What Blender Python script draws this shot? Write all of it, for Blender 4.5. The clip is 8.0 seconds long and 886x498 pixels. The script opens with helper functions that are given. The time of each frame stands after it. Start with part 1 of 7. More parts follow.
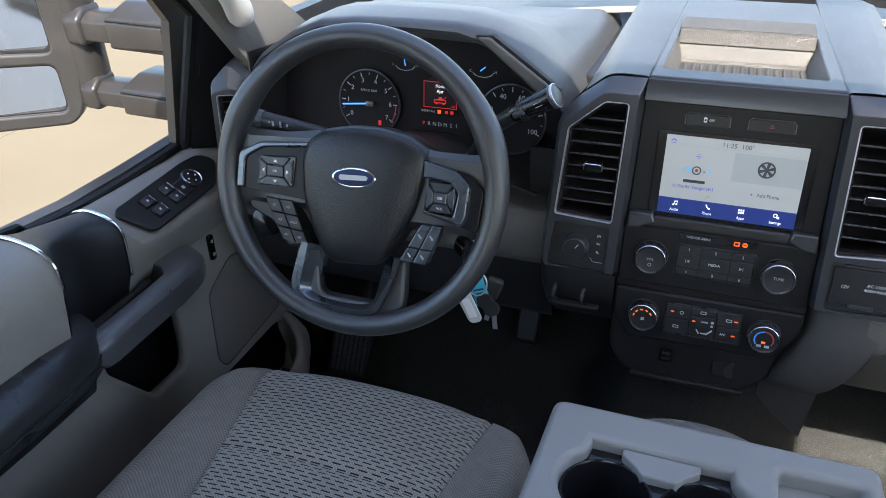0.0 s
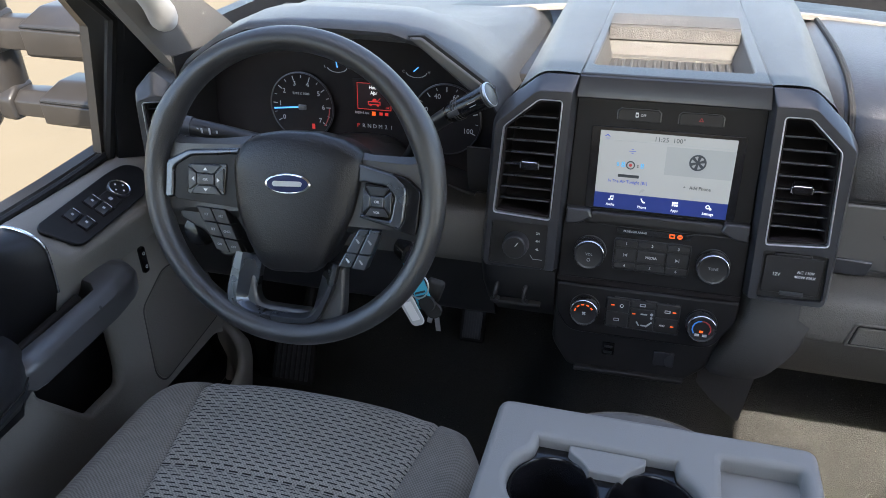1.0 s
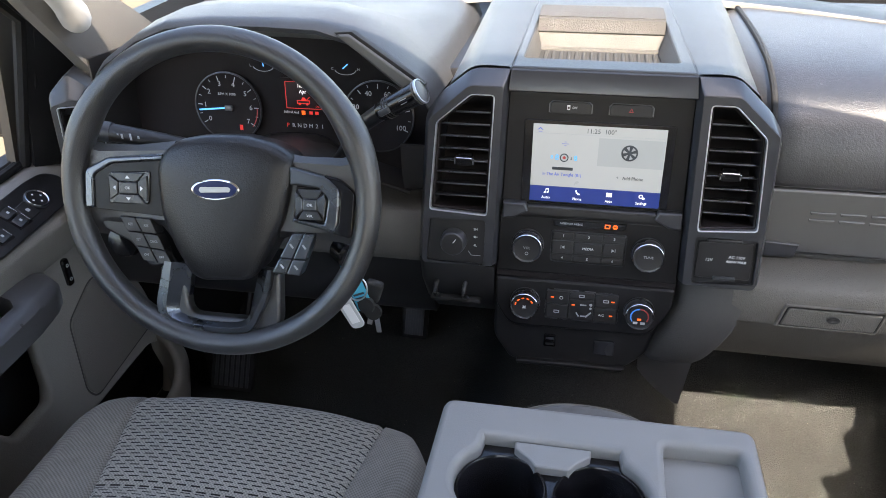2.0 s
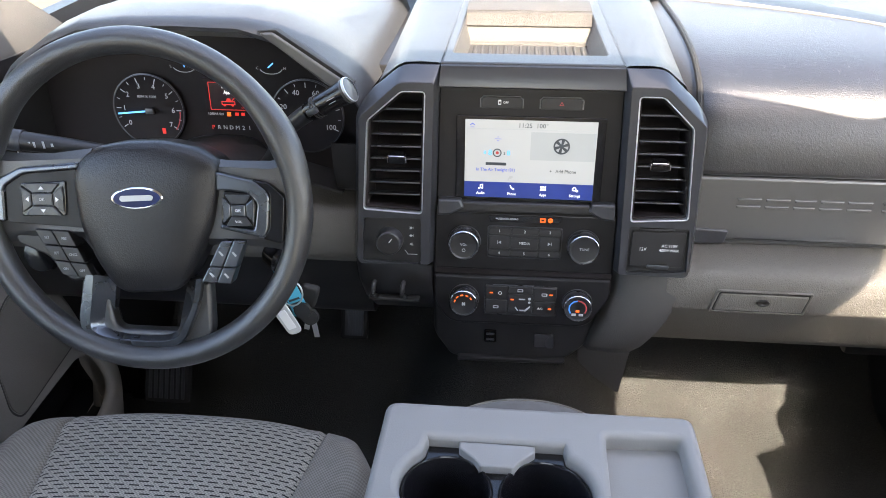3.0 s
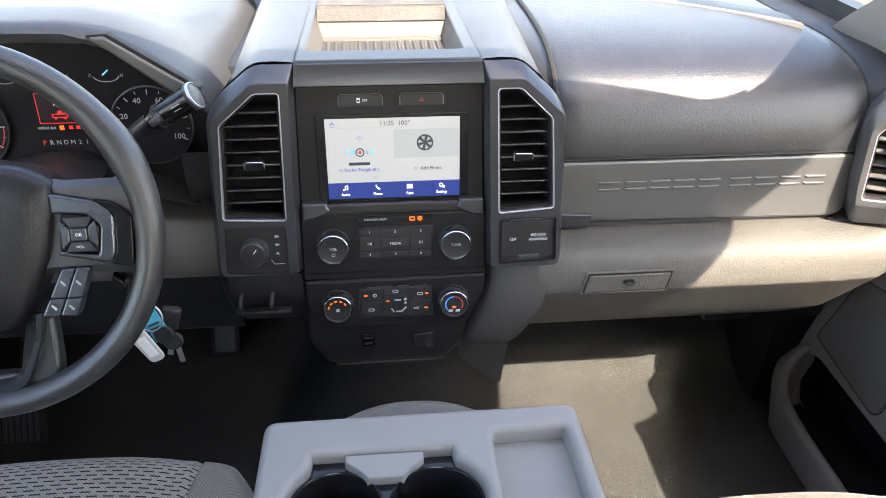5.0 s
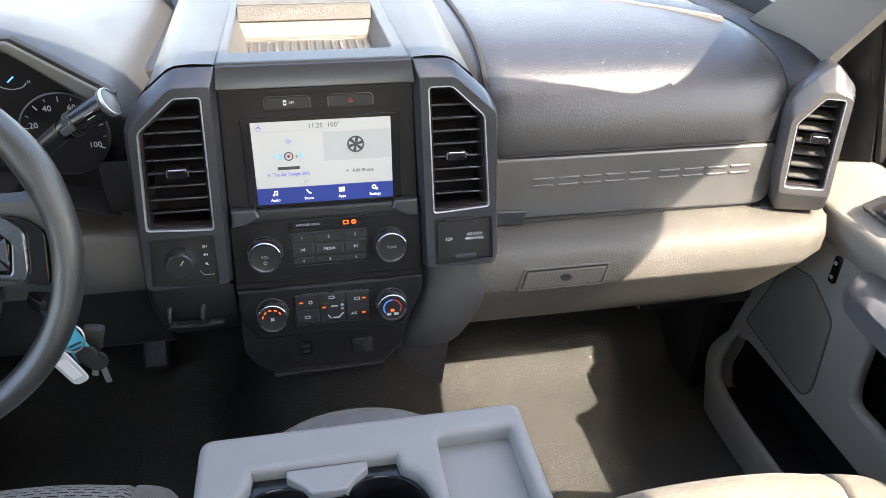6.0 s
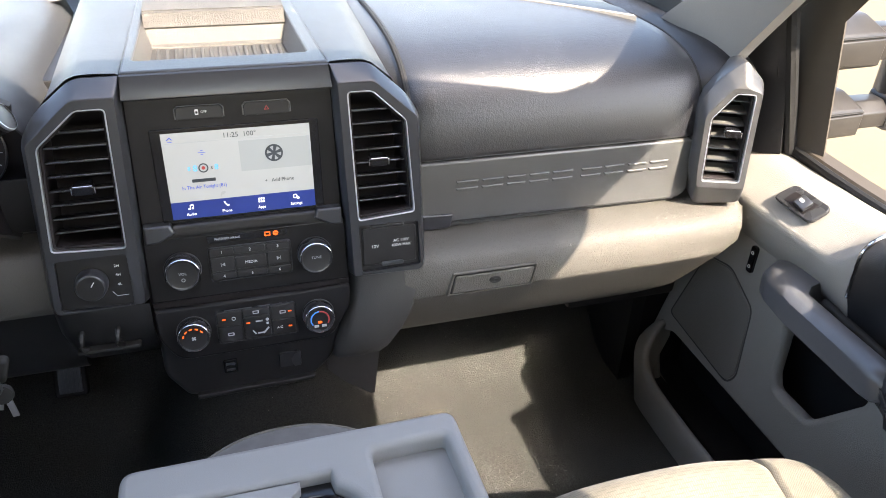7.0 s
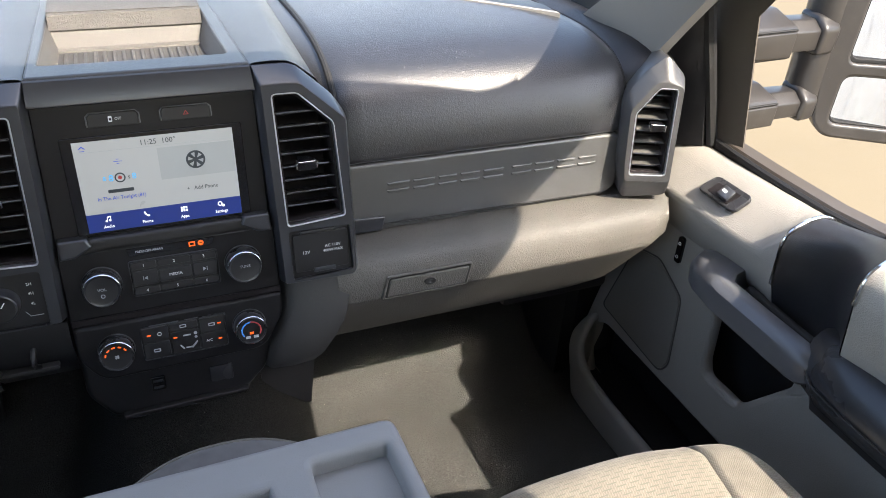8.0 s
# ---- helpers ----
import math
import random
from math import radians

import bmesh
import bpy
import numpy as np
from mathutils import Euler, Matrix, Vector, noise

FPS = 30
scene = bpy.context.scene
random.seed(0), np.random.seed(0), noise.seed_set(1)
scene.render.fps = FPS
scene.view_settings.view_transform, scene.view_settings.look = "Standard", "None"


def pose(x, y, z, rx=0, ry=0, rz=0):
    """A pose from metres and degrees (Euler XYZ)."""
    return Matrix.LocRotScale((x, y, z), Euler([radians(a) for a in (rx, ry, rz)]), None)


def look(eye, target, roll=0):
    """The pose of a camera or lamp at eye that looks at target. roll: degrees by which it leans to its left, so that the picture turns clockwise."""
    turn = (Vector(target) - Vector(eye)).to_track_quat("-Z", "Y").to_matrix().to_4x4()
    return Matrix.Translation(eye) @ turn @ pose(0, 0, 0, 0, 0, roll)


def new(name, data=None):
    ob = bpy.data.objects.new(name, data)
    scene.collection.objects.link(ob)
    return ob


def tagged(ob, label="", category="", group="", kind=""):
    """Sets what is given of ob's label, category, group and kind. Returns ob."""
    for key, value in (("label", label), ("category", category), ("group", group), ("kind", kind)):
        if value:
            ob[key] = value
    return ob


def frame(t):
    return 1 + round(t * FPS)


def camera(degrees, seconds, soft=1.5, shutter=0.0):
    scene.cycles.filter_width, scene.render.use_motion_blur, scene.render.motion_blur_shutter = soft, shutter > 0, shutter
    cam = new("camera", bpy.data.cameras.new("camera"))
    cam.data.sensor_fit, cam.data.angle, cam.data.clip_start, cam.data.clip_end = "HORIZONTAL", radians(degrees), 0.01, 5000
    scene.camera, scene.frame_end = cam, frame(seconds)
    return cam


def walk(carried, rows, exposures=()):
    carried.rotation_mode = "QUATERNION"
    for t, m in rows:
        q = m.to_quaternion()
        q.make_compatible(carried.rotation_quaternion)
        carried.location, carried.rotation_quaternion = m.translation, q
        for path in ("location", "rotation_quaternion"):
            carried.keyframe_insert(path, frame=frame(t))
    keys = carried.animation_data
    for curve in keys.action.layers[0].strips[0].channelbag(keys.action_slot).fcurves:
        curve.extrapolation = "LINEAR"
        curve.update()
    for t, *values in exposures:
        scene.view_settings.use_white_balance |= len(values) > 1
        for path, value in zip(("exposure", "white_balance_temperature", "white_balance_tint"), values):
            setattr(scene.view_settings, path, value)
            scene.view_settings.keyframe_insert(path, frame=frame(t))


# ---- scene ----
import collections

cam = camera(61.3, 8.0, soft=0.5)
PATH = [
    (0, (-0.031, 0.035, 1.105), (-0.662, 1.647, 0.105), -1.5),
    (0.5, (-0.03, 0.042, 1.105), (-0.592, 1.678, 0.102), -1.4),
    (1, (-0.029, 0.047, 1.104), (-0.518, 1.705, 0.098), -1.3),
    (1.5, (-0.029, 0.055, 1.106), (-0.44, 1.727, 0.089), -1.2),
    (3, (-0.027, 0.078, 1.105), (-0.198, 1.775, 0.061), -0.6),
    (3.5, (-0.026, 0.085, 1.103), (-0.112, 1.786, 0.055), -0.2),
    (4, (-0.026, 0.091, 1.101), (-0.025, 1.794, 0.053), 0.2),
    (4.5, (-0.025, 0.098, 1.1), (0.06, 1.797, 0.048), 0.4),
    (6, (-0.023, 0.121, 1.096), (0.314, 1.783, 0.036), 1.4),
    (6.5, (-0.02, 0.131, 1.093), (0.41, 1.774, 0.037), 1.8),
    (7, (-0.018, 0.138, 1.092), (0.507, 1.757, 0.041), 2.3),
    (7.5, (-0.017, 0.146, 1.09), (0.597, 1.735, 0.041), 2.8),
    (8, (-0.016, 0.153, 1.088), (0.681, 1.708, 0.042), 3.3),
]
walk(cam, [(t, look(eye, target, roll)) for t, eye, target, roll in PATH], [(0, 2.06, 6380, 10), (1.5, 2.23, 6900, 12), (3, 2.85, 7250, 13.5), (4, 2.83, 7300, 13.5), (6, 2.82, 7300, 13), (7.5, 2.51, 7150, 13), (8, 2.15, 6950, 12)])

# ---- world, sun ----
SUN = Vector((0.397, -0.845, 1.0)).normalized()
world = bpy.data.worlds.new("sky")
scene.world = world
world.use_nodes = True
wn = world.node_tree.nodes
sky = wn.new("ShaderNodeTexSky")
sky.sky_type = "NISHITA"
sky.sun_disc = False
sky.sun_elevation = math.asin(SUN.z)
sky.sun_rotation = math.atan2(SUN.x, SUN.y)
sky.dust_density = 1.2
wn["Background"].inputs[1].default_value = 0.145
world.node_tree.links.new(sky.outputs[0], wn["Background"].inputs[0])
sun = new("sun", bpy.data.lights.new("sun", "SUN"))
sun.data.energy, sun.data.angle, sun.data.color = 2.75, radians(0.53), (1.0, 0.93, 0.82)
sun.matrix_world = look(SUN * 20, (0, 0, 0))


# ---- materials ----
def mat(name, color, rough=0.5, metal=0.0, vary=0.15, scale=30.0, bump=0.0, grain=400.0, emit=0.0, coat=0.0, spec=0.5, dirt=0.0, depth=0.0008, sheen=0.0, coat_rough=0.03):
    """A surface with blotchy colour at one size, fine grain in relief at another, and dust."""
    m = bpy.data.materials.new(name)
    m.use_nodes = True
    nt = m.node_tree
    b = nt.nodes["Principled BSDF"]
    b.inputs["Roughness"].default_value, b.inputs["Metallic"].default_value = rough, metal
    b.inputs["Coat Weight"].default_value, b.inputs["Coat Roughness"].default_value = coat, coat_rough
    b.inputs["Specular IOR Level"].default_value = spec
    b.inputs["Sheen Weight"].default_value, b.inputs["Sheen Roughness"].default_value = sheen, 0.45
    co = nt.nodes.new("ShaderNodeTexCoord")
    n1 = nt.nodes.new("ShaderNodeTexNoise")
    n1.inputs["Scale"].default_value, n1.inputs["Detail"].default_value = scale, 6
    nt.links.new(co.outputs["Object"], n1.inputs["Vector"])
    ramp = nt.nodes.new("ShaderNodeMixRGB")
    ramp.inputs[1].default_value = [c * (1 - vary) for c in color] + [1]
    ramp.inputs[2].default_value = [min(1, c * (1 + vary)) for c in color] + [1]
    nt.links.new(n1.outputs["Fac"], ramp.inputs[0])
    out = ramp.outputs[0]
    if dirt:
        n3 = nt.nodes.new("ShaderNodeTexNoise")
        n3.inputs["Scale"].default_value, n3.inputs["Detail"].default_value, n3.inputs["Roughness"].default_value = 7, 8, 0.7
        nt.links.new(co.outputs["Object"], n3.inputs["Vector"])
        cr = nt.nodes.new("ShaderNodeValToRGB")
        cr.color_ramp.elements[0].position, cr.color_ramp.elements[1].position = 0.5, 0.75
        cr.color_ramp.elements[1].color = (dirt, dirt, dirt, 1)
        nt.links.new(n3.outputs["Fac"], cr.inputs[0])
        mx = nt.nodes.new("ShaderNodeMixRGB")
        mx.inputs[2].default_value = (0.22, 0.19, 0.15, 1)
        nt.links.new(cr.outputs[0], mx.inputs[0])
        nt.links.new(out, mx.inputs[1])
        out = mx.outputs[0]
    nt.links.new(out, b.inputs["Base Color"])
    rr = nt.nodes.new("ShaderNodeMapRange")
    rr.inputs[3].default_value, rr.inputs[4].default_value = max(0, rough - 0.08), min(1, rough + 0.1)
    nt.links.new(n1.outputs["Fac"], rr.inputs[0])
    nt.links.new(rr.outputs[0], b.inputs["Roughness"])
    if bump:
        v = nt.nodes.new("ShaderNodeTexVoronoi")
        v.feature = "DISTANCE_TO_EDGE"
        v.inputs["Scale"].default_value = grain
        n2 = nt.nodes.new("ShaderNodeTexNoise")
        n2.inputs["Scale"].default_value = grain * 0.8
        ad = nt.nodes.new("ShaderNodeMath")
        nt.links.new(co.outputs["Object"], v.inputs["Vector"])
        nt.links.new(co.outputs["Object"], n2.inputs["Vector"])
        nt.links.new(v.outputs["Distance"], ad.inputs[0])
        nt.links.new(n2.outputs["Fac"], ad.inputs[1])
        bp = nt.nodes.new("ShaderNodeBump")
        bp.inputs["Strength"].default_value, bp.inputs["Distance"].default_value = bump, depth
        nt.links.new(ad.outputs[0], bp.inputs["Height"])
        nt.links.new(bp.outputs[0], b.inputs["Normal"])
    if emit:
        b.inputs["Emission Color"].default_value = (*color, 1)
        b.inputs["Emission Strength"].default_value = emit
    return m


def glass(name, tint=(1, 1, 1)):
    m = bpy.data.materials.new(name)
    m.use_nodes = True
    b = m.node_tree.nodes["Principled BSDF"]
    b.inputs["Base Color"].default_value = (*tint, 1)
    b.inputs["Roughness"].default_value, b.inputs["Transmission Weight"].default_value, b.inputs["IOR"].default_value = 0.0, 1.0, 1.02
    return m


def fabric(name, color, dash=0.0, weave=430.0):
    """Seat cloth: a fine weave, and with dash the staggered short dark dashes of the insert."""
    m = mat(name, color, 0.95, vary=0.2, scale=60, spec=0.1)
    nt = m.node_tree
    b = nt.nodes["Principled BSDF"]
    b.inputs["Sheen Weight"].default_value = 0.15
    co = nt.nodes.new("ShaderNodeTexCoord")
    base = b.inputs["Base Color"].links[0].from_socket
    w1 = nt.nodes.new("ShaderNodeTexChecker")
    w1.inputs["Scale"].default_value = weave
    w1.inputs[1].default_value, w1.inputs[2].default_value = (1, 1, 1, 1), (0.55, 0.55, 0.55, 1)
    nt.links.new(co.outputs["UV"], w1.inputs["Vector"])
    mul = nt.nodes.new("ShaderNodeMixRGB")
    mul.blend_type = "MULTIPLY"
    mul.inputs[0].default_value = 0.75
    nt.links.new(base, mul.inputs[1])
    nt.links.new(w1.outputs[0], mul.inputs[2])
    out = mul.outputs[0]
    bp = nt.nodes.new("ShaderNodeBump")
    bp.inputs["Strength"].default_value, bp.inputs["Distance"].default_value = 0.5, 0.0008
    height = w1.outputs["Fac"]
    if dash:
        def calc(op, x, y=0.0):
            k = nt.nodes.new("ShaderNodeMath")
            k.operation = op
            for slot, q in ((0, x), (1, y)):
                if isinstance(q, float):
                    k.inputs[slot].default_value = q
                else:
                    nt.links.new(q, k.inputs[slot])
            return k.outputs[0]
        sep = nt.nodes.new("ShaderNodeSeparateXYZ")
        nt.links.new(co.outputs["UV"], sep.inputs[0])
        rowv = calc("DIVIDE", sep.outputs[1], 0.0066)
        shift = calc("MULTIPLY", calc("FLOOR", rowv), 0.5)
        along = calc("FRACT", calc("ADD", calc("DIVIDE", sep.outputs[0], 0.0195), shift))
        inrow = calc("FRACT", rowv)
        br = calc("SUBTRACT", 1.0, calc("MULTIPLY", calc("LESS_THAN", along, 0.67), calc("LESS_THAN", inrow, 0.30)))
        inv = nt.nodes.new("ShaderNodeMixRGB")
        nt.links.new(br, inv.inputs[0])
        # pale dashes, as on the sunlit copy of the cloth, turn warmer
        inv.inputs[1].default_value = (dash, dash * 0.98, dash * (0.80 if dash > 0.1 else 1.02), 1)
        nt.links.new(out, inv.inputs[2])
        out = inv.outputs[0]
        height = br
    nt.links.new(out, b.inputs["Base Color"])
    nt.links.new(height, bp.inputs["Height"])
    nt.links.new(bp.outputs[0], b.inputs["Normal"])
    return m


M = {
    "pad": mat("soft_dash", (0.014, 0.0148, 0.018), 0.38, vary=0.12, scale=9, bump=0.36, grain=400, depth=0.0010, sheen=0.15, spec=0.85),
    "pad_top": mat("dash_top", (0.040, 0.0425, 0.047), 0.40, vary=0.1, scale=9, bump=0.35, grain=600, sheen=0.05),
    "charcoal": mat("charcoal_trim", (0.043, 0.045, 0.051), 0.31, metal=0.35, vary=0.05, scale=20, bump=0.05, grain=900, coat=0.55, coat_rough=0.2),
    "housing": mat("housing_grey", (0.055, 0.055, 0.056), 0.40, metal=0.15, vary=0.05, scale=20, bump=0.05, grain=900, coat=0.2, coat_rough=0.2),
    # paler copy of vent_slat: sunlight on the end vents put into the colour
    "slat_sunlit": mat("vent_slat_sunlit", (0.105, 0.102, 0.096), 0.38, vary=0.12, scale=30),
    "silver": mat("silver_trim", (0.125, 0.126, 0.124), 0.34, metal=0.45, vary=0.05, scale=15, bump=0.08, grain=1200),
    "black": mat("black_plastic", (0.013, 0.013, 0.014), 0.38, vary=0.25, scale=25, bump=0.12, grain=900, dirt=0.03),
    "gloss": mat("gloss_black", (0.008, 0.008, 0.010), 0.16, vary=0.2, scale=12, dirt=0.008),
    "rubber": mat("black_rubber", (0.010, 0.010, 0.010), 0.7, vary=0.3, scale=40, bump=0.2, grain=500),
    "hub": mat("hub_skin", (0.014, 0.014, 0.0155), 0.31, vary=0.2, scale=14, bump=0.38, grain=420, depth=0.0009, spec=0.5),
    "wheel": mat("wheel_skin", (0.023, 0.0235, 0.025), 0.36, vary=0.2, scale=14, bump=0.3, grain=620, spec=1.0, depth=0.0008),
    "grey": mat("grey_panel", (0.25, 0.238, 0.218), 0.62, vary=0.07, scale=10, bump=0.6, grain=480, dirt=0.05),
    "console": mat("console_grey", (0.225, 0.226, 0.226), 0.55, vary=0.05, scale=8, bump=0.25, grain=700, dirt=0.05),
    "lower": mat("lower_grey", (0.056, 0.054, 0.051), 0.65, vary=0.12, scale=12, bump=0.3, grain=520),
    "carpet": mat("carpet", (0.058, 0.058, 0.055), 0.98, vary=0.85, scale=420, bump=0.9, grain=420, spec=0.0, dirt=0.02, depth=0.0022),
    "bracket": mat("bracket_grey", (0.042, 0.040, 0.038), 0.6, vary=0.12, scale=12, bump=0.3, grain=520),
    "liner": mat("headliner", (0.50, 0.48, 0.45), 0.9, vary=0.06, scale=60, bump=0.3, grain=700),
    "pillar": mat("pillar_trim", (0.160, 0.152, 0.140), 0.7, vary=0.07, scale=14, bump=0.3, grain=520, dirt=0.05),
    "beige": mat("tray_plastic", (0.088, 0.083, 0.075), 0.6, vary=0.07, scale=18, bump=0.3, grain=600),
    "mesh": mat("speaker_mesh", (0.062, 0.058, 0.053), 0.7, vary=0.3, scale=300, bump=1.0, grain=450),
    "chrome": mat("chrome", (0.75, 0.76, 0.78), 0.12, metal=1.0, vary=0.04, scale=30),
    "steel": mat("key_steel", (0.5, 0.5, 0.5), 0.3, metal=1.0, vary=0.1, scale=60),
    "leather": mat("black_armrest", (0.022, 0.023, 0.026), 0.28, vary=0.15, scale=12, bump=0.25, grain=420),
    "mirror_body": mat("mirror_housing", (0.034, 0.031, 0.029), 0.36, vary=0.15, scale=14, bump=0.08, grain=420, dirt=0.10),
    "white_paint": mat("white_paint", (0.78, 0.78, 0.77), 0.25, vary=0.03, scale=3, coat=0.6, dirt=0.06),
    "taupe": mat("pillar_paint", (0.080, 0.066, 0.052), 0.45, vary=0.08, scale=8, dirt=0.1),
    "white": mat("white_print", (0.78, 0.78, 0.78), 0.6, vary=0.02),
    "print": mat("grey_print", (0.42, 0.43, 0.45), 0.6, vary=0.02),
    "blue_tag": mat("blue_card", (0.06, 0.42, 0.58), 0.55, vary=0.12, scale=90),
    "tag": mat("white_tag", (0.52, 0.53, 0.52), 0.35, vary=0.05, scale=80),
    "badge": mat("badge_blue", (0.008, 0.016, 0.075), 0.35, vary=0.1, spec=0.3),
    "button": mat("button_grey", (0.036, 0.039, 0.044), 0.35, vary=0.08, scale=20),
    "mirror": mat("mirror_glass", (0.55, 0.57, 0.60), 0.01, metal=1.0, vary=0.0),
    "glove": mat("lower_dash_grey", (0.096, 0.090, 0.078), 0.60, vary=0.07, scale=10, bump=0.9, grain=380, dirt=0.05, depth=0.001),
    "bright": mat("bright_trim", (0.62, 0.64, 0.68), 0.36, metal=1.0, vary=0.05, scale=30),
    "satin": mat("satin_grey", (0.125, 0.136, 0.152), 0.27, metal=0.92, vary=0.06, scale=20, bump=0.05, grain=900),
    "scoop": mat("scoop_black", (0.013, 0.013, 0.015), 0.42, vary=0.15, scale=12, bump=0.25, grain=700),
    "face": mat("matte_black_face", (0.0125, 0.0122, 0.0132), 0.34, spec=0.25, vary=0.15, scale=14, bump=0.05, grain=900),
    "handle": mat("handle_satin", (0.105, 0.107, 0.114), 0.30, metal=0.3, vary=0.08, scale=20, bump=0.08, grain=900),
    "knobskin": mat("satin_black", (0.030, 0.031, 0.035), 0.26, vary=0.15, scale=30),
    "slat": mat("vent_slat", (0.040, 0.040, 0.040), 0.35, vary=0.15, scale=30),
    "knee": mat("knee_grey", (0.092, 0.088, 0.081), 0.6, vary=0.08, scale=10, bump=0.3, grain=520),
    "grille": mat("grille_grey", (0.17, 0.16, 0.145), 0.7, vary=0.1, scale=200, bump=0.8, grain=520),
    "glass": glass("window_glass"),
    "cluster": mat("cluster_face", (0.017, 0.0145, 0.0155), 0.5, vary=0.2, scale=15, spec=0.12),
    "lcd": mat("lcd_light", (0.255, 0.27, 0.272), 0.3, vary=0.02, emit=0.20),
    "lcd2": mat("lcd_tile", (0.215, 0.235, 0.240), 0.3, vary=0.02, emit=0.20),
    "lcd_bar": mat("lcd_blue", (0.010, 0.026, 0.16), 0.3, vary=0.1, scale=20, emit=0.12),
    "ink": mat("lcd_ink", (0.04, 0.05, 0.06), 0.4, vary=0.05),
    "ink_blue": mat("lcd_ink_blue", (0.02, 0.06, 0.40), 0.4, vary=0.05, emit=0.12),
    "cyan": mat("lcd_cyan", (0.04, 0.34, 0.65), 0.4, vary=0.05, emit=0.2),
    "lit_white": mat("lit_white", (0.85, 0.88, 0.9), 0.4, vary=0.0, emit=0.25),
    "dial_white": mat("dial_white", (0.36, 0.38, 0.40), 0.5, vary=0.0, emit=0.05),
    "orange": mat("lit_orange", (0.95, 0.11, 0.012), 0.4, vary=0.0, emit=0.26),
    "red": mat("lit_red", (0.75, 0.04, 0.03), 0.4, vary=0.0, emit=0.09),
    "red_print": mat("red_print", (0.45, 0.05, 0.05), 0.5, vary=0.0),
    "needle": mat("needle_blue", (0.08, 0.36, 0.90), 0.4, vary=0.0, emit=0.35),
    "cool": mat("ring_blue", (0.05, 0.25, 0.7), 0.4, vary=0.0, emit=0.06),
    "red_lcd": mat("red_lcd", (0.012, 0.003, 0.004), 0.4, vary=0.1, emit=0.04),
    "fabric": fabric("seat_cloth", (0.24, 0.228, 0.205)),
    "fabric_side": fabric("seat_side_cloth", (0.21, 0.21, 0.212), weave=500),
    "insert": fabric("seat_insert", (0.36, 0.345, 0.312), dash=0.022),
    # seat cloth copied for the sunlit seat: warm, washed-out sunlight coloured in
    "psg_insert": fabric("seat_insert_sunlit", (0.225, 0.206, 0.170), dash=0.14, weave=800),
    "psg_fabric": fabric("seat_cloth_sunlit", (0.21, 0.193, 0.160), weave=800),
    "concrete": mat("concrete", (0.200, 0.161, 0.102), 0.9, vary=0.12, scale=0.9, bump=0.6, grain=120, spec=0.2, dirt=0.12),
    "joint": mat("concrete_joint", (0.22, 0.18, 0.13), 0.95, vary=0.3, scale=9),
    "hedge": mat("hedge_green", (0.05, 0.075, 0.03), 0.9, vary=0.5, scale=6),
}


# pale flecks of dust scattered over the carpet
nt = M["carpet"].node_tree
b_ = nt.nodes["Principled BSDF"]
co_ = nt.nodes.new("ShaderNodeTexCoord")
vo_ = nt.nodes.new("ShaderNodeTexVoronoi")
vo_.inputs["Scale"].default_value = 110
nt.links.new(co_.outputs["Object"], vo_.inputs["Vector"])
near_, some_, both_, sep_, mx_ = (nt.nodes.new(k) for k in ("ShaderNodeMath", "ShaderNodeMath", "ShaderNodeMath", "ShaderNodeSeparateColor", "ShaderNodeMixRGB"))
near_.operation, some_.operation, both_.operation = "LESS_THAN", "GREATER_THAN", "MULTIPLY"
near_.inputs[1].default_value, some_.inputs[1].default_value = 0.085, 0.85
nt.links.new(vo_.outputs["Distance"], near_.inputs[0])
nt.links.new(vo_.outputs["Color"], sep_.inputs[0])
nt.links.new(sep_.outputs[0], some_.inputs[0])
nt.links.new(near_.outputs[0], both_.inputs[0])
nt.links.new(some_.outputs[0], both_.inputs[1])
nt.links.new(both_.outputs[0], mx_.inputs[0])
nt.links.new(b_.inputs["Base Color"].links[0].from_socket, mx_.inputs[1])
mx_.inputs[2].default_value = (0.30, 0.28, 0.24, 1)
nt.links.new(mx_.outputs[0], b_.inputs["Base Color"])


# ---- building helpers ----
def part(name, bm, material, parent=None, label="", smooth=35):
    """Links a bmesh (or a mesh) as one object under a thing or a part."""
    if isinstance(bm, bmesh.types.BMesh):
        me = bpy.data.meshes.new(name)
        bmesh.ops.recalc_face_normals(bm, faces=bm.faces)
        bm.to_mesh(me)
        bm.free()
        flat = None
    else:
        me = bm
        flat = max(me.polygons, key=lambda q: q.area).normal.copy() if len(me.polygons) else None
    me.materials.clear()
    me.materials.append(M[material])
    if smooth:
        me.polygons.foreach_set("use_smooth", [True] * len(me.polygons))
        me.set_sharp_from_angle(angle=radians(smooth))
        if flat:
            # keep the large flat faces of a slab flat beside its rounded edge
            sides = collections.defaultdict(list)
            for p in me.polygons:
                for k in p.edge_keys:
                    sides[k].append(p)
            for e in me.edges:
                ps = sides[e.key]
                if len(ps) == 2 and ps[0].normal.dot(ps[1].normal) < 0.9995 and max(abs(q.normal.dot(flat)) for q in ps) > 0.9999:
                    e.use_edge_sharp = True
    ob = new(name, me)
    if parent:
        ob.parent = parent
        ob.matrix_parent_inverse = parent.matrix_world.inverted()
    if label:
        ob["label"] = label
    return ob


def thing(name, at, label, category, group="", kind=""):
    e = new(name)
    e.empty_display_size = 0.05
    e.matrix_world = Matrix.Translation(at)
    return tagged(e, label, category, group, kind)


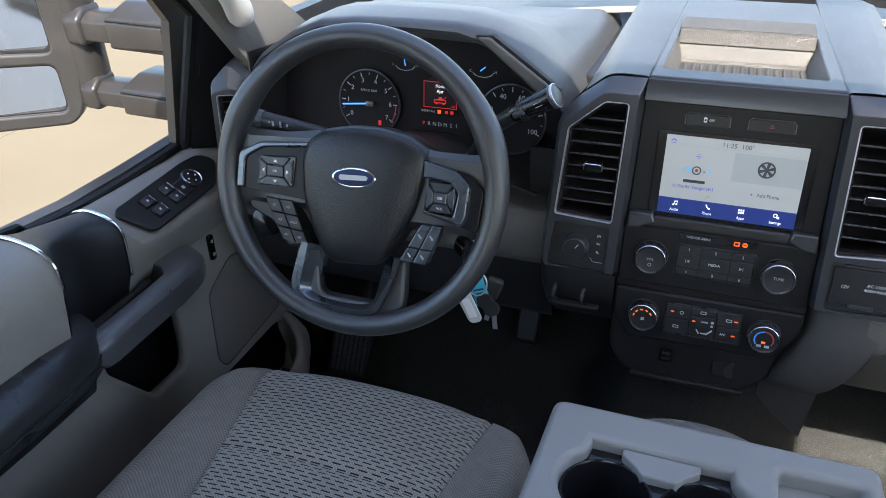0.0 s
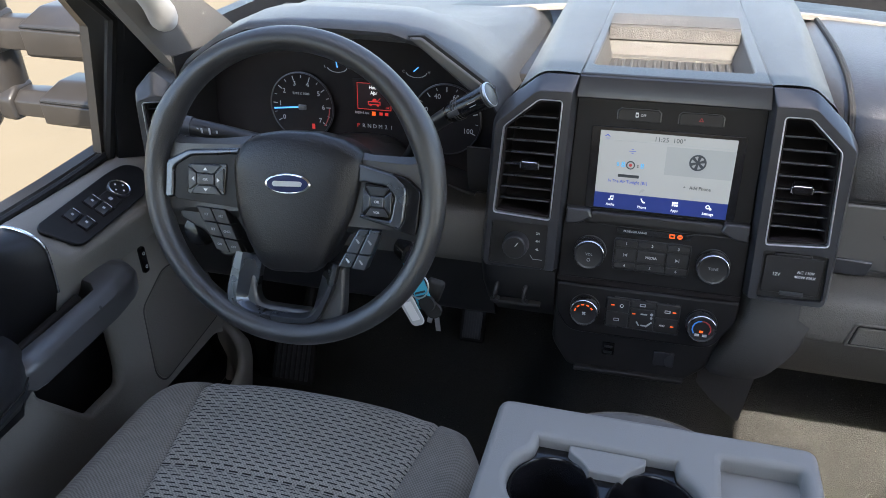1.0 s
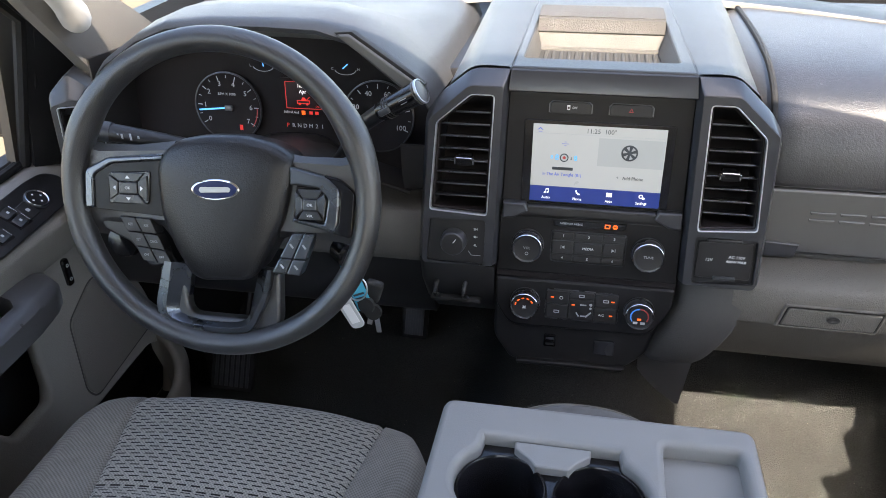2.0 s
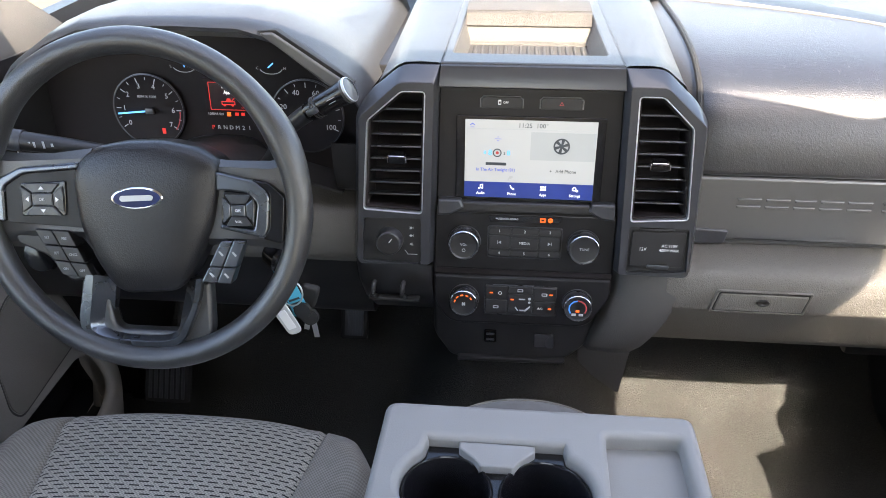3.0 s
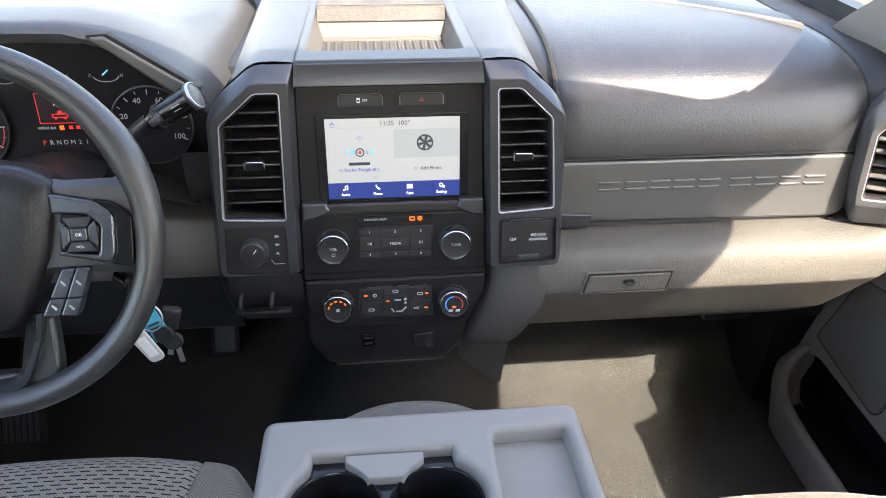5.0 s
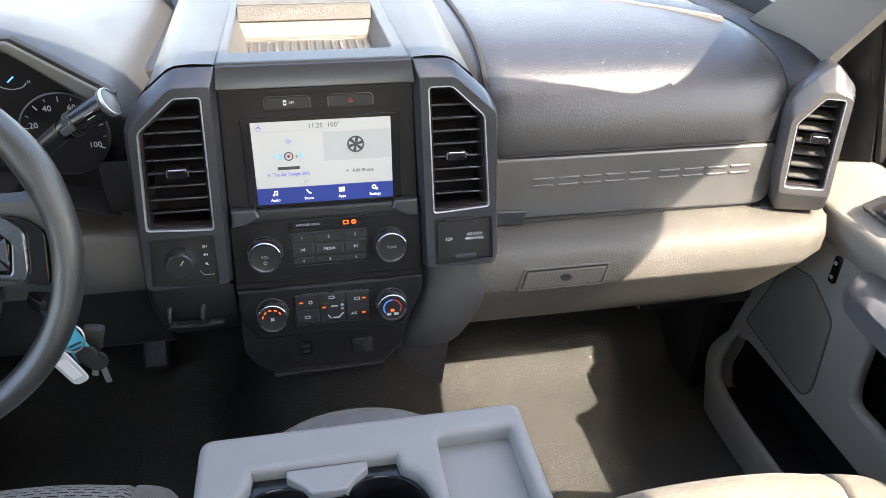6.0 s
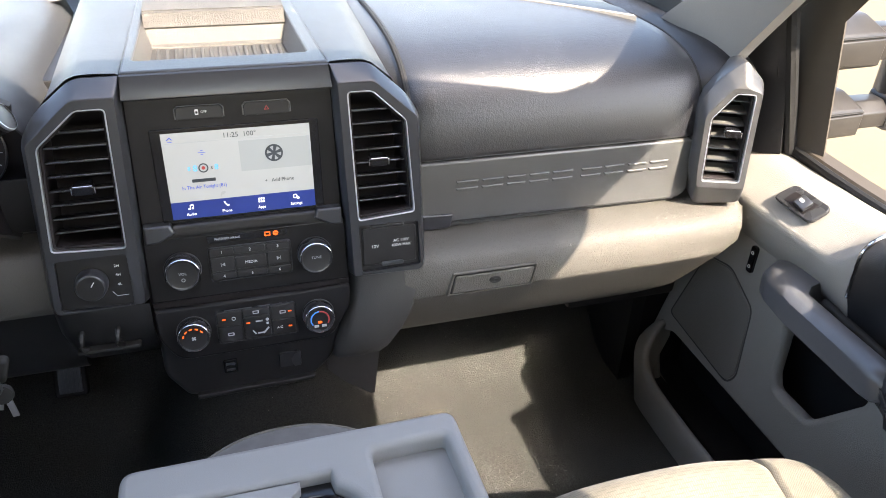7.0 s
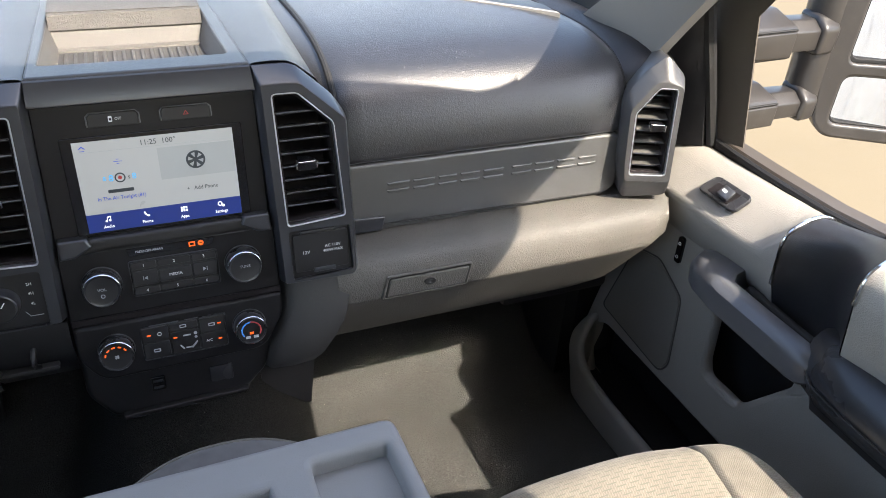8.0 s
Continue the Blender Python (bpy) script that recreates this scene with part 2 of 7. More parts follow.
def rounded(pts, r, n=4):
    """The outline with its corners rounded; r: one radius or one a corner."""
    out, k = [], len(pts)
    for i, p in enumerate(pts):
        a, p, c = Vector(pts[i - 1]), Vector(p), Vector(pts[(i + 1) % k])
        ri = r[i] if isinstance(r, (list, tuple)) else r
        if ri <= 0:
            out.append(tuple(p))
            continue
        d1, d2 = (a - p), (c - p)
        ri = min(ri, d1.length * 0.45, d2.length * 0.45)
        s, e = p + d1.normalized() * ri, p + d2.normalized() * ri
        for j in range(n + 1):
            t = j / n
            out.append(tuple(s * (1 - t) ** 2 + p * 2 * t * (1 - t) + e * t * t))
    return out


def rect(x0, y0, x1, y1, r=0.0, n=4):
    return rounded([(x0, y0), (x1, y0), (x1, y1), (x0, y1)], r, n)


def circle(x, y, r, n=32):
    return [(x + r * math.cos(2 * math.pi * i / n), y + r * math.sin(2 * math.pi * i / n)) for i in range(n)]


def plate(m, outlines, back, front, bevel=0.0015, res=2):
    """A slab with holes: outlines in the plane of m, from height back to front, edges rounded by bevel."""
    cu = bpy.data.curves.new("outline", "CURVE")
    cu.dimensions, cu.fill_mode = "2D", "BOTH"
    bevel = min(bevel, (front - back) * 0.45)
    cu.extrude, cu.bevel_depth, cu.bevel_resolution, cu.offset = (front - back) / 2 - bevel, bevel, res, -bevel
    for o in outlines:
        sp = cu.splines.new("POLY")
        sp.points.add(len(o) - 1)
        for q, p in zip(sp.points, o):
            q.co = (p[0], p[1], 0, 1)
        sp.use_cyclic_u = True
    ob = bpy.data.objects.new("outline", cu)
    me = bpy.data.meshes.new_from_object(ob)
    bpy.data.objects.remove(ob)
    bpy.data.curves.remove(cu)
    me.transform(m @ Matrix.Translation((0, 0, (front + back) / 2)))
    return me


def words(m, body, size, x, y, z=0.0, align="CENTER", depth=0.00015, squeeze=1.0):
    cu = bpy.data.curves.new("words", "FONT")
    cu.body, cu.size, cu.align_x, cu.align_y, cu.extrude = body, size, align, "CENTER", depth
    cu.resolution_u = 2
    ob = bpy.data.objects.new("words", cu)
    me = bpy.data.meshes.new_from_object(ob)
    bpy.data.objects.remove(ob)
    bpy.data.curves.remove(cu)
    me.transform(m @ Matrix.Translation((x, y, z + depth)) @ Matrix.Diagonal((squeeze, 1, 1, 1)))
    return me


def box(size, m=Matrix(), bevel=0.003, seg=2):
    bm = bmesh.new()
    bmesh.ops.create_cube(bm, size=1.0, matrix=Matrix.Diagonal((*size, 1)))
    if bevel:
        bmesh.ops.bevel(bm, geom=bm.edges[:], offset=bevel, segments=seg, profile=0.5, affect="EDGES")
    bm.transform(m)
    return bm


def span(x0, x1, y0, y1, z0, z1, bevel=0.003, seg=2):
    return box((x1 - x0, y1 - y0, z1 - z0), Matrix.Translation(((x0 + x1) / 2, (y0 + y1) / 2, (z0 + z1) / 2)), bevel, seg)


def lathe(profile, m=Matrix(), n=40, caps=True):
    """Profile rows (radius, height) turned about the local z."""
    bm = bmesh.new()
    rings = []
    for r, z in profile:
        rings.append([bm.verts.new((r * math.cos(2 * math.pi * i / n), r * math.sin(2 * math.pi * i / n), z)) for i in range(n)])
    for a, b in zip(rings, rings[1:]):
        for i in range(n):
            bm.faces.new((a[i], a[(i + 1) % n], b[(i + 1) % n], b[i]))
    if caps:
        bm.faces.new(rings[0][::-1])
        bm.faces.new(rings[-1])
    bm.transform(m)
    return bm


def loft(rows, close_u=False, caps=False, solid=0.0):
    """A skin over rows of points (all rows of one length); solid: gives it thickness inwards."""
    bm = bmesh.new()
    vs = [[bm.verts.new(p) for p in row] for row in rows]
    for a, b in zip(vs, vs[1:]):
        k = len(a)
        for i in range(k if close_u else k - 1):
            bm.faces.new((a[i], a[(i + 1) % k], b[(i + 1) % k], b[i]))
    if caps:
        bm.faces.new(vs[0][::-1])
        bm.faces.new(vs[-1])
    if solid:
        bmesh.ops.recalc_face_normals(bm, faces=bm.faces)
        bmesh.ops.solidify(bm, geom=bm.faces[:], thickness=solid)
    return bm


def curve_pts(pts, n=8, closed=False):
    """A smooth line (Catmull-Rom) through the points."""
    pts = [Vector(p) for p in pts]
    k = len(pts)
    out = []
    for i in range(k if closed else k - 1):
        p0 = pts[i - 1] if (closed or i > 0) else pts[i]
        p1, p2 = pts[i], pts[(i + 1) % k]
        p3 = pts[(i + 2) % k] if (closed or i + 2 < k) else p2
        for j in range(n):
            t = j / n
            out.append(0.5 * ((2 * p1) + (p2 - p0) * t + (2 * p0 - 5 * p1 + 4 * p2 - p3) * t * t + (3 * p1 - p0 - 3 * p2 + p3) * t ** 3))
    if not closed:
        out.append(pts[-1])
    return out


def tube(pts, r, n=12, closed=False, up=(0, 0, 1), flat=1.0):
    """A tube along the points; r: one radius or one a point; flat: its height to its width."""
    pts = [Vector(p) for p in pts]
    k = len(pts)
    rows = []
    for i, p in enumerate(pts):
        d = (pts[(i + 1) % k] - pts[i - 1]) if closed else (pts[min(i + 1, k - 1)] - pts[max(i - 1, 0)])
        d.normalize()
        s = d.cross(Vector(up)).normalized()
        w = s.cross(d)
        ri = r[i] if isinstance(r, (list, tuple)) else r
        rows.append([p + s * ri * math.cos(2 * math.pi * j / n) + w * ri * flat * math.sin(2 * math.pi * j / n) for j in range(n)])
    if closed:
        rows.append(rows[0])
    bm = loft(rows, close_u=True, caps=not closed)
    if closed:
        bmesh.ops.remove_doubles(bm, verts=bm.verts, dist=1e-6)
    return bm


def axes(o, u, v, n):
    """The frame with origin o and the axes u, v, n."""
    return Matrix(((u[0], v[0], n[0], o[0]), (u[1], v[1], n[1], o[1]), (u[2], v[2], n[2], o[2]), (0, 0, 0, 1)))


def join(*bms):
    out = bmesh.new()
    for b in bms:
        me = bpy.data.meshes.new("tmp")
        if isinstance(b, bmesh.types.BMesh):
            b.to_mesh(me)
            b.free()
        else:
            bpy.data.meshes.remove(me)
            me = b
        out.from_mesh(me)
        bpy.data.meshes.remove(me)
    return out


# ---- ground and sky side ----
FLOOR = -0.03
GROUND = -0.88
bm = bmesh.new()
bmesh.ops.create_grid(bm, x_segments=40, y_segments=40, size=600)
bm.transform(Matrix.Translation((0, 0, GROUND)))
tagged(part("ground", bm, "concrete"), "sunlit tan concrete paving of the lot", "ground", kind="structure")
slabs = thing("paving_joint", (3, 1, GROUND), "dark saw-cut joints in the tan concrete paving", "joint", kind="structure")
for k in range(-3, 4):
    part("joint_line", span(-12, 12, 2.35 + 3.6 * k, 2.362 + 3.6 * k, GROUND - 0.01, GROUND + 0.004, 0), "joint", slabs, smooth=0)
    part("joint_line", span(2.2 + 3.6 * k, 2.212 + 3.6 * k, -12, 12, GROUND - 0.012, GROUND + 0.0035, 0), "joint", slabs, smooth=0)

# ---- cab shell ----
CX = -0.02
# carpet: flat floor, toe board in front, tunnel in the middle
rows = []
for j in range(47):
    s = j / 46
    y = -0.75 + s * 2.47
    row = []
    for i in range(61):
        x = CX - 0.83 + 1.66 * i / 60
        z = FLOOR
        if y > 1.30:
            z += min(0.55, (y - 1.30) * 0.95) * (1 - math.exp(-(y - 1.30) * 14))
        h = 0.13 * math.exp(-((x - 0.0) / 0.17) ** 4) * min(1, max(0, (y - 0.45) / 0.3))
        z = max(z, FLOOR + h + (0.35 * max(0, y - 1.15) if abs(x) < 0.2 else 0) * math.exp(-(x / 0.17) ** 4))
        z += 0.002 * noise.noise((x * 9, y * 9, 0))
        row.append((x, y, z))
    rows.append(row)
tagged(part("floor", loft(rows, solid=0.02), "carpet", smooth=60), "dark charcoal carpet over the cab floor, tunnel and toe board", "carpet", kind="structure")
tagged(part("firewall", span(CX - 0.86, CX + 0.86, 1.72, 1.76, -0.1, 0.80, 0), "black"), "dark firewall behind the dashboard", "wall", kind="structure")
BK = axes((CX, -1.0, 0), (1, 0, 0), (0, 0, 1), (0, -1, 0))
tagged(part("wall_back", plate(BK, [[(-0.86, -0.1), (0.86, -0.1), (0.86, 1.3), (-0.86, 1.3)], rounded([(-0.70, 0.62), (0.70, 0.62), (0.66, 1.2), (-0.66, 1.2)], 0.05)], 0.0, 0.05, 0.005), "grey"), "grey rear wall of the cab with its window opening", "wall", kind="structure")
# roof panel with the header over the windscreen
rows = []
for j in range(19):
    y = -1.05 + 1.685 * j / 18
    rows.append([(CX + (-0.72 + 1.44 * i / 96), y + (0.012 * max(0, (abs(-1 + 2 * i / 96) - 0.90) / 0.06) ** 2 - 0.045 * max(0, (abs(-1 + 2 * i / 96) - 0.3) / 0.6) ** 1.5) * max(0, y) / 0.61, 1.318 - 0.035 * abs(-1 + 2 * i / 96) ** 3 - 0.035 * max(0, (y - 0.2) / 0.41) ** 2) for i in range(97)])
tagged(part("ceiling", loft(rows, solid=-0.03), "liner", smooth=60), "pale grey woven headliner of the cab roof", "headliner", kind="structure")

# ---- centre stack ----
TA = math.atan(0.144)
ST = axes((0, 1.0, 0.74), (1, 0, 0), (0, math.sin(TA), math.cos(TA)), (0, -math.cos(TA), math.sin(TA)))


def V(z):
    """Height above the floor to height along the leaning face of the stack."""
    return (z - 0.74) / math.cos(TA)


def face(*pts):
    return [(x, V(z)) for x, z in pts]


stack = thing("center_stack", (0, 1.05, 0.4), "charcoal and black centre stack of the dashboard with angular side pods", "center stack")
POD_L = rounded(face((-0.170, 0.808), (-0.1215, 0.808), (-0.130, 0.535), (-0.243, 0.532), (-0.2335, 0.745), (-0.215, 0.772)), [0.012, 0.002, 0.004, 0.012, 0.012, 0.010])
POD_R = rounded(face((0.112, 0.808), (0.160, 0.808), (0.205, 0.768), (0.222, 0.742), (0.226, 0.530), (0.121, 0.533)), [0.002, 0.012, 0.010, 0.012, 0.012, 0.004])
VENT_L = face((-0.171, 0.777), (-0.139, 0.777), (-0.144, 0.611), (-0.226, 0.615), (-0.217, 0.738))
VENT_R = face((0.129, 0.777), (0.160, 0.777), (0.202, 0.738), (0.210, 0.616), (0.134, 0.611))
PANEL_L = rounded(face((-0.225, 0.604), (-0.146, 0.605), (-0.147, 0.537), (-0.229, 0.539)), 0.005)
PANEL_R = rounded(face((0.134, 0.605), (0.213, 0.604), (0.216, 0.541), (0.136, 0.538)), 0.005)


def chamfered(m, outer, inner, holes, low, high):
    """A frame whose border slopes from outer (at height low) up to inner (at height high), flat inside it, with holes."""
    rows = []
    for k, z in ((0.0, -0.03), (0.0, low - 0.0015), (0.03, low), (0.90, low + (high - low) * 0.93), (0.965, low + (high - low) * 0.985), (1.0, high)):
        rows.append([m @ Vector((a[0] + (b[0] - a[0]) * k, a[1] + (b[1] - a[1]) * k, z)) for a, b in zip(outer, inner)])
    return join(loft(rows, close_u=True), plate(m, [inner] + holes, -0.03, high, 0.0003, 1))


INNER_L = rounded(face((-0.174, 0.787), (-0.1285, 0.787), (-0.1345, 0.5375), (-0.2365, 0.5355), (-0.2265, 0.742), (-0.2195, 0.7475)), [0.006, 0.003, 0.004, 0.010, 0.006, 0.004])
INNER_R = rounded(face((0.119, 0.787), (0.164, 0.787), (0.2085, 0.7475), (0.216, 0.741), (0.2195, 0.5335), (0.1255, 0.5355)), [0.003, 0.006, 0.004, 0.006, 0.010, 0.004])
for pod, inner_, vent, panel in ((POD_L, INNER_L, VENT_L, PANEL_L), (POD_R, INNER_R, VENT_R, PANEL_R)):
    part("pod_frame", chamfered(ST, pod, inner_, [rounded(vent, 0.006), panel], 0.002, 0.018), "charcoal", stack, "satin charcoal pod frame", 28)
    part("pod_backing", plate(ST, [rounded([(p[0] * 0.995, p[1] * 0.99) for p in pod], 0.001, 1)], -0.075, -0.055, 0.001), "black", stack)

# black face between the pods
part("top_band", loft([[(x, y, z) for x in (x0, x0 + 0.06, x1 - 0.06, x1)] for x0, x1, y, z in ((-0.1205, 0.111, 1.03, 0.8085), (-0.1205, 0.111, 1.0066, 0.8095), (-0.1206, 0.1111, 1.0045, 0.8082), (-0.1222, 0.1132, 0.9955, 0.7860), (-0.1224, 0.1134, 0.9953, 0.7838), (-0.1225, 0.1135, 0.9985, 0.7815), (-0.1225, 0.1135, 1.03, 0.7815))]), "charcoal", stack, "sloping charcoal band above the screen", 30)
part("upper_face", plate(ST, [face((-0.1225, 0.783), (0.1135, 0.783), (0.1165, 0.625), (-0.1265, 0.625))], -0.03, -0.001, 0.002), "face", stack, "matte black screen surround")
for s, x0 in ((-1, -0.0045), (1, -0.0045)):
    xa = x0 + s * 0.0845
    part("shelf_cheek", plate(ST, [rounded(face((x0 + s * 0.119, 0.632), (xa + s * 0.004, 0.632), (xa - s * 0.001, 0.621), (x0 + s * 0.103, 0.610), (x0 + s * 0.120, 0.609)), 0.002)], -0.02, 0.013, 0.003), "charcoal", stack, "charcoal cheek beside the screen shelf")
part("screen_shelf", plate(ST, [rounded(face((-0.090, 0.629), (0.081, 0.629), (0.094, 0.6135), (-0.103, 0.6135)), 0.003)], -0.02, 0.009, 0.004), "black", stack, "black ledge under the screen")
part("radio_face", plate(ST, [face((-0.1275, 0.6125), (0.1185, 0.6125), (0.1205, 0.527), (-0.1295, 0.527))], -0.03, 0.004, 0.003), "face", stack, "black radio face")
part("mid_band", plate(ST, [face((-0.1295, 0.5275), (0.1205, 0.5275), (0.120, 0.5185), (-0.129, 0.5185))], -0.03, 0.0005, 0.0005), "cluster", stack)
CLIM = rounded(face((-0.129, 0.518), (0.120, 0.520), (0.1195, 0.490), (0.092, 0.444), (-0.108, 0.442), (-0.129, 0.476)), [0.004, 0.004, 0.012, 0.016, 0.016, 0.012])
part("climate_face", plate(ST, [CLIM], -0.03, 0.006, 0.004, 3), "face", stack, "black climate control face with cut lower corners")
# lower black bin with the sockets, and the grey cheeks at its side
part("lower_bin", plate(ST, [rounded(face((-0.132, 0.52), (0.125, 0.52), (0.094, 0.40), (0.064, 0.373), (-0.105, 0.371), (-0.132, 0.41)), 0.01)], -0.10, -0.018, 0.006), "black", stack, "matte black lower stack")
part("lip", plate(ST, [rounded(face((-0.095, 0.377), (0.066, 0.379), (0.062, 0.372), (-0.095, 0.370)), 0.002)], -0.06, -0.008, 0.002), "black", stack)
rows = []
for y0, z, x0, x1 in ((0.965, 0.531, 0.128, 0.226), (0.957, 0.50, 0.126, 0.221), (0.955, 0.455, 0.112, 0.206), (0.957, 0.430, 0.102, 0.195), (0.960, 0.408, 0.094, 0.182), (0.966, 0.394, 0.090, 0.170), (0.985, 0.387, 0.090, 0.160)):
    rows.append([(x0 - 0.004, y0 + 0.07, z), (x0, y0 + 0.015, z), (x0 + 0.01, y0, z), ((x0 + x1) / 2, y0 - 0.004, z), (x1 - 0.01, y0, z), (x1, y0 + 0.012, z), (x1 + 0.006, y0 + 0.09, z)])
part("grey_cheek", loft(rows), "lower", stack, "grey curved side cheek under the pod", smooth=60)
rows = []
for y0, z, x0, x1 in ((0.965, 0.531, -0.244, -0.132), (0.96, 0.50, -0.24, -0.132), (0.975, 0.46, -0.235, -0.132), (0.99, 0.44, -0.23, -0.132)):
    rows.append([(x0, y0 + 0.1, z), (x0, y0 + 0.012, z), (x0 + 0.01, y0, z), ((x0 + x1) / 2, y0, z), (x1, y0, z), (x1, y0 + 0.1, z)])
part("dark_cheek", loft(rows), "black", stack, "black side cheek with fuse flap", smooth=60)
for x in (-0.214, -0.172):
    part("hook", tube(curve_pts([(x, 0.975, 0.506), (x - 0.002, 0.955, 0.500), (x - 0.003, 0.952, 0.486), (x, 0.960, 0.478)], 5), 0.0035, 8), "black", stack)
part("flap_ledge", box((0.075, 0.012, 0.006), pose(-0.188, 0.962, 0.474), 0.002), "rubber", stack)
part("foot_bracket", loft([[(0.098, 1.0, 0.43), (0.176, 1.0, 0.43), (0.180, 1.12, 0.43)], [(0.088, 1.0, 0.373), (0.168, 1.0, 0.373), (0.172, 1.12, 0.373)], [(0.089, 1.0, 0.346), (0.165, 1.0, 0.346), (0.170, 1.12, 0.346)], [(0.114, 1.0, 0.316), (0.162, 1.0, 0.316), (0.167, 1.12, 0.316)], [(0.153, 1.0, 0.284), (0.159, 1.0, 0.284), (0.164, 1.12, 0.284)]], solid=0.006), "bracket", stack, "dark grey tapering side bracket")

# sockets in the lower bin
usb = thing("usb_socket", (-0.047, 0.955, 0.41), "black twin usb socket in the lower centre stack", "socket")
part("body", plate(ST, [rect(-0.056, V(0.420), -0.038, V(0.400), 0.002)], -0.02, -0.0155, 0.001), "gloss", usb)
for dz in (0.414, 0.405):
    part("port", plate(ST, [rect(-0.053, V(dz) - 0.0018, -0.041, V(dz) + 0.0018)], -0.016, -0.0148, 0.0004), "button", usb)
flap = thing("blank_cover", (0.033, 0.955, 0.406), "square black blanking cover in the lower centre stack", "cover")
part("cover", plate(ST, [rect(0.018, V(0.418), 0.048, V(0.394), 0.003)], -0.02, -0.0155, 0.0015), "knobskin", flap)


# ---- air vents ----
def air_vent(outline, m, slats, tab, label, name="air_vent", lean=0.0, tilt=-11, pitch=0.0, leaf="slat"):
    """A vent in the opening outline (in the plane of m): chrome edge, dark box, slats across it, and a tab."""
    xs, ys = [p[0] for p in outline], [p[1] for p in outline]
    cx, cy = sum(xs) / len(xs), sum(ys) / len(ys)
    t = thing(name, m @ Vector((cx, cy, -0.02)), label, "air vent", "dashboard vents")

    def shrink(d):
        out, k = [], len(outline)
        for i, p in enumerate(outline):
            a, p, c = Vector(outline[i - 1]), Vector(p), Vector(outline[(i + 1) % k])
            e1, e2 = (p - a).normalized(), (c - p).normalized()
            sgn = 1 if sum(outline[j - 1][0] * outline[j][1] - outline[j][0] * outline[j - 1][1] for j in range(k)) > 0 else -1
            n1, n2 = Vector((-e1.y, e1.x)) * sgn, Vector((-e2.y, e2.x)) * sgn
            b = (n1 + n2)
            out.append(tuple(p + b * (d / max(0.3, b.dot(n1)))))
        return out
    part("bezel", plate(m, [rounded(shrink(-0.0005), 0.005), rounded(shrink(0.0019), 0.004)], -0.004, 0.0178, 0.0009), "bright", t, "thin bright vent bezel")
    part("box", plate(m, [rounded(shrink(0.001), 0.004), rounded(shrink(0.005), 0.003)], -0.053, 0.010, 0.001), "cluster", t)
    part("duct", plate(m, [rounded(shrink(0.001), 0.003)], -0.055, -0.05, 0.001), "cluster", t)
    inner = shrink(0.0045)

    def ends(y):
        hit = []
        for i in range(len(inner)):
            a, b = inner[i - 1], inner[i]
            if (a[1] - y) * (b[1] - y) < 0:
                hit.append(a[0] + (b[0] - a[0]) * (y - a[1]) / (b[1] - a[1]))
        return (min(hit), max(hit)) if len(hit) >= 2 else None
    y0, y1 = min(p[1] for p in inner), max(p[1] for p in inner)
    for k in range(slats):
        y = y0 + 0.0155 + pitch * k if pitch else y0 + (y1 - y0) * (k + 0.6) / slats
        e = ends(y)
        if not e:
            continue
        w = e[1] - e[0]
        at = m @ Matrix.Translation(((e[0] + e[1]) / 2, y, -0.010)) @ pose(0, 0, 0, tilt, 0, lean)
        sl = part("slat", box((w, 0.0022, 0.026), at, 0.0008, 1), leaf, t, smooth=0)
        # bright strip imitates the light caught along the slat's front edge
        part("slat_glint", box((w - 0.003, 0.0016, 0.0022), at @ Matrix.Translation((0, 0.0007, 0.0130)), 0.0006, 2), "satin", sl, "bright strip for light on the front edge")
    tx = tab[0]
    TM = m @ Matrix.Translation((tx, tab[1], 0.0)) @ pose(0, 0, 0, 10, 0, 0)
    rows = [[TM @ Vector((x * w, y * h, z)) for x, y in ((-1, -0.55), (-0.86, -1), (0.86, -1), (1, -0.55), (1, 0.55), (0.86, 1), (-0.86, 1), (-1, 0.55))] for w, h, z in ((0.0085, 0.0025, -0.006), (0.0105, 0.0045, 0.006), (0.0120, 0.0058, 0.015), (0.0118, 0.0056, 0.0175), (0.0108, 0.0046, 0.0186))]
    part("tab", loft(rows, close_u=True, caps=True), "gloss", t, "glossy adjuster tab", 30)
    for q in (-1, 1):
        part("tab_edge", box((0.0016, 0.0088, 0.011), TM @ Matrix.Translation((q * 0.0117, 0, 0.0125)) @ pose(0, 0, 0, 0, q * 8, 0), 0.0006, 2), "chrome", t, "bright tab side")
    part("tab_edge", box((0.0210, 0.0010, 0.0014), TM @ Matrix.Translation((0, 0.0055, 0.0172)), 0.0004, 1), "chrome", t, "bright tab rim")
    return t


air_vent(VENT_L, ST, 8, (-0.178, V(0.689)), "tall black dashboard vent with angled corner and satin bezel", pitch=0.0168)
air_vent(VENT_R, ST, 8, (0.165, V(0.690)), "tall black dashboard vent with angled corner and satin bezel", pitch=0.0168)

# ---- touchscreen ----
scr = thing("touchscreen", (-0.003, 1.0, 0.69), "lit wide touchscreen showing radio and phone tiles over a blue bar", "touchscreen")
SX0, SX1, SZ0, SZ1 = -0.0885, 0.0835, V(0.634), V(0.7395)
part("bezel", plate(ST, [rect(SX0 - 0.012, SZ0 - 0.003, SX1 + 0.011, SZ1 + 0.005, 0.003)], -0.004, 0.0010, 0.001), "gloss", scr, "gloss black glass border")
part("display", plate(ST, [rect(SX0, SZ0, SX1, SZ1)], 0.0011, 0.0013, 0.00005), "lcd", scr, "pale lit display", smooth=0)
part("tile", plate(ST, [rect(-0.002, V(0.687), SX1 - 0.001, V(0.7245))], 0.0013, 0.0015, 0.00005), "lcd2", scr, smooth=0)
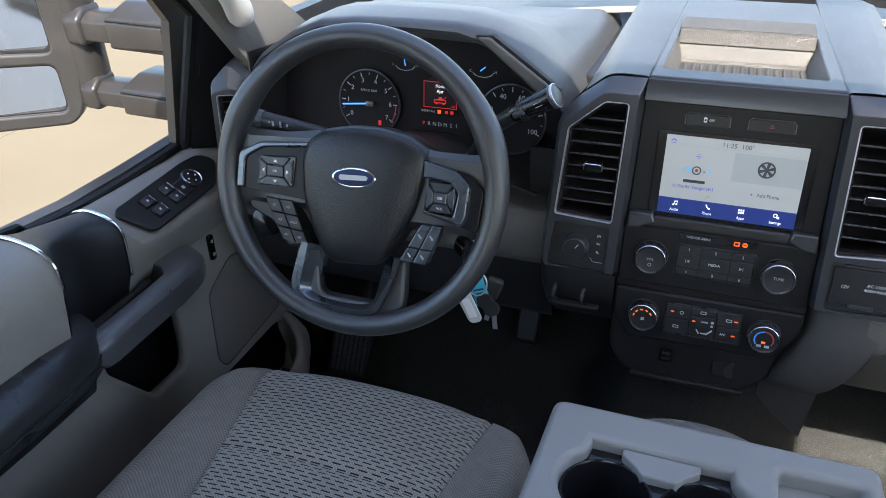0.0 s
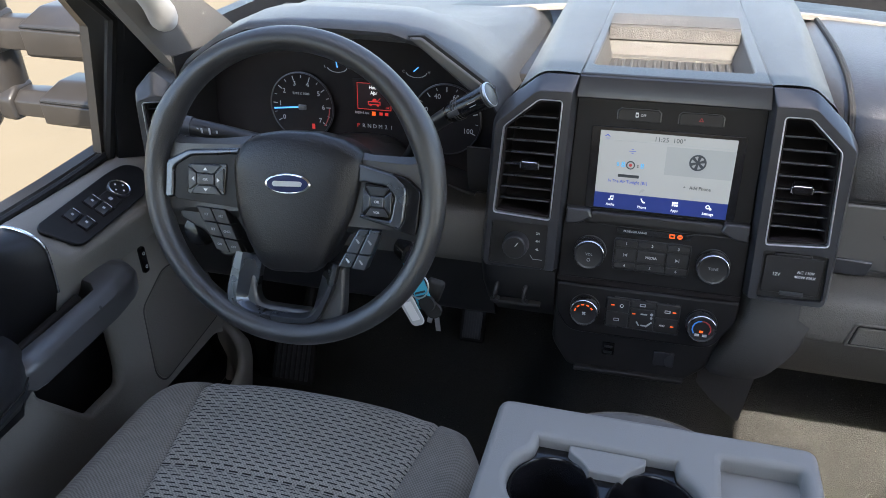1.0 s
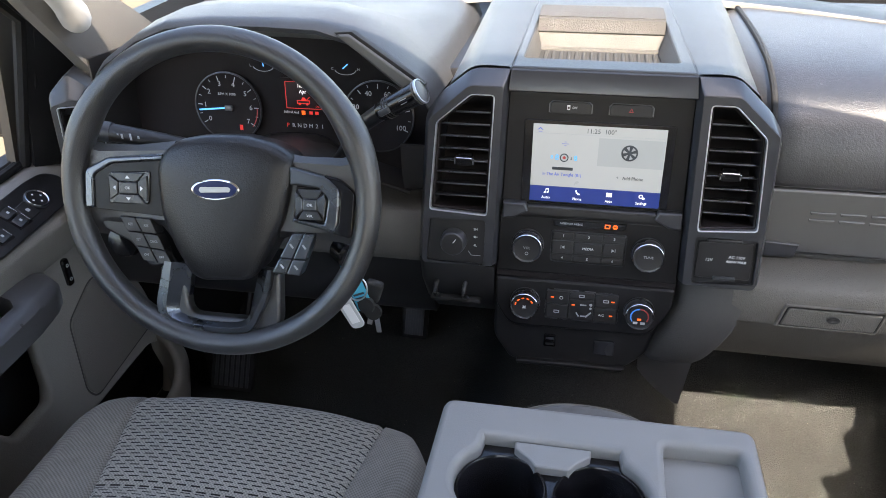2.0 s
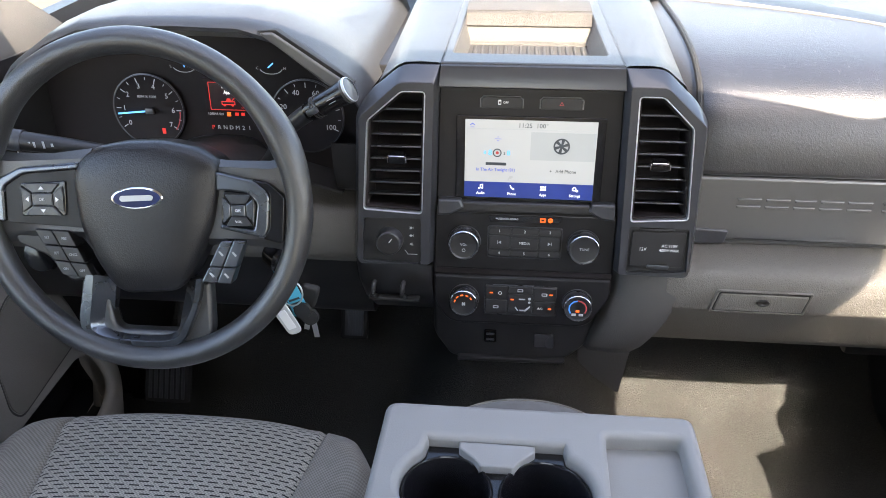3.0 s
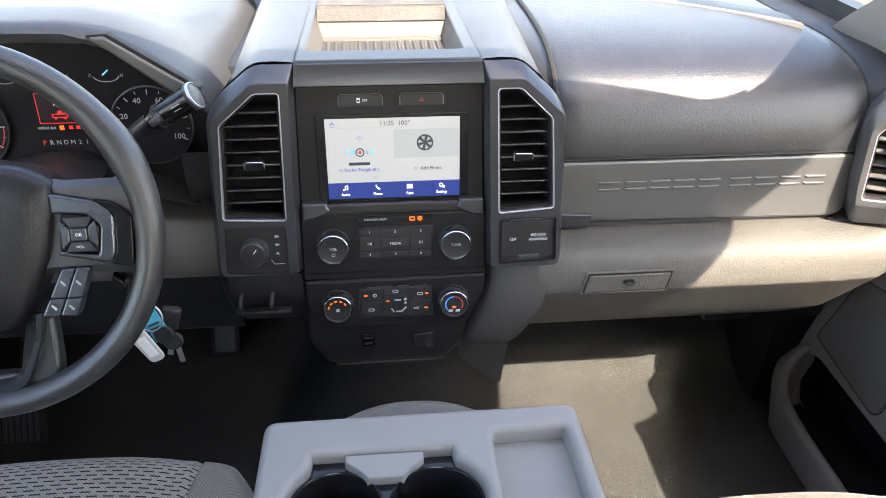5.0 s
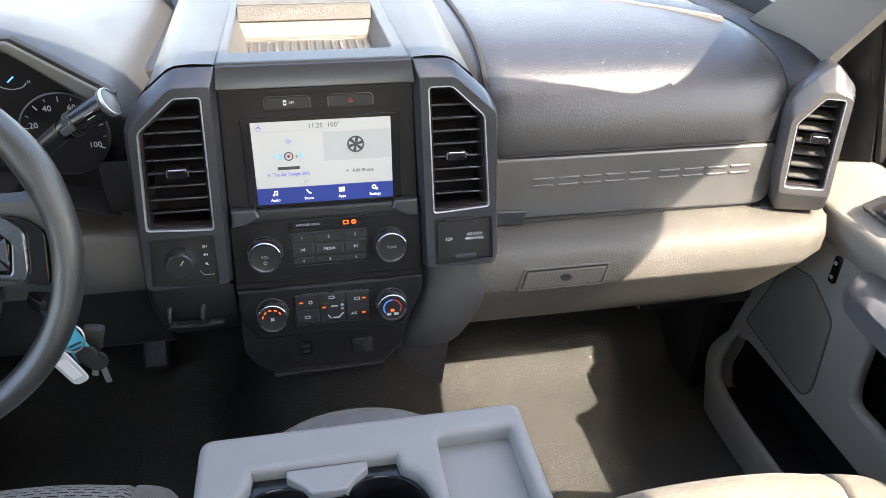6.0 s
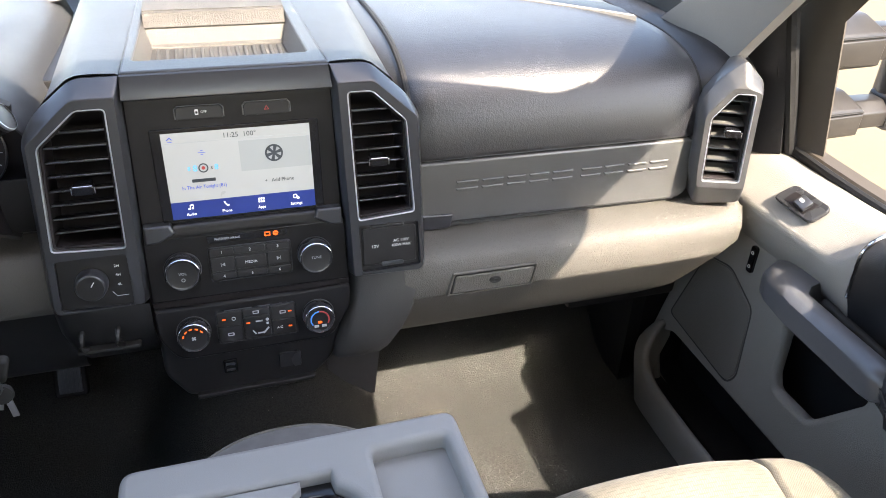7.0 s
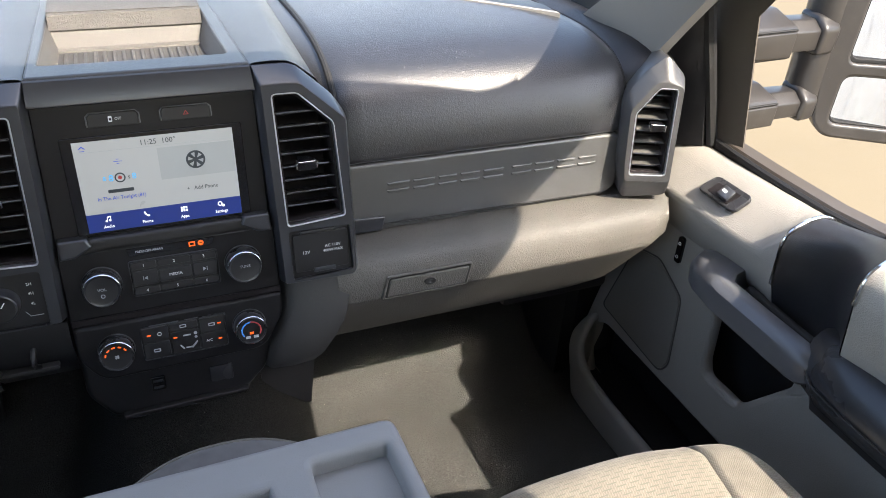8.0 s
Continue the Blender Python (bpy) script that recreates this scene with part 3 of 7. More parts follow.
part("menu_bar", plate(ST, [rect(SX0, SZ0, SX1, V(0.6555))], 0.0013, 0.0016, 0.00005), "lcd_bar", scr, "blue menu bar", smooth=0)


def ink(name, body, size, x, z, mt="ink", h=0.0017, squeeze=1.0):
    part(name, words(ST, body, size, x, V(z), h, squeeze=squeeze), mt, scr, smooth=0)


ink("clock_text", "11:25", 0.0085, -0.010, 0.7325)
ink("temperature_text", "100°", 0.0085, 0.012, 0.7325)
ink("title_text", "In The Air Tonight (81)", 0.0062, -0.047, 0.6725, "ink_blue", squeeze=0.88)
ink("add_phone_text", "Add Phone", 0.0066, 0.046, 0.6725, squeeze=0.92)
ink("plus_text", "+", 0.006, 0.026, 0.6725)
for x, w in ((-0.0665, "Audio"), (-0.0245, "Phone"), (0.0175, "Apps"), (0.060, "Settings")):
    ink("menu_text", w, 0.0052, x, 0.6395, "lit_white", 0.0018, 0.9)
part("artist_bar", plate(ST, [rect(-0.0605, V(0.6785), -0.033, V(0.6825), 0.001)], 0.0013, 0.0016, 0.0001), "ink", scr, smooth=0)
for i, (x, mt, s) in enumerate(((-0.062, "cyan", 0.007), (-0.055, "cyan", 0.011), (-0.036, "ink", 0.0075), (-0.0305, "cyan", 0.010))):
    part("station_text", words(ST, "8" if i != 2 else "s", s, x, V(0.6955), 0.0017), mt, scr, smooth=0)
part("station_disc", plate(ST, [circle(-0.0455, V(0.6955), 0.0058), circle(-0.0455, V(0.6955), 0.0043)], 0.0013, 0.0017, 0.0001), "ink", scr, smooth=0)
part("station_note", plate(ST, [circle(-0.0455, V(0.6955), 0.0022, 12)], 0.0013, 0.0017, 0.0001), "red_print", scr, smooth=0)
part("signal_mark", join(plate(ST, [rect(-0.0495, V(0.7140), -0.0405, V(0.7146))], 0.0013, 0.0016, 0.0001), plate(ST, [rect(-0.0465, V(0.7165), -0.0435, V(0.7171))], 0.0013, 0.0016, 0.0001), plate(ST, [rect(-0.0465, V(0.7115), -0.0435, V(0.7121))], 0.0013, 0.0016, 0.0001)), "ink_blue", scr, smooth=0)
part("line_mark", plate(ST, [rect(SX0 + 0.003, V(0.7272), SX1 - 0.003, V(0.7276))], 0.0013, 0.00155, 0.0001), "lcd2", scr, smooth=0)
wheel_icon = [plate(ST, [circle(0.0385, V(0.7065), 0.0108), circle(0.0385, V(0.7065), 0.0086)], 0.0015, 0.0019, 0.0002), plate(ST, [circle(0.0385, V(0.7065), 0.0030)], 0.0015, 0.0019, 0.0002)]
for k in range(6):
    a = k * math.pi / 3 + 0.3
    c, s = math.cos(a), math.sin(a)
    wheel_icon.append(plate(ST, [[(0.0385 + c * r - s * w, V(0.7065) + s * r + c * w) for r, w in ((0.002, 0.0013), (0.009, 0.0022), (0.009, -0.0022), (0.002, -0.0013))]], 0.0015, 0.0019, 0.0002))
part("wheel_icon", join(*wheel_icon), "ink", scr, "dark wheel-shaped icon", smooth=0)
part("home_icon", join(plate(ST, [[(-0.083, V(0.7315)), (-0.079, V(0.735)), (-0.075, V(0.7315)), (-0.0765, V(0.7315)), (-0.079, V(0.7335)), (-0.0815, V(0.7315))]], 0.0013, 0.0017, 0.0001), plate(ST, [rect(-0.0815, V(0.729), -0.0765, V(0.7296))], 0.0013, 0.0017, 0.0001)), "ink_blue", scr, smooth=0)
for k, x in enumerate((-0.0665, -0.0245, 0.0175, 0.060)):
    z = V(0.6485)
    if k == 0:
        shape = [plate(ST, [circle(x - 0.0017, z - 0.0022, 0.0013, 12)], 0.0016, 0.002, 0.0001), plate(ST, [circle(x + 0.0022, z - 0.0016, 0.0013, 12)], 0.0016, 0.002, 0.0001), plate(ST, [[(x - 0.0008, z - 0.002), (x - 0.0008, z + 0.003), (x + 0.0034, z + 0.0036), (x + 0.0034, z - 0.0015), (x + 0.0027, z - 0.0015), (x + 0.0027, z + 0.0022), (x - 0.0001, z + 0.0018), (x - 0.0001, z - 0.002)]], 0.0016, 0.002, 0.0001)]
    elif k == 1:
        shape = [plate(ST, [[(x - 0.003, z + 0.003), (x - 0.0012, z + 0.0034), (x - 0.0008, z + 0.0014), (x + 0.0012, z - 0.001), (x + 0.0032, z - 0.0012), (x + 0.0032, z - 0.003), (x + 0.0012, z - 0.0032), (x - 0.0018, z - 0.0002)]], 0.0016, 0.002, 0.0001)]
    elif k == 2:
        shape = [plate(ST, [rect(x + dx - 0.001, z + dz - 0.0013, x + dx + 0.001, z + dz + 0.0013)], 0.0016, 0.002, 0.0001) for dx in (-0.0027, 0, 0.0027) for dz in (-0.0017, 0.0017)]
    else:
        shape = [plate(ST, [circle(x - 0.001, z + 0.0005, 0.0028, 16), circle(x - 0.001, z + 0.0005, 0.0017, 16)], 0.0016, 0.002, 0.0001), plate(ST, [circle(x + 0.0025, z - 0.002, 0.0017, 12)], 0.0016, 0.002, 0.0001)]
    part("menu_icon", join(*shape), "lit_white", scr, smooth=0)


# ---- switches on the stack ----
def switch(name, x0, x1, z0, z1, label, h=0.002, r=0.002, mt="black", edge=True):
    t = thing(name, ST @ Vector(((x0 + x1) / 2, V((z0 + z1) / 2), 0)), label, "switch")
    if edge:
        part("rim", tube([ST @ Vector((x, V(z), h - 0.0008)) for x, z in ((x0, z0 + 0.001), (x0, z1 - 0.0035), (x0 + 0.0035, z1), (x1 - 0.0035, z1), (x1, z1 - 0.0035), (x1, z0 + 0.001))], 0.0008, 8, up=(0, -1, 0)), "silver", t, "thin bright edge")
    part("cap", plate(ST, [rounded([(x0 + 0.001, V(z0)), (x1 - 0.001, V(z0)), (x1 - 0.001, V(z1) - 0.004), (x1 - 0.004, V(z1) - 0.001), (x0 + 0.004, V(z1) - 0.001), (x0 + 0.001, V(z1) - 0.004)], 0.0012)], -0.002, h, 0.0008), mt, t)
    return t


tc = switch("traction_button", -0.069, -0.0145, 0.754, 0.770, "black traction control button above the screen")
part("icon", plate(ST, [rect(-0.0465, V(0.7590), -0.0425, V(0.7655), 0.001), rect(-0.0457, V(0.7605), -0.0433, V(0.7632), 0.0005)], 0.002, 0.0023, 0.0001), "white", tc, smooth=0)
part("text", words(ST, "OFF", 0.0044, -0.0365, V(0.762), 0.0021, squeeze=0.9), "white", tc, smooth=0)
hz = switch("hazard_button", 0.0075, 0.0625, 0.754, 0.770, "black hazard button with red triangle above the screen")
tri = [(0.035 + 0.0036 * math.cos(a), V(0.7613) + 0.0036 * math.sin(a)) for a in (math.pi / 2, math.pi * 7 / 6, math.pi * 11 / 6)]
tri2 = [(0.035 + 0.0020 * math.cos(a), V(0.7613) + 0.0020 * math.sin(a)) for a in (math.pi / 2, math.pi * 7 / 6, math.pi * 11 / 6)]
part("triangle", plate(ST, [tri, tri2], 0.002, 0.0023, 0.0001), "red_print", hz, smooth=0)
ab = thing("airbag_lamp", (-0.005, 0.983, 0.605), "dark indicator strip with two lit orange airbag symbols", "indicator")
part("strip", plate(ST, [rounded(face((-0.054, 0.6095), (0.046, 0.6095), (0.044, 0.6015), (0.040, 0.600), (-0.052, 0.600)), 0.001)], 0.003, 0.0052, 0.0005), "gloss", ab)
part("text", words(ST, "PASSENGER AIRBAG", 0.0042, -0.029, V(0.6047), 0.0053, squeeze=0.82), "print", ab, smooth=0)
part("lamp", plate(ST, [rect(0.016, V(0.6015), 0.0235, V(0.6075), 0.001), rect(0.0175, V(0.603), 0.022, V(0.606))], 0.0052, 0.0056, 0.0001), "orange", ab, smooth=0)
part("lamp", plate(ST, [circle(0.030, V(0.6045), 0.0034, 16), rect(0.0278, V(0.604), 0.0322, V(0.605))], 0.0052, 0.0056, 0.0001), "orange", ab, smooth=0)


def knob(name, x, z, r, label, cap="", h=0.022):
    t = thing(name, ST @ Vector((x, V(z), 0.004)), label, "knob", "stack knobs")
    m = ST @ Matrix.Translation((x, V(z), 0.004))
    part("base", lathe([(r * 1.02, 0), (r * 1.02, 0.004), (r * 0.97, 0.006)], m), "black", t)
    part("ring", lathe([(r * 0.97, 0.005), (r, 0.006), (r, h - 0.004), (r * 0.98, h - 0.002), (r * 0.90, h), (r * 0.80, h - 0.0005), (r * 0.78, h - 0.003)], m, 48, False), "knobskin", t, "satin black knob skirt")
    part("chrome_band", lathe([(r * 0.985, h - 0.0026), (r * 0.992, h - 0.0016), (r * 0.965, h - 0.0003), (r * 0.935, h + 0.0002), (r * 0.915, h - 0.0006)], m, 48, False), "chrome", t, "thin chrome band")
    part("base_ring", lathe([(r * 1.03, 0.002), (r * 1.05, 0.003), (r * 1.03, 0.0045)], m, 48, False), "silver", t, "thin bright ring at the base")
    part("cap", lathe([(r * 0.84, h - 0.004), (r * 0.84, h - 0.0012), (r * 0.80, h - 0.0004), (r * 0.4, h - 0.0012), (0.0005, h - 0.0014)], m, 40), "black", t)
    if cap:
        part("text", words(m, cap, 0.0050, 0, 0.001, h - 0.0009), "print", t, smooth=0)
    return t, m


vol, m = knob("volume_knob", -0.0865, 0.5715, 0.0215, "round black volume knob with chrome band", "VOL")
part("power_icon", plate(m, [circle(0, -0.007, 0.0024, 16), circle(0, -0.007, 0.0018, 16)], 0.0212, 0.0217, 0.0001), "print", vol, smooth=0)
knob("tuning_knob", 0.0765, 0.5715, 0.0215, "round black tuning knob with chrome band", "TUNE")
fan, m = knob("fan_knob", -0.0855, 0.4835, 0.0205, "round black fan knob with orange lit dots", "")
for k in range(5):
    a = radians(165 - 32 * k)
    part("lit_dot", box((0.0038, 0.0017, 0.0008), m @ pose(0.0128 * math.cos(a), 0.0128 * math.sin(a), 0.0216, 0, 0, math.degrees(a) + 90), 0.0002, 1), "orange", fan, smooth=0)
part("fan_icon", join(*[box((0.0055, 0.0018, 0.0006), m @ pose(0, -0.001, 0.0212, 0, 0, 45 + 90 * k), 0) for k in range(2)]), "print", fan, smooth=0)
tmp, m = knob("temperature_knob", 0.0745, 0.4835, 0.0205, "round black temperature knob with blue and red arc", "")
for k in range(10):
    a = radians(205 - 25 * k)
    part("arc_piece", box((0.0052, 0.0017, 0.0006), m @ pose(0.0118 * math.cos(a), 0.0118 * math.sin(a), 0.0215, 0, 0, math.degrees(a) + 90), 0), "cool" if k < 5 else "red_print", tmp, smooth=0)
part("lit_mark", box((0.005, 0.003, 0.0006), m @ pose(0, -0.004, 0.0214), 0), "orange", tmp, smooth=0)
for dx in (-0.005, 0.005):
    part("mark_bar", box((0.006, 0.0035, 0.0006), m @ pose(dx, -0.0095, 0.0214), 0), "print", tmp, smooth=0)

# radio keys
radio = thing("radio_keypad", (-0.004, 0.98, 0.57), "black radio keypad with preset, seek and media buttons", "keypad")
part("panel", plate(ST, [rect(-0.054, V(0.549), 0.0465, V(0.593), 0.004)], 0.002, 0.0055, 0.001), "black", radio)
part("rim", plate(ST, [rect(-0.0552, V(0.5478), 0.0477, V(0.5942), 0.005), rect(-0.0542, V(0.5488), 0.0467, V(0.5932), 0.004)], 0.002, 0.0062, 0.0003), "charcoal", radio, "thin paler rim")
for r, z in enumerate((0.5875, 0.571, 0.555)):
    for c in range(3):
        x0, x1 = ((-0.0525, -0.024), (-0.0225, 0.015), (0.0165, 0.045))[c]
        h = (0.0050, 0.0098, 0.0048)[r]
        if r == 1 and c == 1:
            h = 0.0085
        k = part("key", plate(ST, [rect(x0, V(z) - h + 0.0005, x1, V(z) + h - 0.0005, 0.002)], 0.004, 0.0072 if not (r == 1 and c == 1) else 0.0085, 0.0008), "black", radio)
        txt = (("1", "2", "3"), ("", "MEDIA", ""), ("4", "5", "6"))[r][c]
        if txt:
            part("text", words(ST, txt, 0.0055 if len(txt) == 1 else 0.0052, (x0 + x1) / 2, V(z), 0.0073 if txt != "MEDIA" else 0.0086), "white", k, smooth=0)
        else:
            s, xm = (1 if c == 2 else -1), (x0 + x1) / 2
            part("seek_icon", plate(ST, [[(xm - s * 0.0025, V(z) - 0.0025), (xm + s * 0.0015, V(z)), (xm - s * 0.0025, V(z) + 0.0025)], rect(xm + s * 0.002, V(z) - 0.0025, xm + s * 0.0027, V(z) + 0.0025)], 0.0072, 0.0076, 0.0001), "print", k, smooth=0)

# climate keys
clim = thing("climate_keypad", (-0.005, 0.96, 0.483), "black climate keypad with white symbols and orange lamps", "keypad")
part("panel", plate(ST, [rect(-0.056, V(0.4605), 0.0455, V(0.5055), 0.003)], 0.004, 0.0075, 0.001), "black", clim)
part("rim", plate(ST, [rect(-0.0571, V(0.4594), 0.0466, V(0.5066), 0.004), rect(-0.0562, V(0.4603), 0.0457, V(0.5057), 0.003)], 0.004, 0.0080, 0.0003), "knobskin", clim, "thin rim")
for c, (x0, x1) in enumerate(((-0.055, -0.024), (-0.0225, 0.0115), (0.013, 0.0445))):
    for r, (z0, z1) in enumerate(((0.4845, 0.5045), (0.4615, 0.4835)) if c != 1 else ((0.4945, 0.5045), (0.4615, 0.4935))):
        k = part("key", plate(ST, [rect(x0, V(z0), x1, V(z1), 0.002)], 0.006, 0.0092, 0.0008), "black", clim)
        xm, zm = (x0 + x1) / 2, V((z0 + z1) / 2)
        if (c, r) in ((0, 0), (2, 0), (2, 1), (1, 1)):
            lx = {(0, 0): x0 + 0.008, (2, 0): x1 - 0.007, (2, 1): x1 - 0.008, (1, 1): x0 + 0.0055}[(c, r)]
            part("lamp", plate(ST, [rect(lx - 0.0023, zm - 0.0008, lx + 0.0023, zm + 0.001)] if (c, r) != (1, 1) else [rect(lx - 0.0023, V(0.4842), lx + 0.0023, V(0.4860))], 0.0092, 0.0096, 0.0001), "orange", k, smooth=0)
        if (c, r) == (2, 1):
            part("text", words(ST, "A/C", 0.0048, x0 + 0.010, zm, 0.0093), "white", k, smooth=0)
        elif (c, r) == (0, 0):
            part("power_icon", plate(ST, [circle(xm + 0.005, zm, 0.0026, 14), circle(xm + 0.005, zm, 0.0019, 14)], 0.0092, 0.0096, 0.0001), "white", k, smooth=0)
        elif (c, r) == (1, 1):
            part("figure_mark", join(*[plate(ST, [o], 0.0092, 0.0096, 0.0001) for o in (rect(-0.0075, V(0.485), 0.0015, V(0.487)), rect(-0.006, V(0.4675), 0.003, V(0.4695)), [(0.0, V(0.468)), (0.008, V(0.476)), (0.0095, V(0.4745)), (0.002, V(0.4665))], circle(0.0075, V(0.4815), 0.0018, 12), circle(0.0075, V(0.487), 0.0022, 12), [(-0.013, V(0.473)), (-0.009, V(0.467)), (-0.0075, V(0.468)), (-0.0115, V(0.474))])]), "print", k, smooth=0)
        else:
            part("icon", plate(ST, [rect(xm - 0.0045, zm - 0.0022, xm + 0.0035, zm + 0.0022, 0.001), rect(xm - 0.0035, zm - 0.0012, xm + 0.002, zm + 0.0012, 0.0005)], 0.0092, 0.0096, 0.0001), "print", k, smooth=0)

# four wheel drive dial panel and the socket panel in the pods
d4 = thing("drive_mode_panel", ST @ Vector((-0.186, V(0.571), 0)), "black panel with rotary four wheel drive dial", "dial panel")
part("panel", plate(ST, [PANEL_L], -0.02, 0.0125, 0.001), "black", d4)
m = ST @ Matrix.Translation((-0.190, V(0.571), 0.0125))
dial = part("dial", lathe([(0.0185, 0), (0.0185, 0.006), (0.0175, 0.015), (0.0165, 0.017), (0.0150, 0.0175), (0.014, 0.0165)], m, caps=False), "charcoal", d4, "ridged charcoal dial")
part("dial_face", lathe([(0.0150, 0.014), (0.0148, 0.0178), (0.0005, 0.0178)], m), "black", dial)
part("pointer", box((0.0012, 0.007, 0.0006), m @ pose(0.003, 0.005, 0.0181, 0, 0, -35), 0), "white", dial, smooth=0)
for z, w in ((0.589, "2H"), (0.5775, "4H"), (0.565, "4L")):
    part("text", words(ST, w, 0.0048, -0.160, V(z), 0.0126), "white", d4, smooth=0)
part("leader_line", join(plate(ST, [rect(-0.166, V(0.5495), -0.152, V(0.5503))], 0.0122, 0.0128, 0.0001), plate(ST, [[(-0.166, V(0.5503)), (-0.170, V(0.556)), (-0.1693, V(0.5562)), (-0.1653, V(0.5503))]], 0.0122, 0.0128, 0.0001)), "print", d4, smooth=0)
so = thing("power_socket_panel", ST @ Vector((0.175, V(0.571), 0)), "black power socket panel with flap lid and white lettering", "socket panel")
part("panel", plate(ST, [PANEL_R], -0.02, 0.0125, 0.001), "black", so)
part("lid", plate(ST, [rect(0.139, V(0.547), 0.2105, V(0.5985), 0.004)], 0.0125, 0.0155, 0.0012), "black", so, "black hinged lid")
part("hinge", box((0.045, 0.005, 0.005), ST @ Matrix.Translation((0.172, V(0.6005), 0.0135)), 0.002), "black", so)
part("pull_lip", plate(ST, [rect(0.163, V(0.5455), 0.192, V(0.5505), 0.0015)], 0.0145, 0.0185, 0.001), "button", so, "grey finger lip")
part("text", words(ST, "12V", 0.0062, 0.155, V(0.573), 0.0157), "white", so, smooth=0)
part("text", words(ST, "AC 110V", 0.0058, 0.190, V(0.5785), 0.0157, squeeze=0.95), "white", so, smooth=0)
part("text", words(ST, "400W MAX", 0.0055, 0.190, V(0.572), 0.0157, squeeze=0.95), "white", so, smooth=0)

# ---- dashboard ----
dash = thing("dashboard", (0, 1.2, 0.45), "dark grained dashboard with paler grey lower half and satin trim", "dashboard")


def skin(name, profiles, mt, label="", n=5, parent=dash, smooth=50):
    """A skin through cross sections: rows of (x, [(y, z), ...])."""
    rows = []
    for x, prof in profiles:
        rows.append([(x, p.x, p.y) for p in curve_pts([Vector((*q, 0)) for q in prof], n)])
    return part(name, loft(rows), mt, parent, label, smooth)


def pad_profile(k, back=1.52):
    return [(1.075, 0.646), (1.040, 0.652), (1.036, 0.668 + 0.002 * k), (1.043, 0.708), (1.062, 0.745), (1.10, 0.772), (1.17, 0.789), (1.30, 0.795), (back, 0.790)]


def pad_row(x, d):
    """One cross section of the pad at x, drawn in by d; the pad narrows toward the windscreen."""
    row = []
    for q in curve_pts([Vector((y + d * 0.8, z - d * 0.3, 0)) for y, z in pad_profile(0)], 6):
        k = max(0.0, min(1.0, (q.x - 1.06) / 0.20))
        row.append(Vector((x - 0.045 * k * max(0.0, (x - 0.3) / 0.38), q.x, q.y)))
    return row


ROWS = [(0.196, 0.06), (0.222, 0.012), (0.236, 0.001), (0.26, 0), (0.32, 0), (0.42, 0), (0.52, 0), (0.60, 0), (0.650, 0.002), (0.672, 0.008), (0.680, 0.025)]
part("top_pad", loft([pad_row(*r) for r in ROWS]), "pad", dash, "dark leather-grained top pad", 50)
for x, d, r in ((0.224, 0.009, 0.0045), (0.6760, 0.0135, 0.0030)):
    part("pad_seam", tube(pad_row(x, d)[4:], r, 8), "rubber", dash, "dark gap along the pad's edge")
# right and left ends of the dash, outside the pad
for s, x0 in ((1, 0.0), (-1, -0.04)):
    skin("end_cap", [(x0 + s * x, [(1.06, 0.60), (1.045 - d, 0.70), (1.055 - d, 0.755 - e), (1.12, 0.780 - e), (1.25, 0.780 - e), (1.50, 0.772)]) for x, d, e in ((0.672 if s > 0 else 0.70, -0.020 if s > 0 else -0.012, 0.026 if s > 0 else 0.012), (0.70 if s > 0 else 0.715, -0.004, 0.008), (0.74, 0.0, 0.006), (0.775, -0.005, 0.02), (0.80, -0.02, 0.05))], "scoop", "dark dash end", 5)
# pale seam strip and defroster slot toward the windscreen
def back_y(x):
    x = abs(x)
    return 1.53 - 0.27 * x - 0.72 * x ** 3


for s, xs in ((1, [0.19 + 0.435 * i / 16 for i in range(17)]), (-1, [-0.19 - 0.435 * i / 16 for i in range(17)])):
    part("defrost_strip", loft([[(x, back_y(x) - 0.001, 0.788), (x, back_y(x), 0.7965), (x, back_y(x) + 0.010, 0.7972), (x, back_y(x) + 0.012, 0.788)] for x in xs]), "grey", dash, "pale strip along the windscreen")
    part("defrost_grille", loft([[(x, back_y(x) + 0.0115, 0.7962), (x, back_y(x) + 0.05, 0.7975), (x, back_y(x) + 0.14, 0.790)] for x in xs]), "black", dash, "black defroster grille")

# trim panel with raised strips, and the dark band below
TR = axes((0, 1.04, 0), (1, 0, 0), (0, 0, 1), (0, -1, 0))
trim = part("trim_panel", plate(TR, [rounded([(0.232, 0.650), (0.6625, 0.650), (0.672, 0.640), (0.676, 0.560), (0.660, 0.548), (0.232, 0.552)], [0.002, 0.006, 0.01, 0.012, 0.008, 0.002])], -0.03, 0.004, 0.004, 3), "silver", dash, "satin silver trim panel with a row of raised strips")
XL = 0.289
for k, w in enumerate((0.034, 0.034, 0.030, 0.032, 0.034, 0.0, 0.034, 0.034, 0.033, 0.033)):
    if w:
        for z_ in (0.6045, 0.6155):
            strip = [(XL + 0.002, z_), (XL + w - 0.003, z_), (XL + w - 0.001, z_ + 0.0035), (XL, z_ + 0.0035)]
            part("strip_shadow", plate(TR, [rounded([(x_ + (-0.0008 if x_ < XL + w / 2 else 0.0008), y_ + (-0.0008 if y_ == z_ else 0.0005)) for x_, y_ in strip], 0.0008, 2)], 0.002, 0.0044, 0.0002), "charcoal", trim)
            part("raised_strip", plate(TR, [rounded(strip, 0.0008, 2)], 0.002, 0.0062, 0.0010), "silver", trim)
        XL += w + 0.0045
    else:
        XL += 0.008
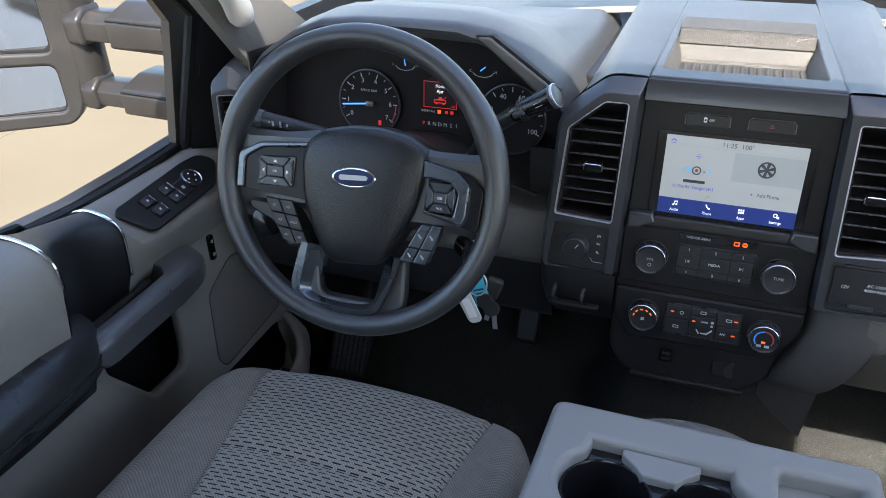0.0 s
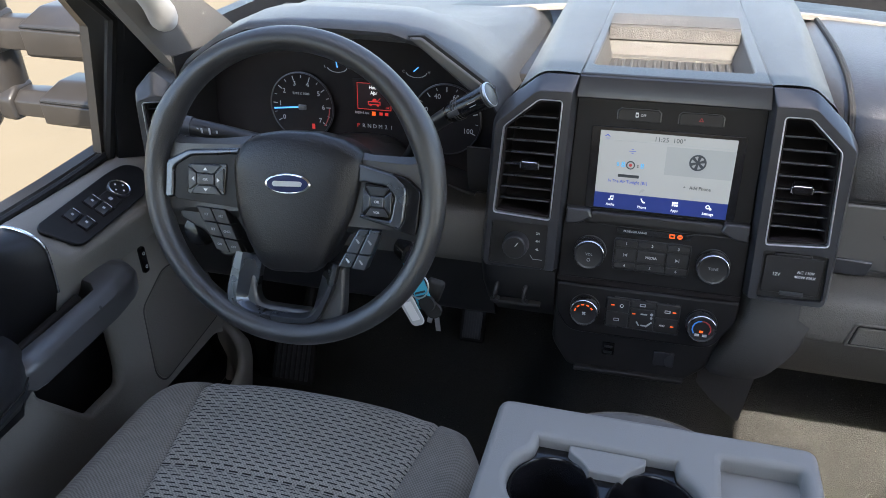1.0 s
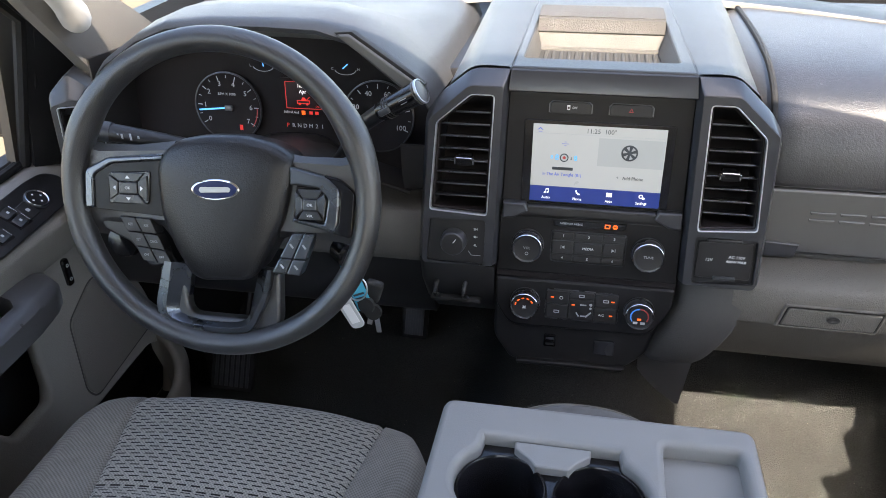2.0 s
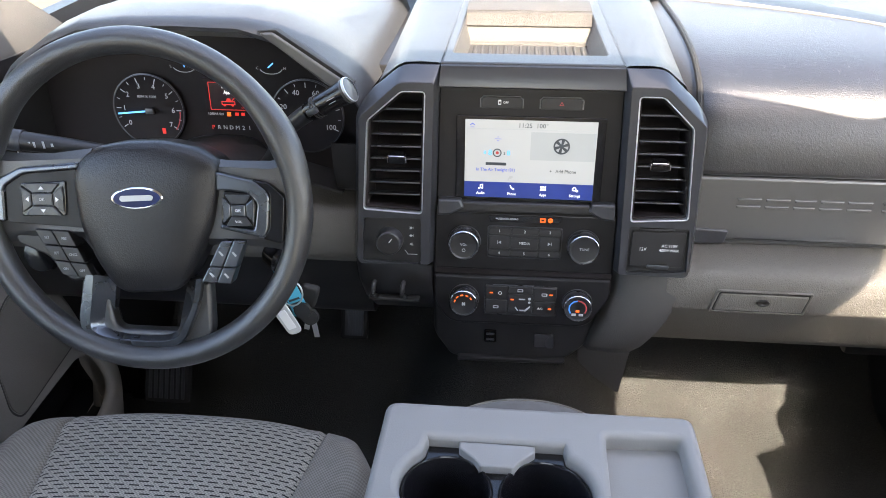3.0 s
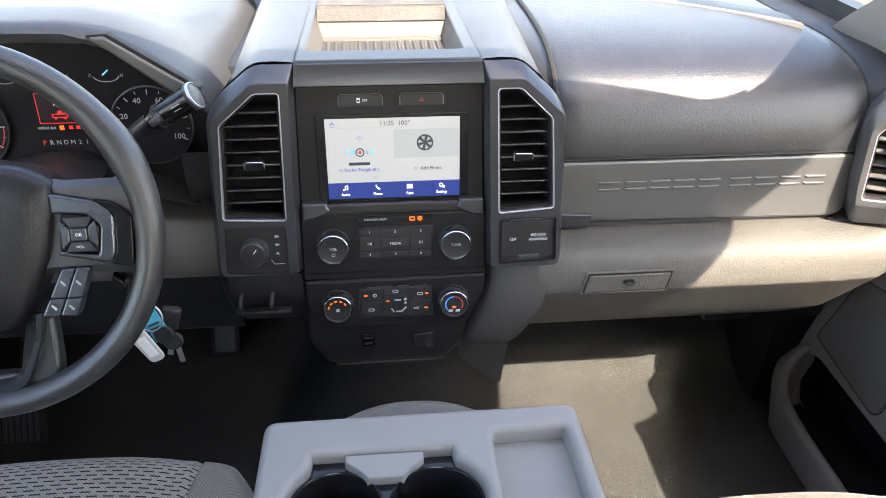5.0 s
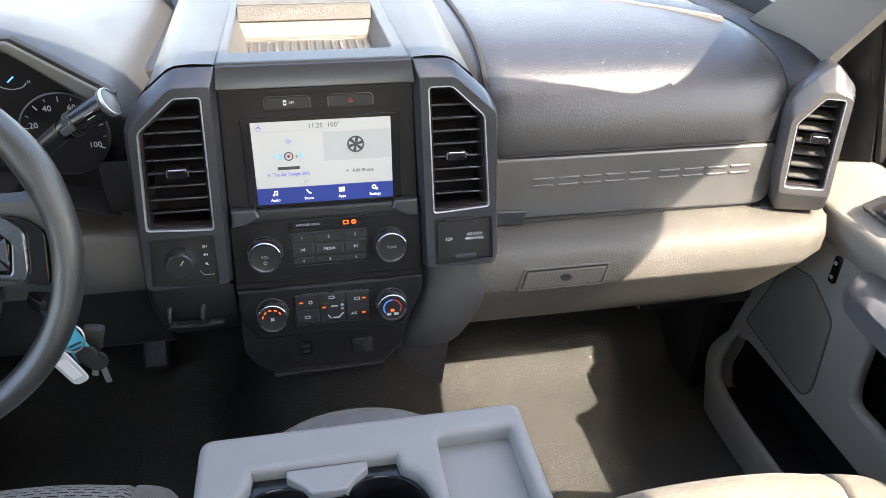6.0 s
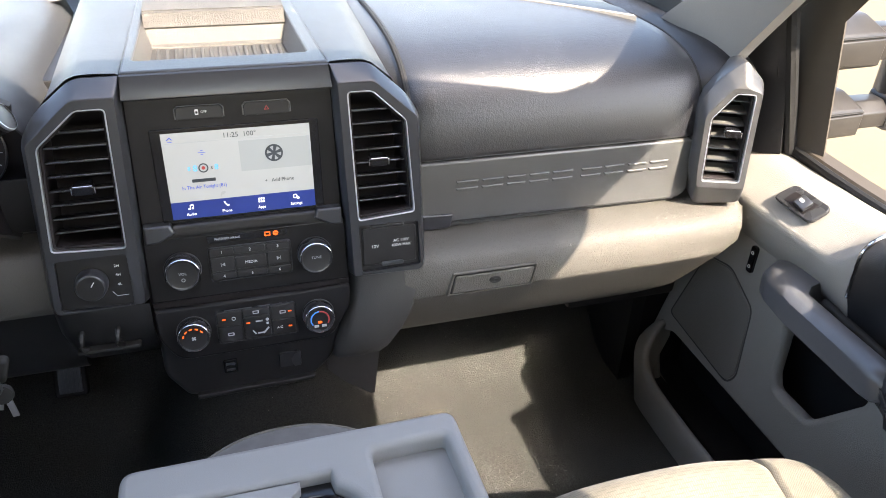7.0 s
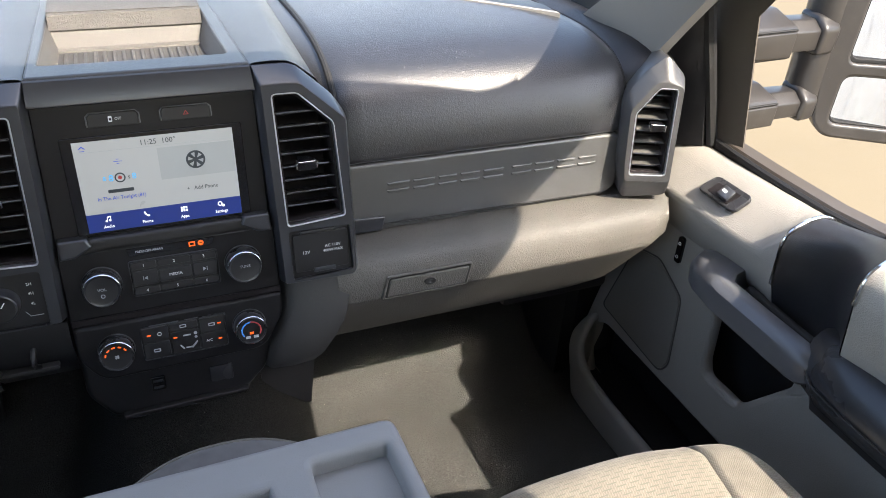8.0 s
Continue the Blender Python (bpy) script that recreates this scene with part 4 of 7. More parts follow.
part("trim_band", plate(TR, [[(0.232, 0.553), (0.664, 0.549), (0.655, 0.536), (0.232, 0.540)]], -0.03, -0.004, 0.002), "lower", dash, "dark reveal under the trim")
part("trim_tab", plate(TR, [rounded([(0.232, 0.570), (0.286, 0.568), (0.282, 0.546), (0.232, 0.546)], [0.002, 0.003, 0.005, 0.002])], -0.01, 0.0075, 0.002), "charcoal", dash, "small charcoal cover beside the trim")

# glove box section
GP = [(1.07, 0.540), (1.01, 0.5445), (0.982, 0.543), (0.966, 0.535), (0.959, 0.518), (0.957, 0.500), (0.957, 0.489), (0.9585, 0.482), (0.965, 0.473), (0.990, 0.442), (1.025, 0.398), (1.048, 0.370), (1.066, 0.350), (1.10, 0.323), (1.15, 0.318)]
gx = [0.200, 0.212, 0.225, 0.30, 0.45, 0.60, 0.66, 0.710, 0.745, 0.768]
prof = []
for i, x in enumerate(gx):
    e = max(0, i - 5)
    lift = (0, 0.0, 0.001, 0.032, 0.118)[e]
    back = (0, 0.001, 0.004, 0.014, 0.05)[e]
    prof.append((x if i else 0.195, [(y + back * (1 if z > 0.5 else 1.2), z + (lift * (0.545 - z) / 0.18 if z < 0.53 else 0)) for y, z in GP]))
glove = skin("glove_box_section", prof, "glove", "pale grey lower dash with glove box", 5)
GM = axes((0.3235, 0.9565, 0.5005), (1, 0, 0), (0, 0.06, 0.998), (0, -0.998, 0.06))
part("latch_recess", plate(GM, [rounded([(-0.069, -0.018), (0.060, -0.018), (0.068, 0.017), (-0.060, 0.017)], 0.003), rounded([(-0.0645, -0.0155), (0.0575, -0.0155), (0.0648, 0.0148), (-0.0573, 0.0148)], 0.003)], -0.006, 0.0030, 0.0012), "glove", glove, "raised rim round the latch")
part("latch_gap", plate(GM, [rounded([(-0.0665, -0.0170), (0.0590, -0.0170), (0.0668, 0.0162), (-0.0588, 0.0162)], 0.003)], -0.006, 0.0016, 0.0003), "black", glove, "dark gap round the latch paddle")
part("latch_paddle", plate(GM, [rounded([(-0.0620, -0.0135), (0.0552, -0.0135), (0.0620, 0.0122), (-0.0555, 0.0122)], 0.002)], -0.004, 0.0045, 0.0012), "glove", glove, "grey latch paddle")
part("latch_button", lathe([(0.009, 0), (0.0085, 0.0022), (0.005, 0.0026), (0.0005, 0.001)], GM @ Matrix.Translation((0.002, 0.001, 0.0042)) @ Matrix.Diagonal((1, 0.6, 1, 1)), 24), "black", glove)

# driver's knee panel: grey shelf, dark below
part("heater_case", span(0.21, 0.79, 1.13, 1.70, 0.358, 0.46, 0.01), "black", dash, "black heater case under the dash")
part("duct", span(0.56, 0.79, 1.15, 1.70, 0.262, 0.40, 0.01), "black", dash, "black air duct over the footwell")
part("dash_core", span(-0.80, 0.77, 1.18, 1.71, 0.41, 0.752, 0.004), "black", dash)
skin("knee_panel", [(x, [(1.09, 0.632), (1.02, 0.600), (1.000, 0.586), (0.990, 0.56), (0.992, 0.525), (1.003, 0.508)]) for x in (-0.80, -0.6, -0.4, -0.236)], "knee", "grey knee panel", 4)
skin("knee_lower", [(x, [(1.003, 0.509), (1.012, 0.47), (1.02, 0.42), (1.04, 0.392), (1.12, 0.385)]) for x in (-0.80, -0.6, -0.4, -0.232)], "black", "black lower knee panel", 4)

# ridges that run from the pods to the windscreen
for s, a0, a1, b0, b1 in ((-1, -0.1215, -0.172, -0.1135, -0.182), (1, 0.112, 0.160, 0.099, 0.178)):
    prof = []
    for y, k in ((1.012, 0), (1.03, 0), (1.10, 0.2), (1.20, 0.5), (1.32, 0.8), (1.46, 1.0), (1.54, 1.0)):
        xa, xb = a0 + (b0 - a0) * k, a1 + (b1 - a1) * k
        zt = 0.810 + 0.004 * k
        out = xb + s * (0.052 - 0.03 * k)
        prof.append([(xa, y, zt - 0.03), (xa, y, zt - 0.002), (xa + s * 0.003, y, zt), ((xa + xb) / 2, y, zt + 0.001), (xb - s * 0.006, y, zt), (xb + s * 0.004, y, zt - 0.004), ((xb + out) / 2 + s * 0.004, y + 0.006, (zt + 0.745) / 2 + 0.006 + 0.02 * k), (out, y + 0.012, 0.742 + 0.045 * k), (out + s * 0.004, y + 0.03, 0.70 + 0.05 * k)])
    part("spine_ridge", loft(prof), "pad_top", dash, "smooth dark ridge behind the pod", 40)
    part("pod_side", loft([[(a1 + s * d, y, 0.805 - e) for d, e in ((0.0, 0.0), (0.040, 0.040), (0.0565, 0.075), (0.058, 0.28))] for y in (1.006, 1.06, 1.16)]), "pad", dash, "dark pod flank", 40)

# tray on the spine
TZ = 0.8095
TRAY = axes((0, 0, TZ), (1, 0, 0), (0, 1, 0), (0, 0, 1))
OPEN = rounded([(-0.109, 1.047), (0.093, 1.047), (0.083, 1.345), (-0.101, 1.345)], [0.008, 0.008, 0.006, 0.006])
tray = thing("dash_tray", (0, 1.2, 0.77), "open sunlit storage tray on the dashboard with ribbed mat", "tray")
part("rim", plate(TRAY, [[(-0.1205, 1.0068), (0.111, 1.0068), (0.0985, 1.50), (-0.113, 1.50)], OPEN], -0.02, 0.003, 0.003), "pad_top", tray, "smooth slate tray rim")
for s, xa, xb in ((-1, -0.109, -0.101), (1, 0.093, 0.083)):
    part("side_wall", loft([[(xa + (xb - xa) * k, 1.047 + 0.298 * k, TZ - 0.001), (xa + (xb - xa) * k - s * 0.010, 1.050 + 0.285 * k, TZ - 0.034)] for k in (0, 0.5, 1)], solid=0.003), "beige", tray)
part("front_wall", loft([[(-0.109, 1.047, TZ), (0.093, 1.047, TZ)], [(-0.10, 1.050, TZ - 0.034), (0.083, 1.050, TZ - 0.034)]], solid=0.003), "beige", tray)
WX = (-0.103, -0.05, 0.0, 0.085)
part("back_wall", loft([[(x * (1 - 0.6 * (0.80 - z)), y, z) for x in WX] for y, z in ((1.224, TZ - 0.008), (1.222, TZ - 0.009), (1.213, TZ - 0.028), (1.205, TZ - 0.030), (1.204, TZ - 0.034))], solid=0.004), "beige", tray, "pale back wall")
part("mesh_band", loft([[(x, y, z) for x in WX] for y, z in ((1.236, TZ + 0.012), (1.228, TZ + 0.010), (1.220, TZ - 0.007), (1.222, TZ - 0.010))], solid=0.004), "mesh", tray, "textured mesh band")
part("speaker_mesh", loft([[(x, y, z) for x in WX] for y, z in ((1.234, TZ + 0.0125), (1.26, TZ + 0.014), (1.30, TZ + 0.013), (1.344, TZ + 0.004))], solid=0.004), "mesh", tray, "grey speaker mesh behind the tray")
part("mat_base", span(-0.098, 0.081, 1.050, 1.206, TZ - 0.038, TZ - 0.032, 0.001), "lower", tray, "grey ribbed rubber mat")
for k in range(15):
    x = -0.090 + 0.0113 * k
    part("rib", span(x, x + 0.0062, 1.054, 1.196, TZ - 0.033, TZ - 0.0290, 0.0015, 1), "lower", tray)

# ---- instrument cluster and its hood ----
hood = []
for x, zt, y0, zl in ((-0.760, 0.700, 1.02, 0.690), (-0.735, 0.765, 1.005, 0.752), (-0.70, 0.800, 0.998, 0.785), (-0.64, 0.838, 0.994, 0.822), (-0.59, 0.858, 0.992, 0.842), (-0.53, 0.864, 0.990, 0.850), (-0.45, 0.864, 0.990, 0.850), (-0.375, 0.862, 0.990, 0.848), (-0.335, 0.852, 0.992, 0.836), (-0.29, 0.826, 0.996, 0.808), (-0.255, 0.796, 1.000, 0.778), (-0.238, 0.775, 1.004, 0.758), (-0.228, 0.745, 1.012, 0.735)):
    hood.append([(x * 0.985 - 0.006, 1.075, zl - 0.03), (x, y0 + 0.03, zl - 0.004), (x, y0 + 0.002, zl), (x, y0, zl + 0.006), (x, y0 + 0.005, zt - 0.003), (x, y0 + 0.02, zt), (x, 1.06, zt + 0.004), (x, 1.12, zt - 0.002), (x, 1.20, min(zt, 0.83) - 0.01), (x, 1.32, min(zt, 0.805)), (x, 1.52, min(zt, 0.79))])
part("cluster_hood", loft(hood), "pad_top", dash, "smooth dark hood over the instruments", 45)
HC = axes((0, 0.9485, 0), (1, 0, 0), (0, 0.05, 0.9987), (0, -0.9987, 0.05))
part("hood_groove", plate(HC, [[(-0.350, 0.853), (-0.326, 0.8545), (-0.231, 0.790), (-0.235, 0.768), (-0.266, 0.784)]], -0.012, 0.001, 0.0005), "rubber", dash, "black groove along the hood")
# silver stands in for the sky reflected by this chamfer
part("hood_chamfer", plate(HC, [rounded([(-0.347, 0.8505), (-0.330, 0.852), (-0.240, 0.7905), (-0.243, 0.775), (-0.266, 0.787)], 0.003)], -0.012, 0.004, 0.003), "silver", dash, "chamfer of the hood, coloured paler for reflected sky")
part("hood_cheek", loft([[(x, y, z) for y, z in ((0.998, 0.70), (1.0, 0.655), (1.01, 0.63), (1.06, 0.60))] for x in (-0.27, -0.25, -0.236)], solid=0.004), "black", dash)
clu = thing("instrument_cluster", (-0.48, 1.07, 0.70), "dark instrument cluster with two dials and a red lit message display", "instrument cluster")
CL = axes((0, 0.9154, 0.011), (1, 0, 0), (0, 0.10, 0.995), (0, -0.995, 0.10))

part("back", plate(CL, [[(-0.75, 0.58), (-0.24, 0.58), (-0.235, 0.76), (-0.33, 0.85), (-0.60, 0.85), (-0.74, 0.76)]], -0.10, -0.082, 0.001), "cluster", clu)


def dial(cx, cz, r, a0, a1, n, labels, parent, name):
    face_ = part(name, lathe([(r * 1.03, 0), (r * 1.03, 0.0022), (r * 0.99, 0.0026), (r * 0.97, 0.0022), (0.001, 0.002)], CL @ Matrix.Translation((cx, cz, -0.078)), 56), "cluster", parent, "round black dial with white figures")
    m = CL @ Matrix.Translation((cx, cz, -0.0755))
    part("dial_ring", lathe([(r * 1.03, 0.0), (r * 1.03, 0.0012), (r * 1.0, 0.0016), (r * 0.985, 0.0006)], m, 56, False), "charcoal", face_)
    ticks = []
    for k in range(n + 1):
        a = a0 + (a1 - a0) * k / n
        big = k % 2 == 0
        w = 0.0012 if big else 0.0007
        ln = 0.007 if big else 0.004
        ticks.append(box((ln, w, 0.0004), m @ pose(math.cos(a) * (r * 0.93 - ln / 2), math.sin(a) * (r * 0.93 - ln / 2), 0.0006, 0, 0, math.degrees(a)), 0))
    part("ticks", join(*ticks), "dial_white", face_, smooth=0)
    for k, w in enumerate(labels):
        a = a0 + (a1 - a0) * k / (len(labels) - 1)
        if w:
            part("numeral", words(m, w, 0.0105, math.cos(a) * r * 0.70, math.sin(a) * r * 0.70, 0.0006), "dial_white", face_, smooth=0)
    return face_, m


tach, m = dial(-0.552, 0.7145, 0.052, radians(211), radians(-34), 14, ("0", "1", "2", "3", "4", "5", "6", "7"), clu, "tachometer")
a = radians(186)
part("needle", box((0.046, 0.0024, 0.001), m @ pose(math.cos(a) * 0.023, math.sin(a) * 0.023, 0.004, 0, 0, math.degrees(a)), 0.0003, 1), "needle", tach, "blue lit needle")
part("needle_hub", box((0.013, 0.008, 0.004), m @ pose(0.003, 0, 0.005), 0.0015), "silver", tach, "pale needle hub")
part("text", words(m, "RPM X 1000", 0.0055, 0, 0.020, 0.0006), "dial_white", tach, smooth=0)
part("red_arc", join(*[box((0.0048, 0.0014, 0.0004), m @ pose(0.0462 * math.cos(radians(q)), 0.0462 * math.sin(radians(q)), 0.0007, 0, 0, q + 90), 0) for q in range(-34, 0, 6)]), "red_print", tach, smooth=0)
part("belt_lamp", box((0.005, 0.008, 0.0005), m @ pose(0.018, -0.030, 0.0008), 0.0002, 1), "red", tach, smooth=0)
spd, m = dial(-0.318, 0.712, 0.052, radians(205), radians(-25), 12, ("", "20", "40", "60", "80", "100"), clu, "speedometer")
part("text", words(m, "MPH", 0.0055, 0, 0.016, 0.0006), "dial_white", spd, smooth=0)
m = CL @ Matrix.Translation((-0.432, 0.733, -0.076))
lcd = part("message_display", plate(m, [rect(-0.034, -0.024, 0.034, 0.030)], -0.004, 0.0, 0.0003), "cluster", clu)
part("red_panel", plate(m, [rect(-0.026, -0.014, 0.026, 0.024)], 0, 0.0005, 0.0001), "red_lcd", lcd, smooth=0)
part("red_frame", plate(m, [rect(-0.0271, -0.0151, 0.0271, 0.0251), rect(-0.0263, -0.0143, 0.0263, 0.0243)], 0, 0.0008, 0.0001), "red", lcd, smooth=0)
part("text", words(m, "Hood", 0.0075, 0, 0.0185, 0.0007, squeeze=0.85), "lit_white", lcd, smooth=0)
part("text", words(m, "Ajar", 0.0075, 0, 0.0105, 0.0007, squeeze=0.85), "lit_white", lcd, smooth=0)
part("car_icon", join(plate(m, [[(-0.010, -0.0075), (-0.010, -0.002), (-0.003, -0.002), (-0.0015, 0.002), (0.003, 0.002), (0.0045, -0.002), (0.010, -0.002), (0.010, -0.0075)], [(-0.0088, -0.0063), (0.0088, -0.0063), (0.0088, -0.0032), (-0.0088, -0.0032)]], 0.0005, 0.0009, 0.0001), plate(m, [[(0.0045, -0.0015), (0.0098, 0.0035), (0.0104, 0.0028), (0.0055, -0.0018)]], 0.0005, 0.0009, 0.0001), plate(m, [circle(-0.0058, -0.0078, 0.0019, 12)], 0.0005, 0.0009, 0.0001), plate(m, [circle(0.0058, -0.0078, 0.0019, 12)], 0.0005, 0.0009, 0.0001)), "red", lcd, "red truck symbol with raised bonnet", smooth=0)
part("ok_text", words(m, "OK", 0.0040, 0.0215, -0.0110, 0.0007), "red", lcd, smooth=0)
part("odometer_text", words(m, "108044.4mi", 0.0056, -0.0205, -0.021, 0.0002, squeeze=0.9), "dial_white", lcd, smooth=0)
part("fuel_lamp", plate(m, [rect(-0.004, -0.024, 0.0015, -0.018)], 0, 0.0006, 0.0001), "orange", lcd, smooth=0)
for dx in (0.008, 0.017):
    part("warning_lamp", plate(m, [rect(dx, -0.023, dx + 0.005, -0.0185)], 0, 0.0006, 0.0001), "red", lcd, smooth=0)
m = CL @ Matrix.Translation((-0.432, 0.692, -0.076))
for k, w in enumerate("PRNDM21"):
    part("gear_letter", words(m, w, 0.0085, -0.027 + 0.009 * k, 0, 0.0), "red" if w == "P" else "dial_white", clu, smooth=0)
for x, q, lo, hi in ((-0.49, 100, "L", "H"), (-0.432, 60, "E", "F"), (-0.365, 40, "C", "H")):
    m = CL @ Matrix.Translation((x, 0.783, -0.076))
    part("letter", words(m, lo, 0.0055, -0.0195, -0.004, 0.0002), "dial_white", clu, smooth=0)
    part("letter", words(m, hi, 0.0055, 0.0195, -0.004, 0.0002), "dial_white", clu, smooth=0)
    g = part("small_gauge", join(*[box((0.0030, 0.0008, 0.0004), m @ pose(0.016 * math.cos(radians(b)), 0.008 * math.sin(radians(b)) - 0.004, 0, 0, 0, b + 90), 0) for b in range(200, 345, 12)]), "dial_white", clu, "small arc gauge", smooth=0)
    part("gauge_needle", box((0.010, 0.0016, 0.0006), m @ pose(0, 0, 0.001, 0, 0, q), 0), "needle", g, smooth=0)
part("lower_lip", loft([[(x, y, z) for x, z in ((-0.74, 0.655), (-0.62, 0.662), (-0.48, 0.666), (-0.36, 0.655), (-0.26, 0.625))] for y, z0 in ((1.0, 0),)] + [[(x, 1.06, z - 0.002) for x, z in ((-0.74, 0.655), (-0.62, 0.662), (-0.48, 0.666), (-0.36, 0.655), (-0.26, 0.625))]], solid=0.004), "black", clu)
part("left_cheek", loft([[(-0.725, 1.0, 0.80), (-0.728, 1.0, 0.70), (-0.725, 1.0, 0.64)], [(-0.70, 1.10, 0.80), (-0.702, 1.10, 0.70), (-0.70, 1.10, 0.64)]], solid=0.004), "black", clu)


# ---- outer vents in the dash ends ----
def end_vent(s, ox, oy, label):
    yaw = radians(24) * s
    u = Vector((math.cos(yaw), -math.sin(yaw) if s > 0 else -math.sin(yaw), 0))
    n = Vector((-math.sin(yaw), -math.cos(yaw), 0))
    v = Vector((0, 0.10, 0.995)).normalized()
    n = u.cross(v).normalized()
    m = axes((ox, oy, 0.66), u, v, n)
    out = [(-s * 0.048, -0.050), (-s * 0.036, -0.112), (s * 0.036, -0.104), (s * 0.040, 0.085), (s * 0.010, 0.116), (-s * 0.022, 0.088), (-s * 0.048, 0.050)]
    op = [(-s * 0.031, -0.068), (s * 0.026, -0.066), (s * 0.028, 0.070), (s * 0.000, 0.070), (-s * 0.031, 0.030)]
    h = thing("vent_housing", m @ Vector((0, 0, 0)), "satin charcoal surround of the outer dashboard vent", "vent surround", "outer vent surrounds")
    inn = [(-s * 0.0385, -0.050), (-s * 0.0365, -0.0765), (s * 0.0335, -0.0745), (s * 0.0355, 0.072), (s * 0.012, 0.0785), (-s * 0.004, 0.0780), (-s * 0.0385, 0.034)]
    inn = rounded(inn, [0.006, 0.006, 0.006, 0.006, 0.004, 0.006, 0.008])
    rows = []
    for k, z in ((0.0, -0.07), (0.0, -0.003), (0.05, 0.0), (0.88, 0.0165), (0.96, 0.0178), (1.0, 0.018)):
        rows.append([m @ Vector((a[0] + (b[0] - a[0]) * k, a[1] + (b[1] - a[1]) * k, z)) for a, b in zip(rounded(out, [0.01, 0.012, 0.010, 0.008, 0.008, 0.014, 0.02]), inn)])
    part("border", loft(rows, close_u=True), "housing", h, "sloping satin border", 28)
    part("frame", plate(m, [inn, rounded(op, 0.005)], -0.07, 0.018, 0.0004, 1), "housing", h)
    air_vent(op, m, 7, (s * 0.004, 0.012), label, tilt=13, leaf="slat_sunlit")


end_vent(1, 0.705, 1.010, "sunlit outer dashboard vent with open slats and bright tab")
end_vent(-1, -0.762, 1.000, "black outer dashboard vent half hidden by the wheel")

# ---- steering wheel ----
WT, WY = 0.318, 0.054
wn_ = Vector((math.sin(WY) * math.cos(WT), -math.cos(WT) * math.cos(WY), math.sin(WT)))
wu = Vector((math.cos(WY), math.sin(WY), 0))
wv = wn_.cross(wu)
WM = axes((-0.433, 0.775, 0.716), wu, wv, wn_)
sw = thing("steering_wheel", WM.translation, "black four-spoke steering wheel with satin grey spoke trims and buttons", "steering wheel")
rim = []
for k in range(96):
    a = 2 * math.pi * k / 96
    ca, sa = math.cos(a), math.sin(a)
    deg = math.degrees(a) % 360
    bulge = 0.0025 * (math.exp(-((deg - 25) / 12) ** 2) + math.exp(-((deg - 155) / 12) ** 2))
    ra, rb = 0.0145 + bulge, 0.0165 + bulge
    row = []
    for j in range(16):
        b = 2 * math.pi * j / 16
        r = 0.1775 + ra * math.cos(b)
        row.append(WM @ Vector((r * ca, r * sa, rb * math.sin(b))))
    rim.append(row)
rim.append(rim[0])
rb_ = loft(rim, close_u=True)
bmesh.ops.remove_doubles(rb_, verts=rb_.verts, dist=1e-6)
part("rim", rb_, "wheel", sw, "worn black grained rim", 70)
# hub pad: domed shield
HUB = rounded([(-0.073, 0.030), (-0.064, 0.052), (-0.044, 0.0655), (-0.011, 0.072), (0.029, 0.073), (0.069, 0.065), (0.092, 0.050), (0.090, 0.018), (0.081, -0.022), (0.062, -0.059), (0.045, -0.088), (0.032, -0.098), (-0.022, -0.101), (-0.037, -0.093), (-0.054, -0.064), (-0.069, -0.024)], 0.010)
rows = []
for f, h in ((0.97, -0.045), (1.0, -0.010), (1.0, -0.004), (0.985, 0.004), (0.95, 0.009), (0.87, 0.0125), (0.65, 0.0155), (0.35, 0.017), (0.02, 0.0175)):
    rows.append([WM @ Vector(((x - 0.008) * f + 0.008, (y + 0.008) * f - 0.008, h)) for x, y in HUB])
part("hub_pad", loft(rows, close_u=True, caps=True), "hub", sw, "black grained airbag pad", 50)
BGM = WM @ pose(0.004, 0.0115, 0.0155, 0, 0, 3)
bd = part("badge", lathe([(0.0285, 0.0), (0.0285, 0.0025), (0.0262, 0.0034)], BGM @ Matrix.Diagonal((1, 0.42, 1, 1)), 48), "chrome", sw, "oval badge with bright edge")
part("badge_face", lathe([(0.0258, 0.003), (0.0258, 0.0038), (0.02, 0.0040)], BGM @ Matrix.Diagonal((1, 0.40, 1, 1)), 48), "badge", bd, "dark blue oval")
part("badge_mark", plate(BGM, [rounded([(-0.017, -0.0030), (0.017, -0.0030), (0.019, 0.0008), (0.016, 0.0030), (-0.017, 0.0034), (-0.019, 0.0)], 0.001)], 0.0036, 0.0046, 0.0003), "tag", bd, "plain pale bar")
part("airbag_mark", plate(WM, [rect(-0.010, -0.0475, 0.018, -0.0445, 0.001)], 0.0150, 0.0163, 0.0003), "wheel", sw)
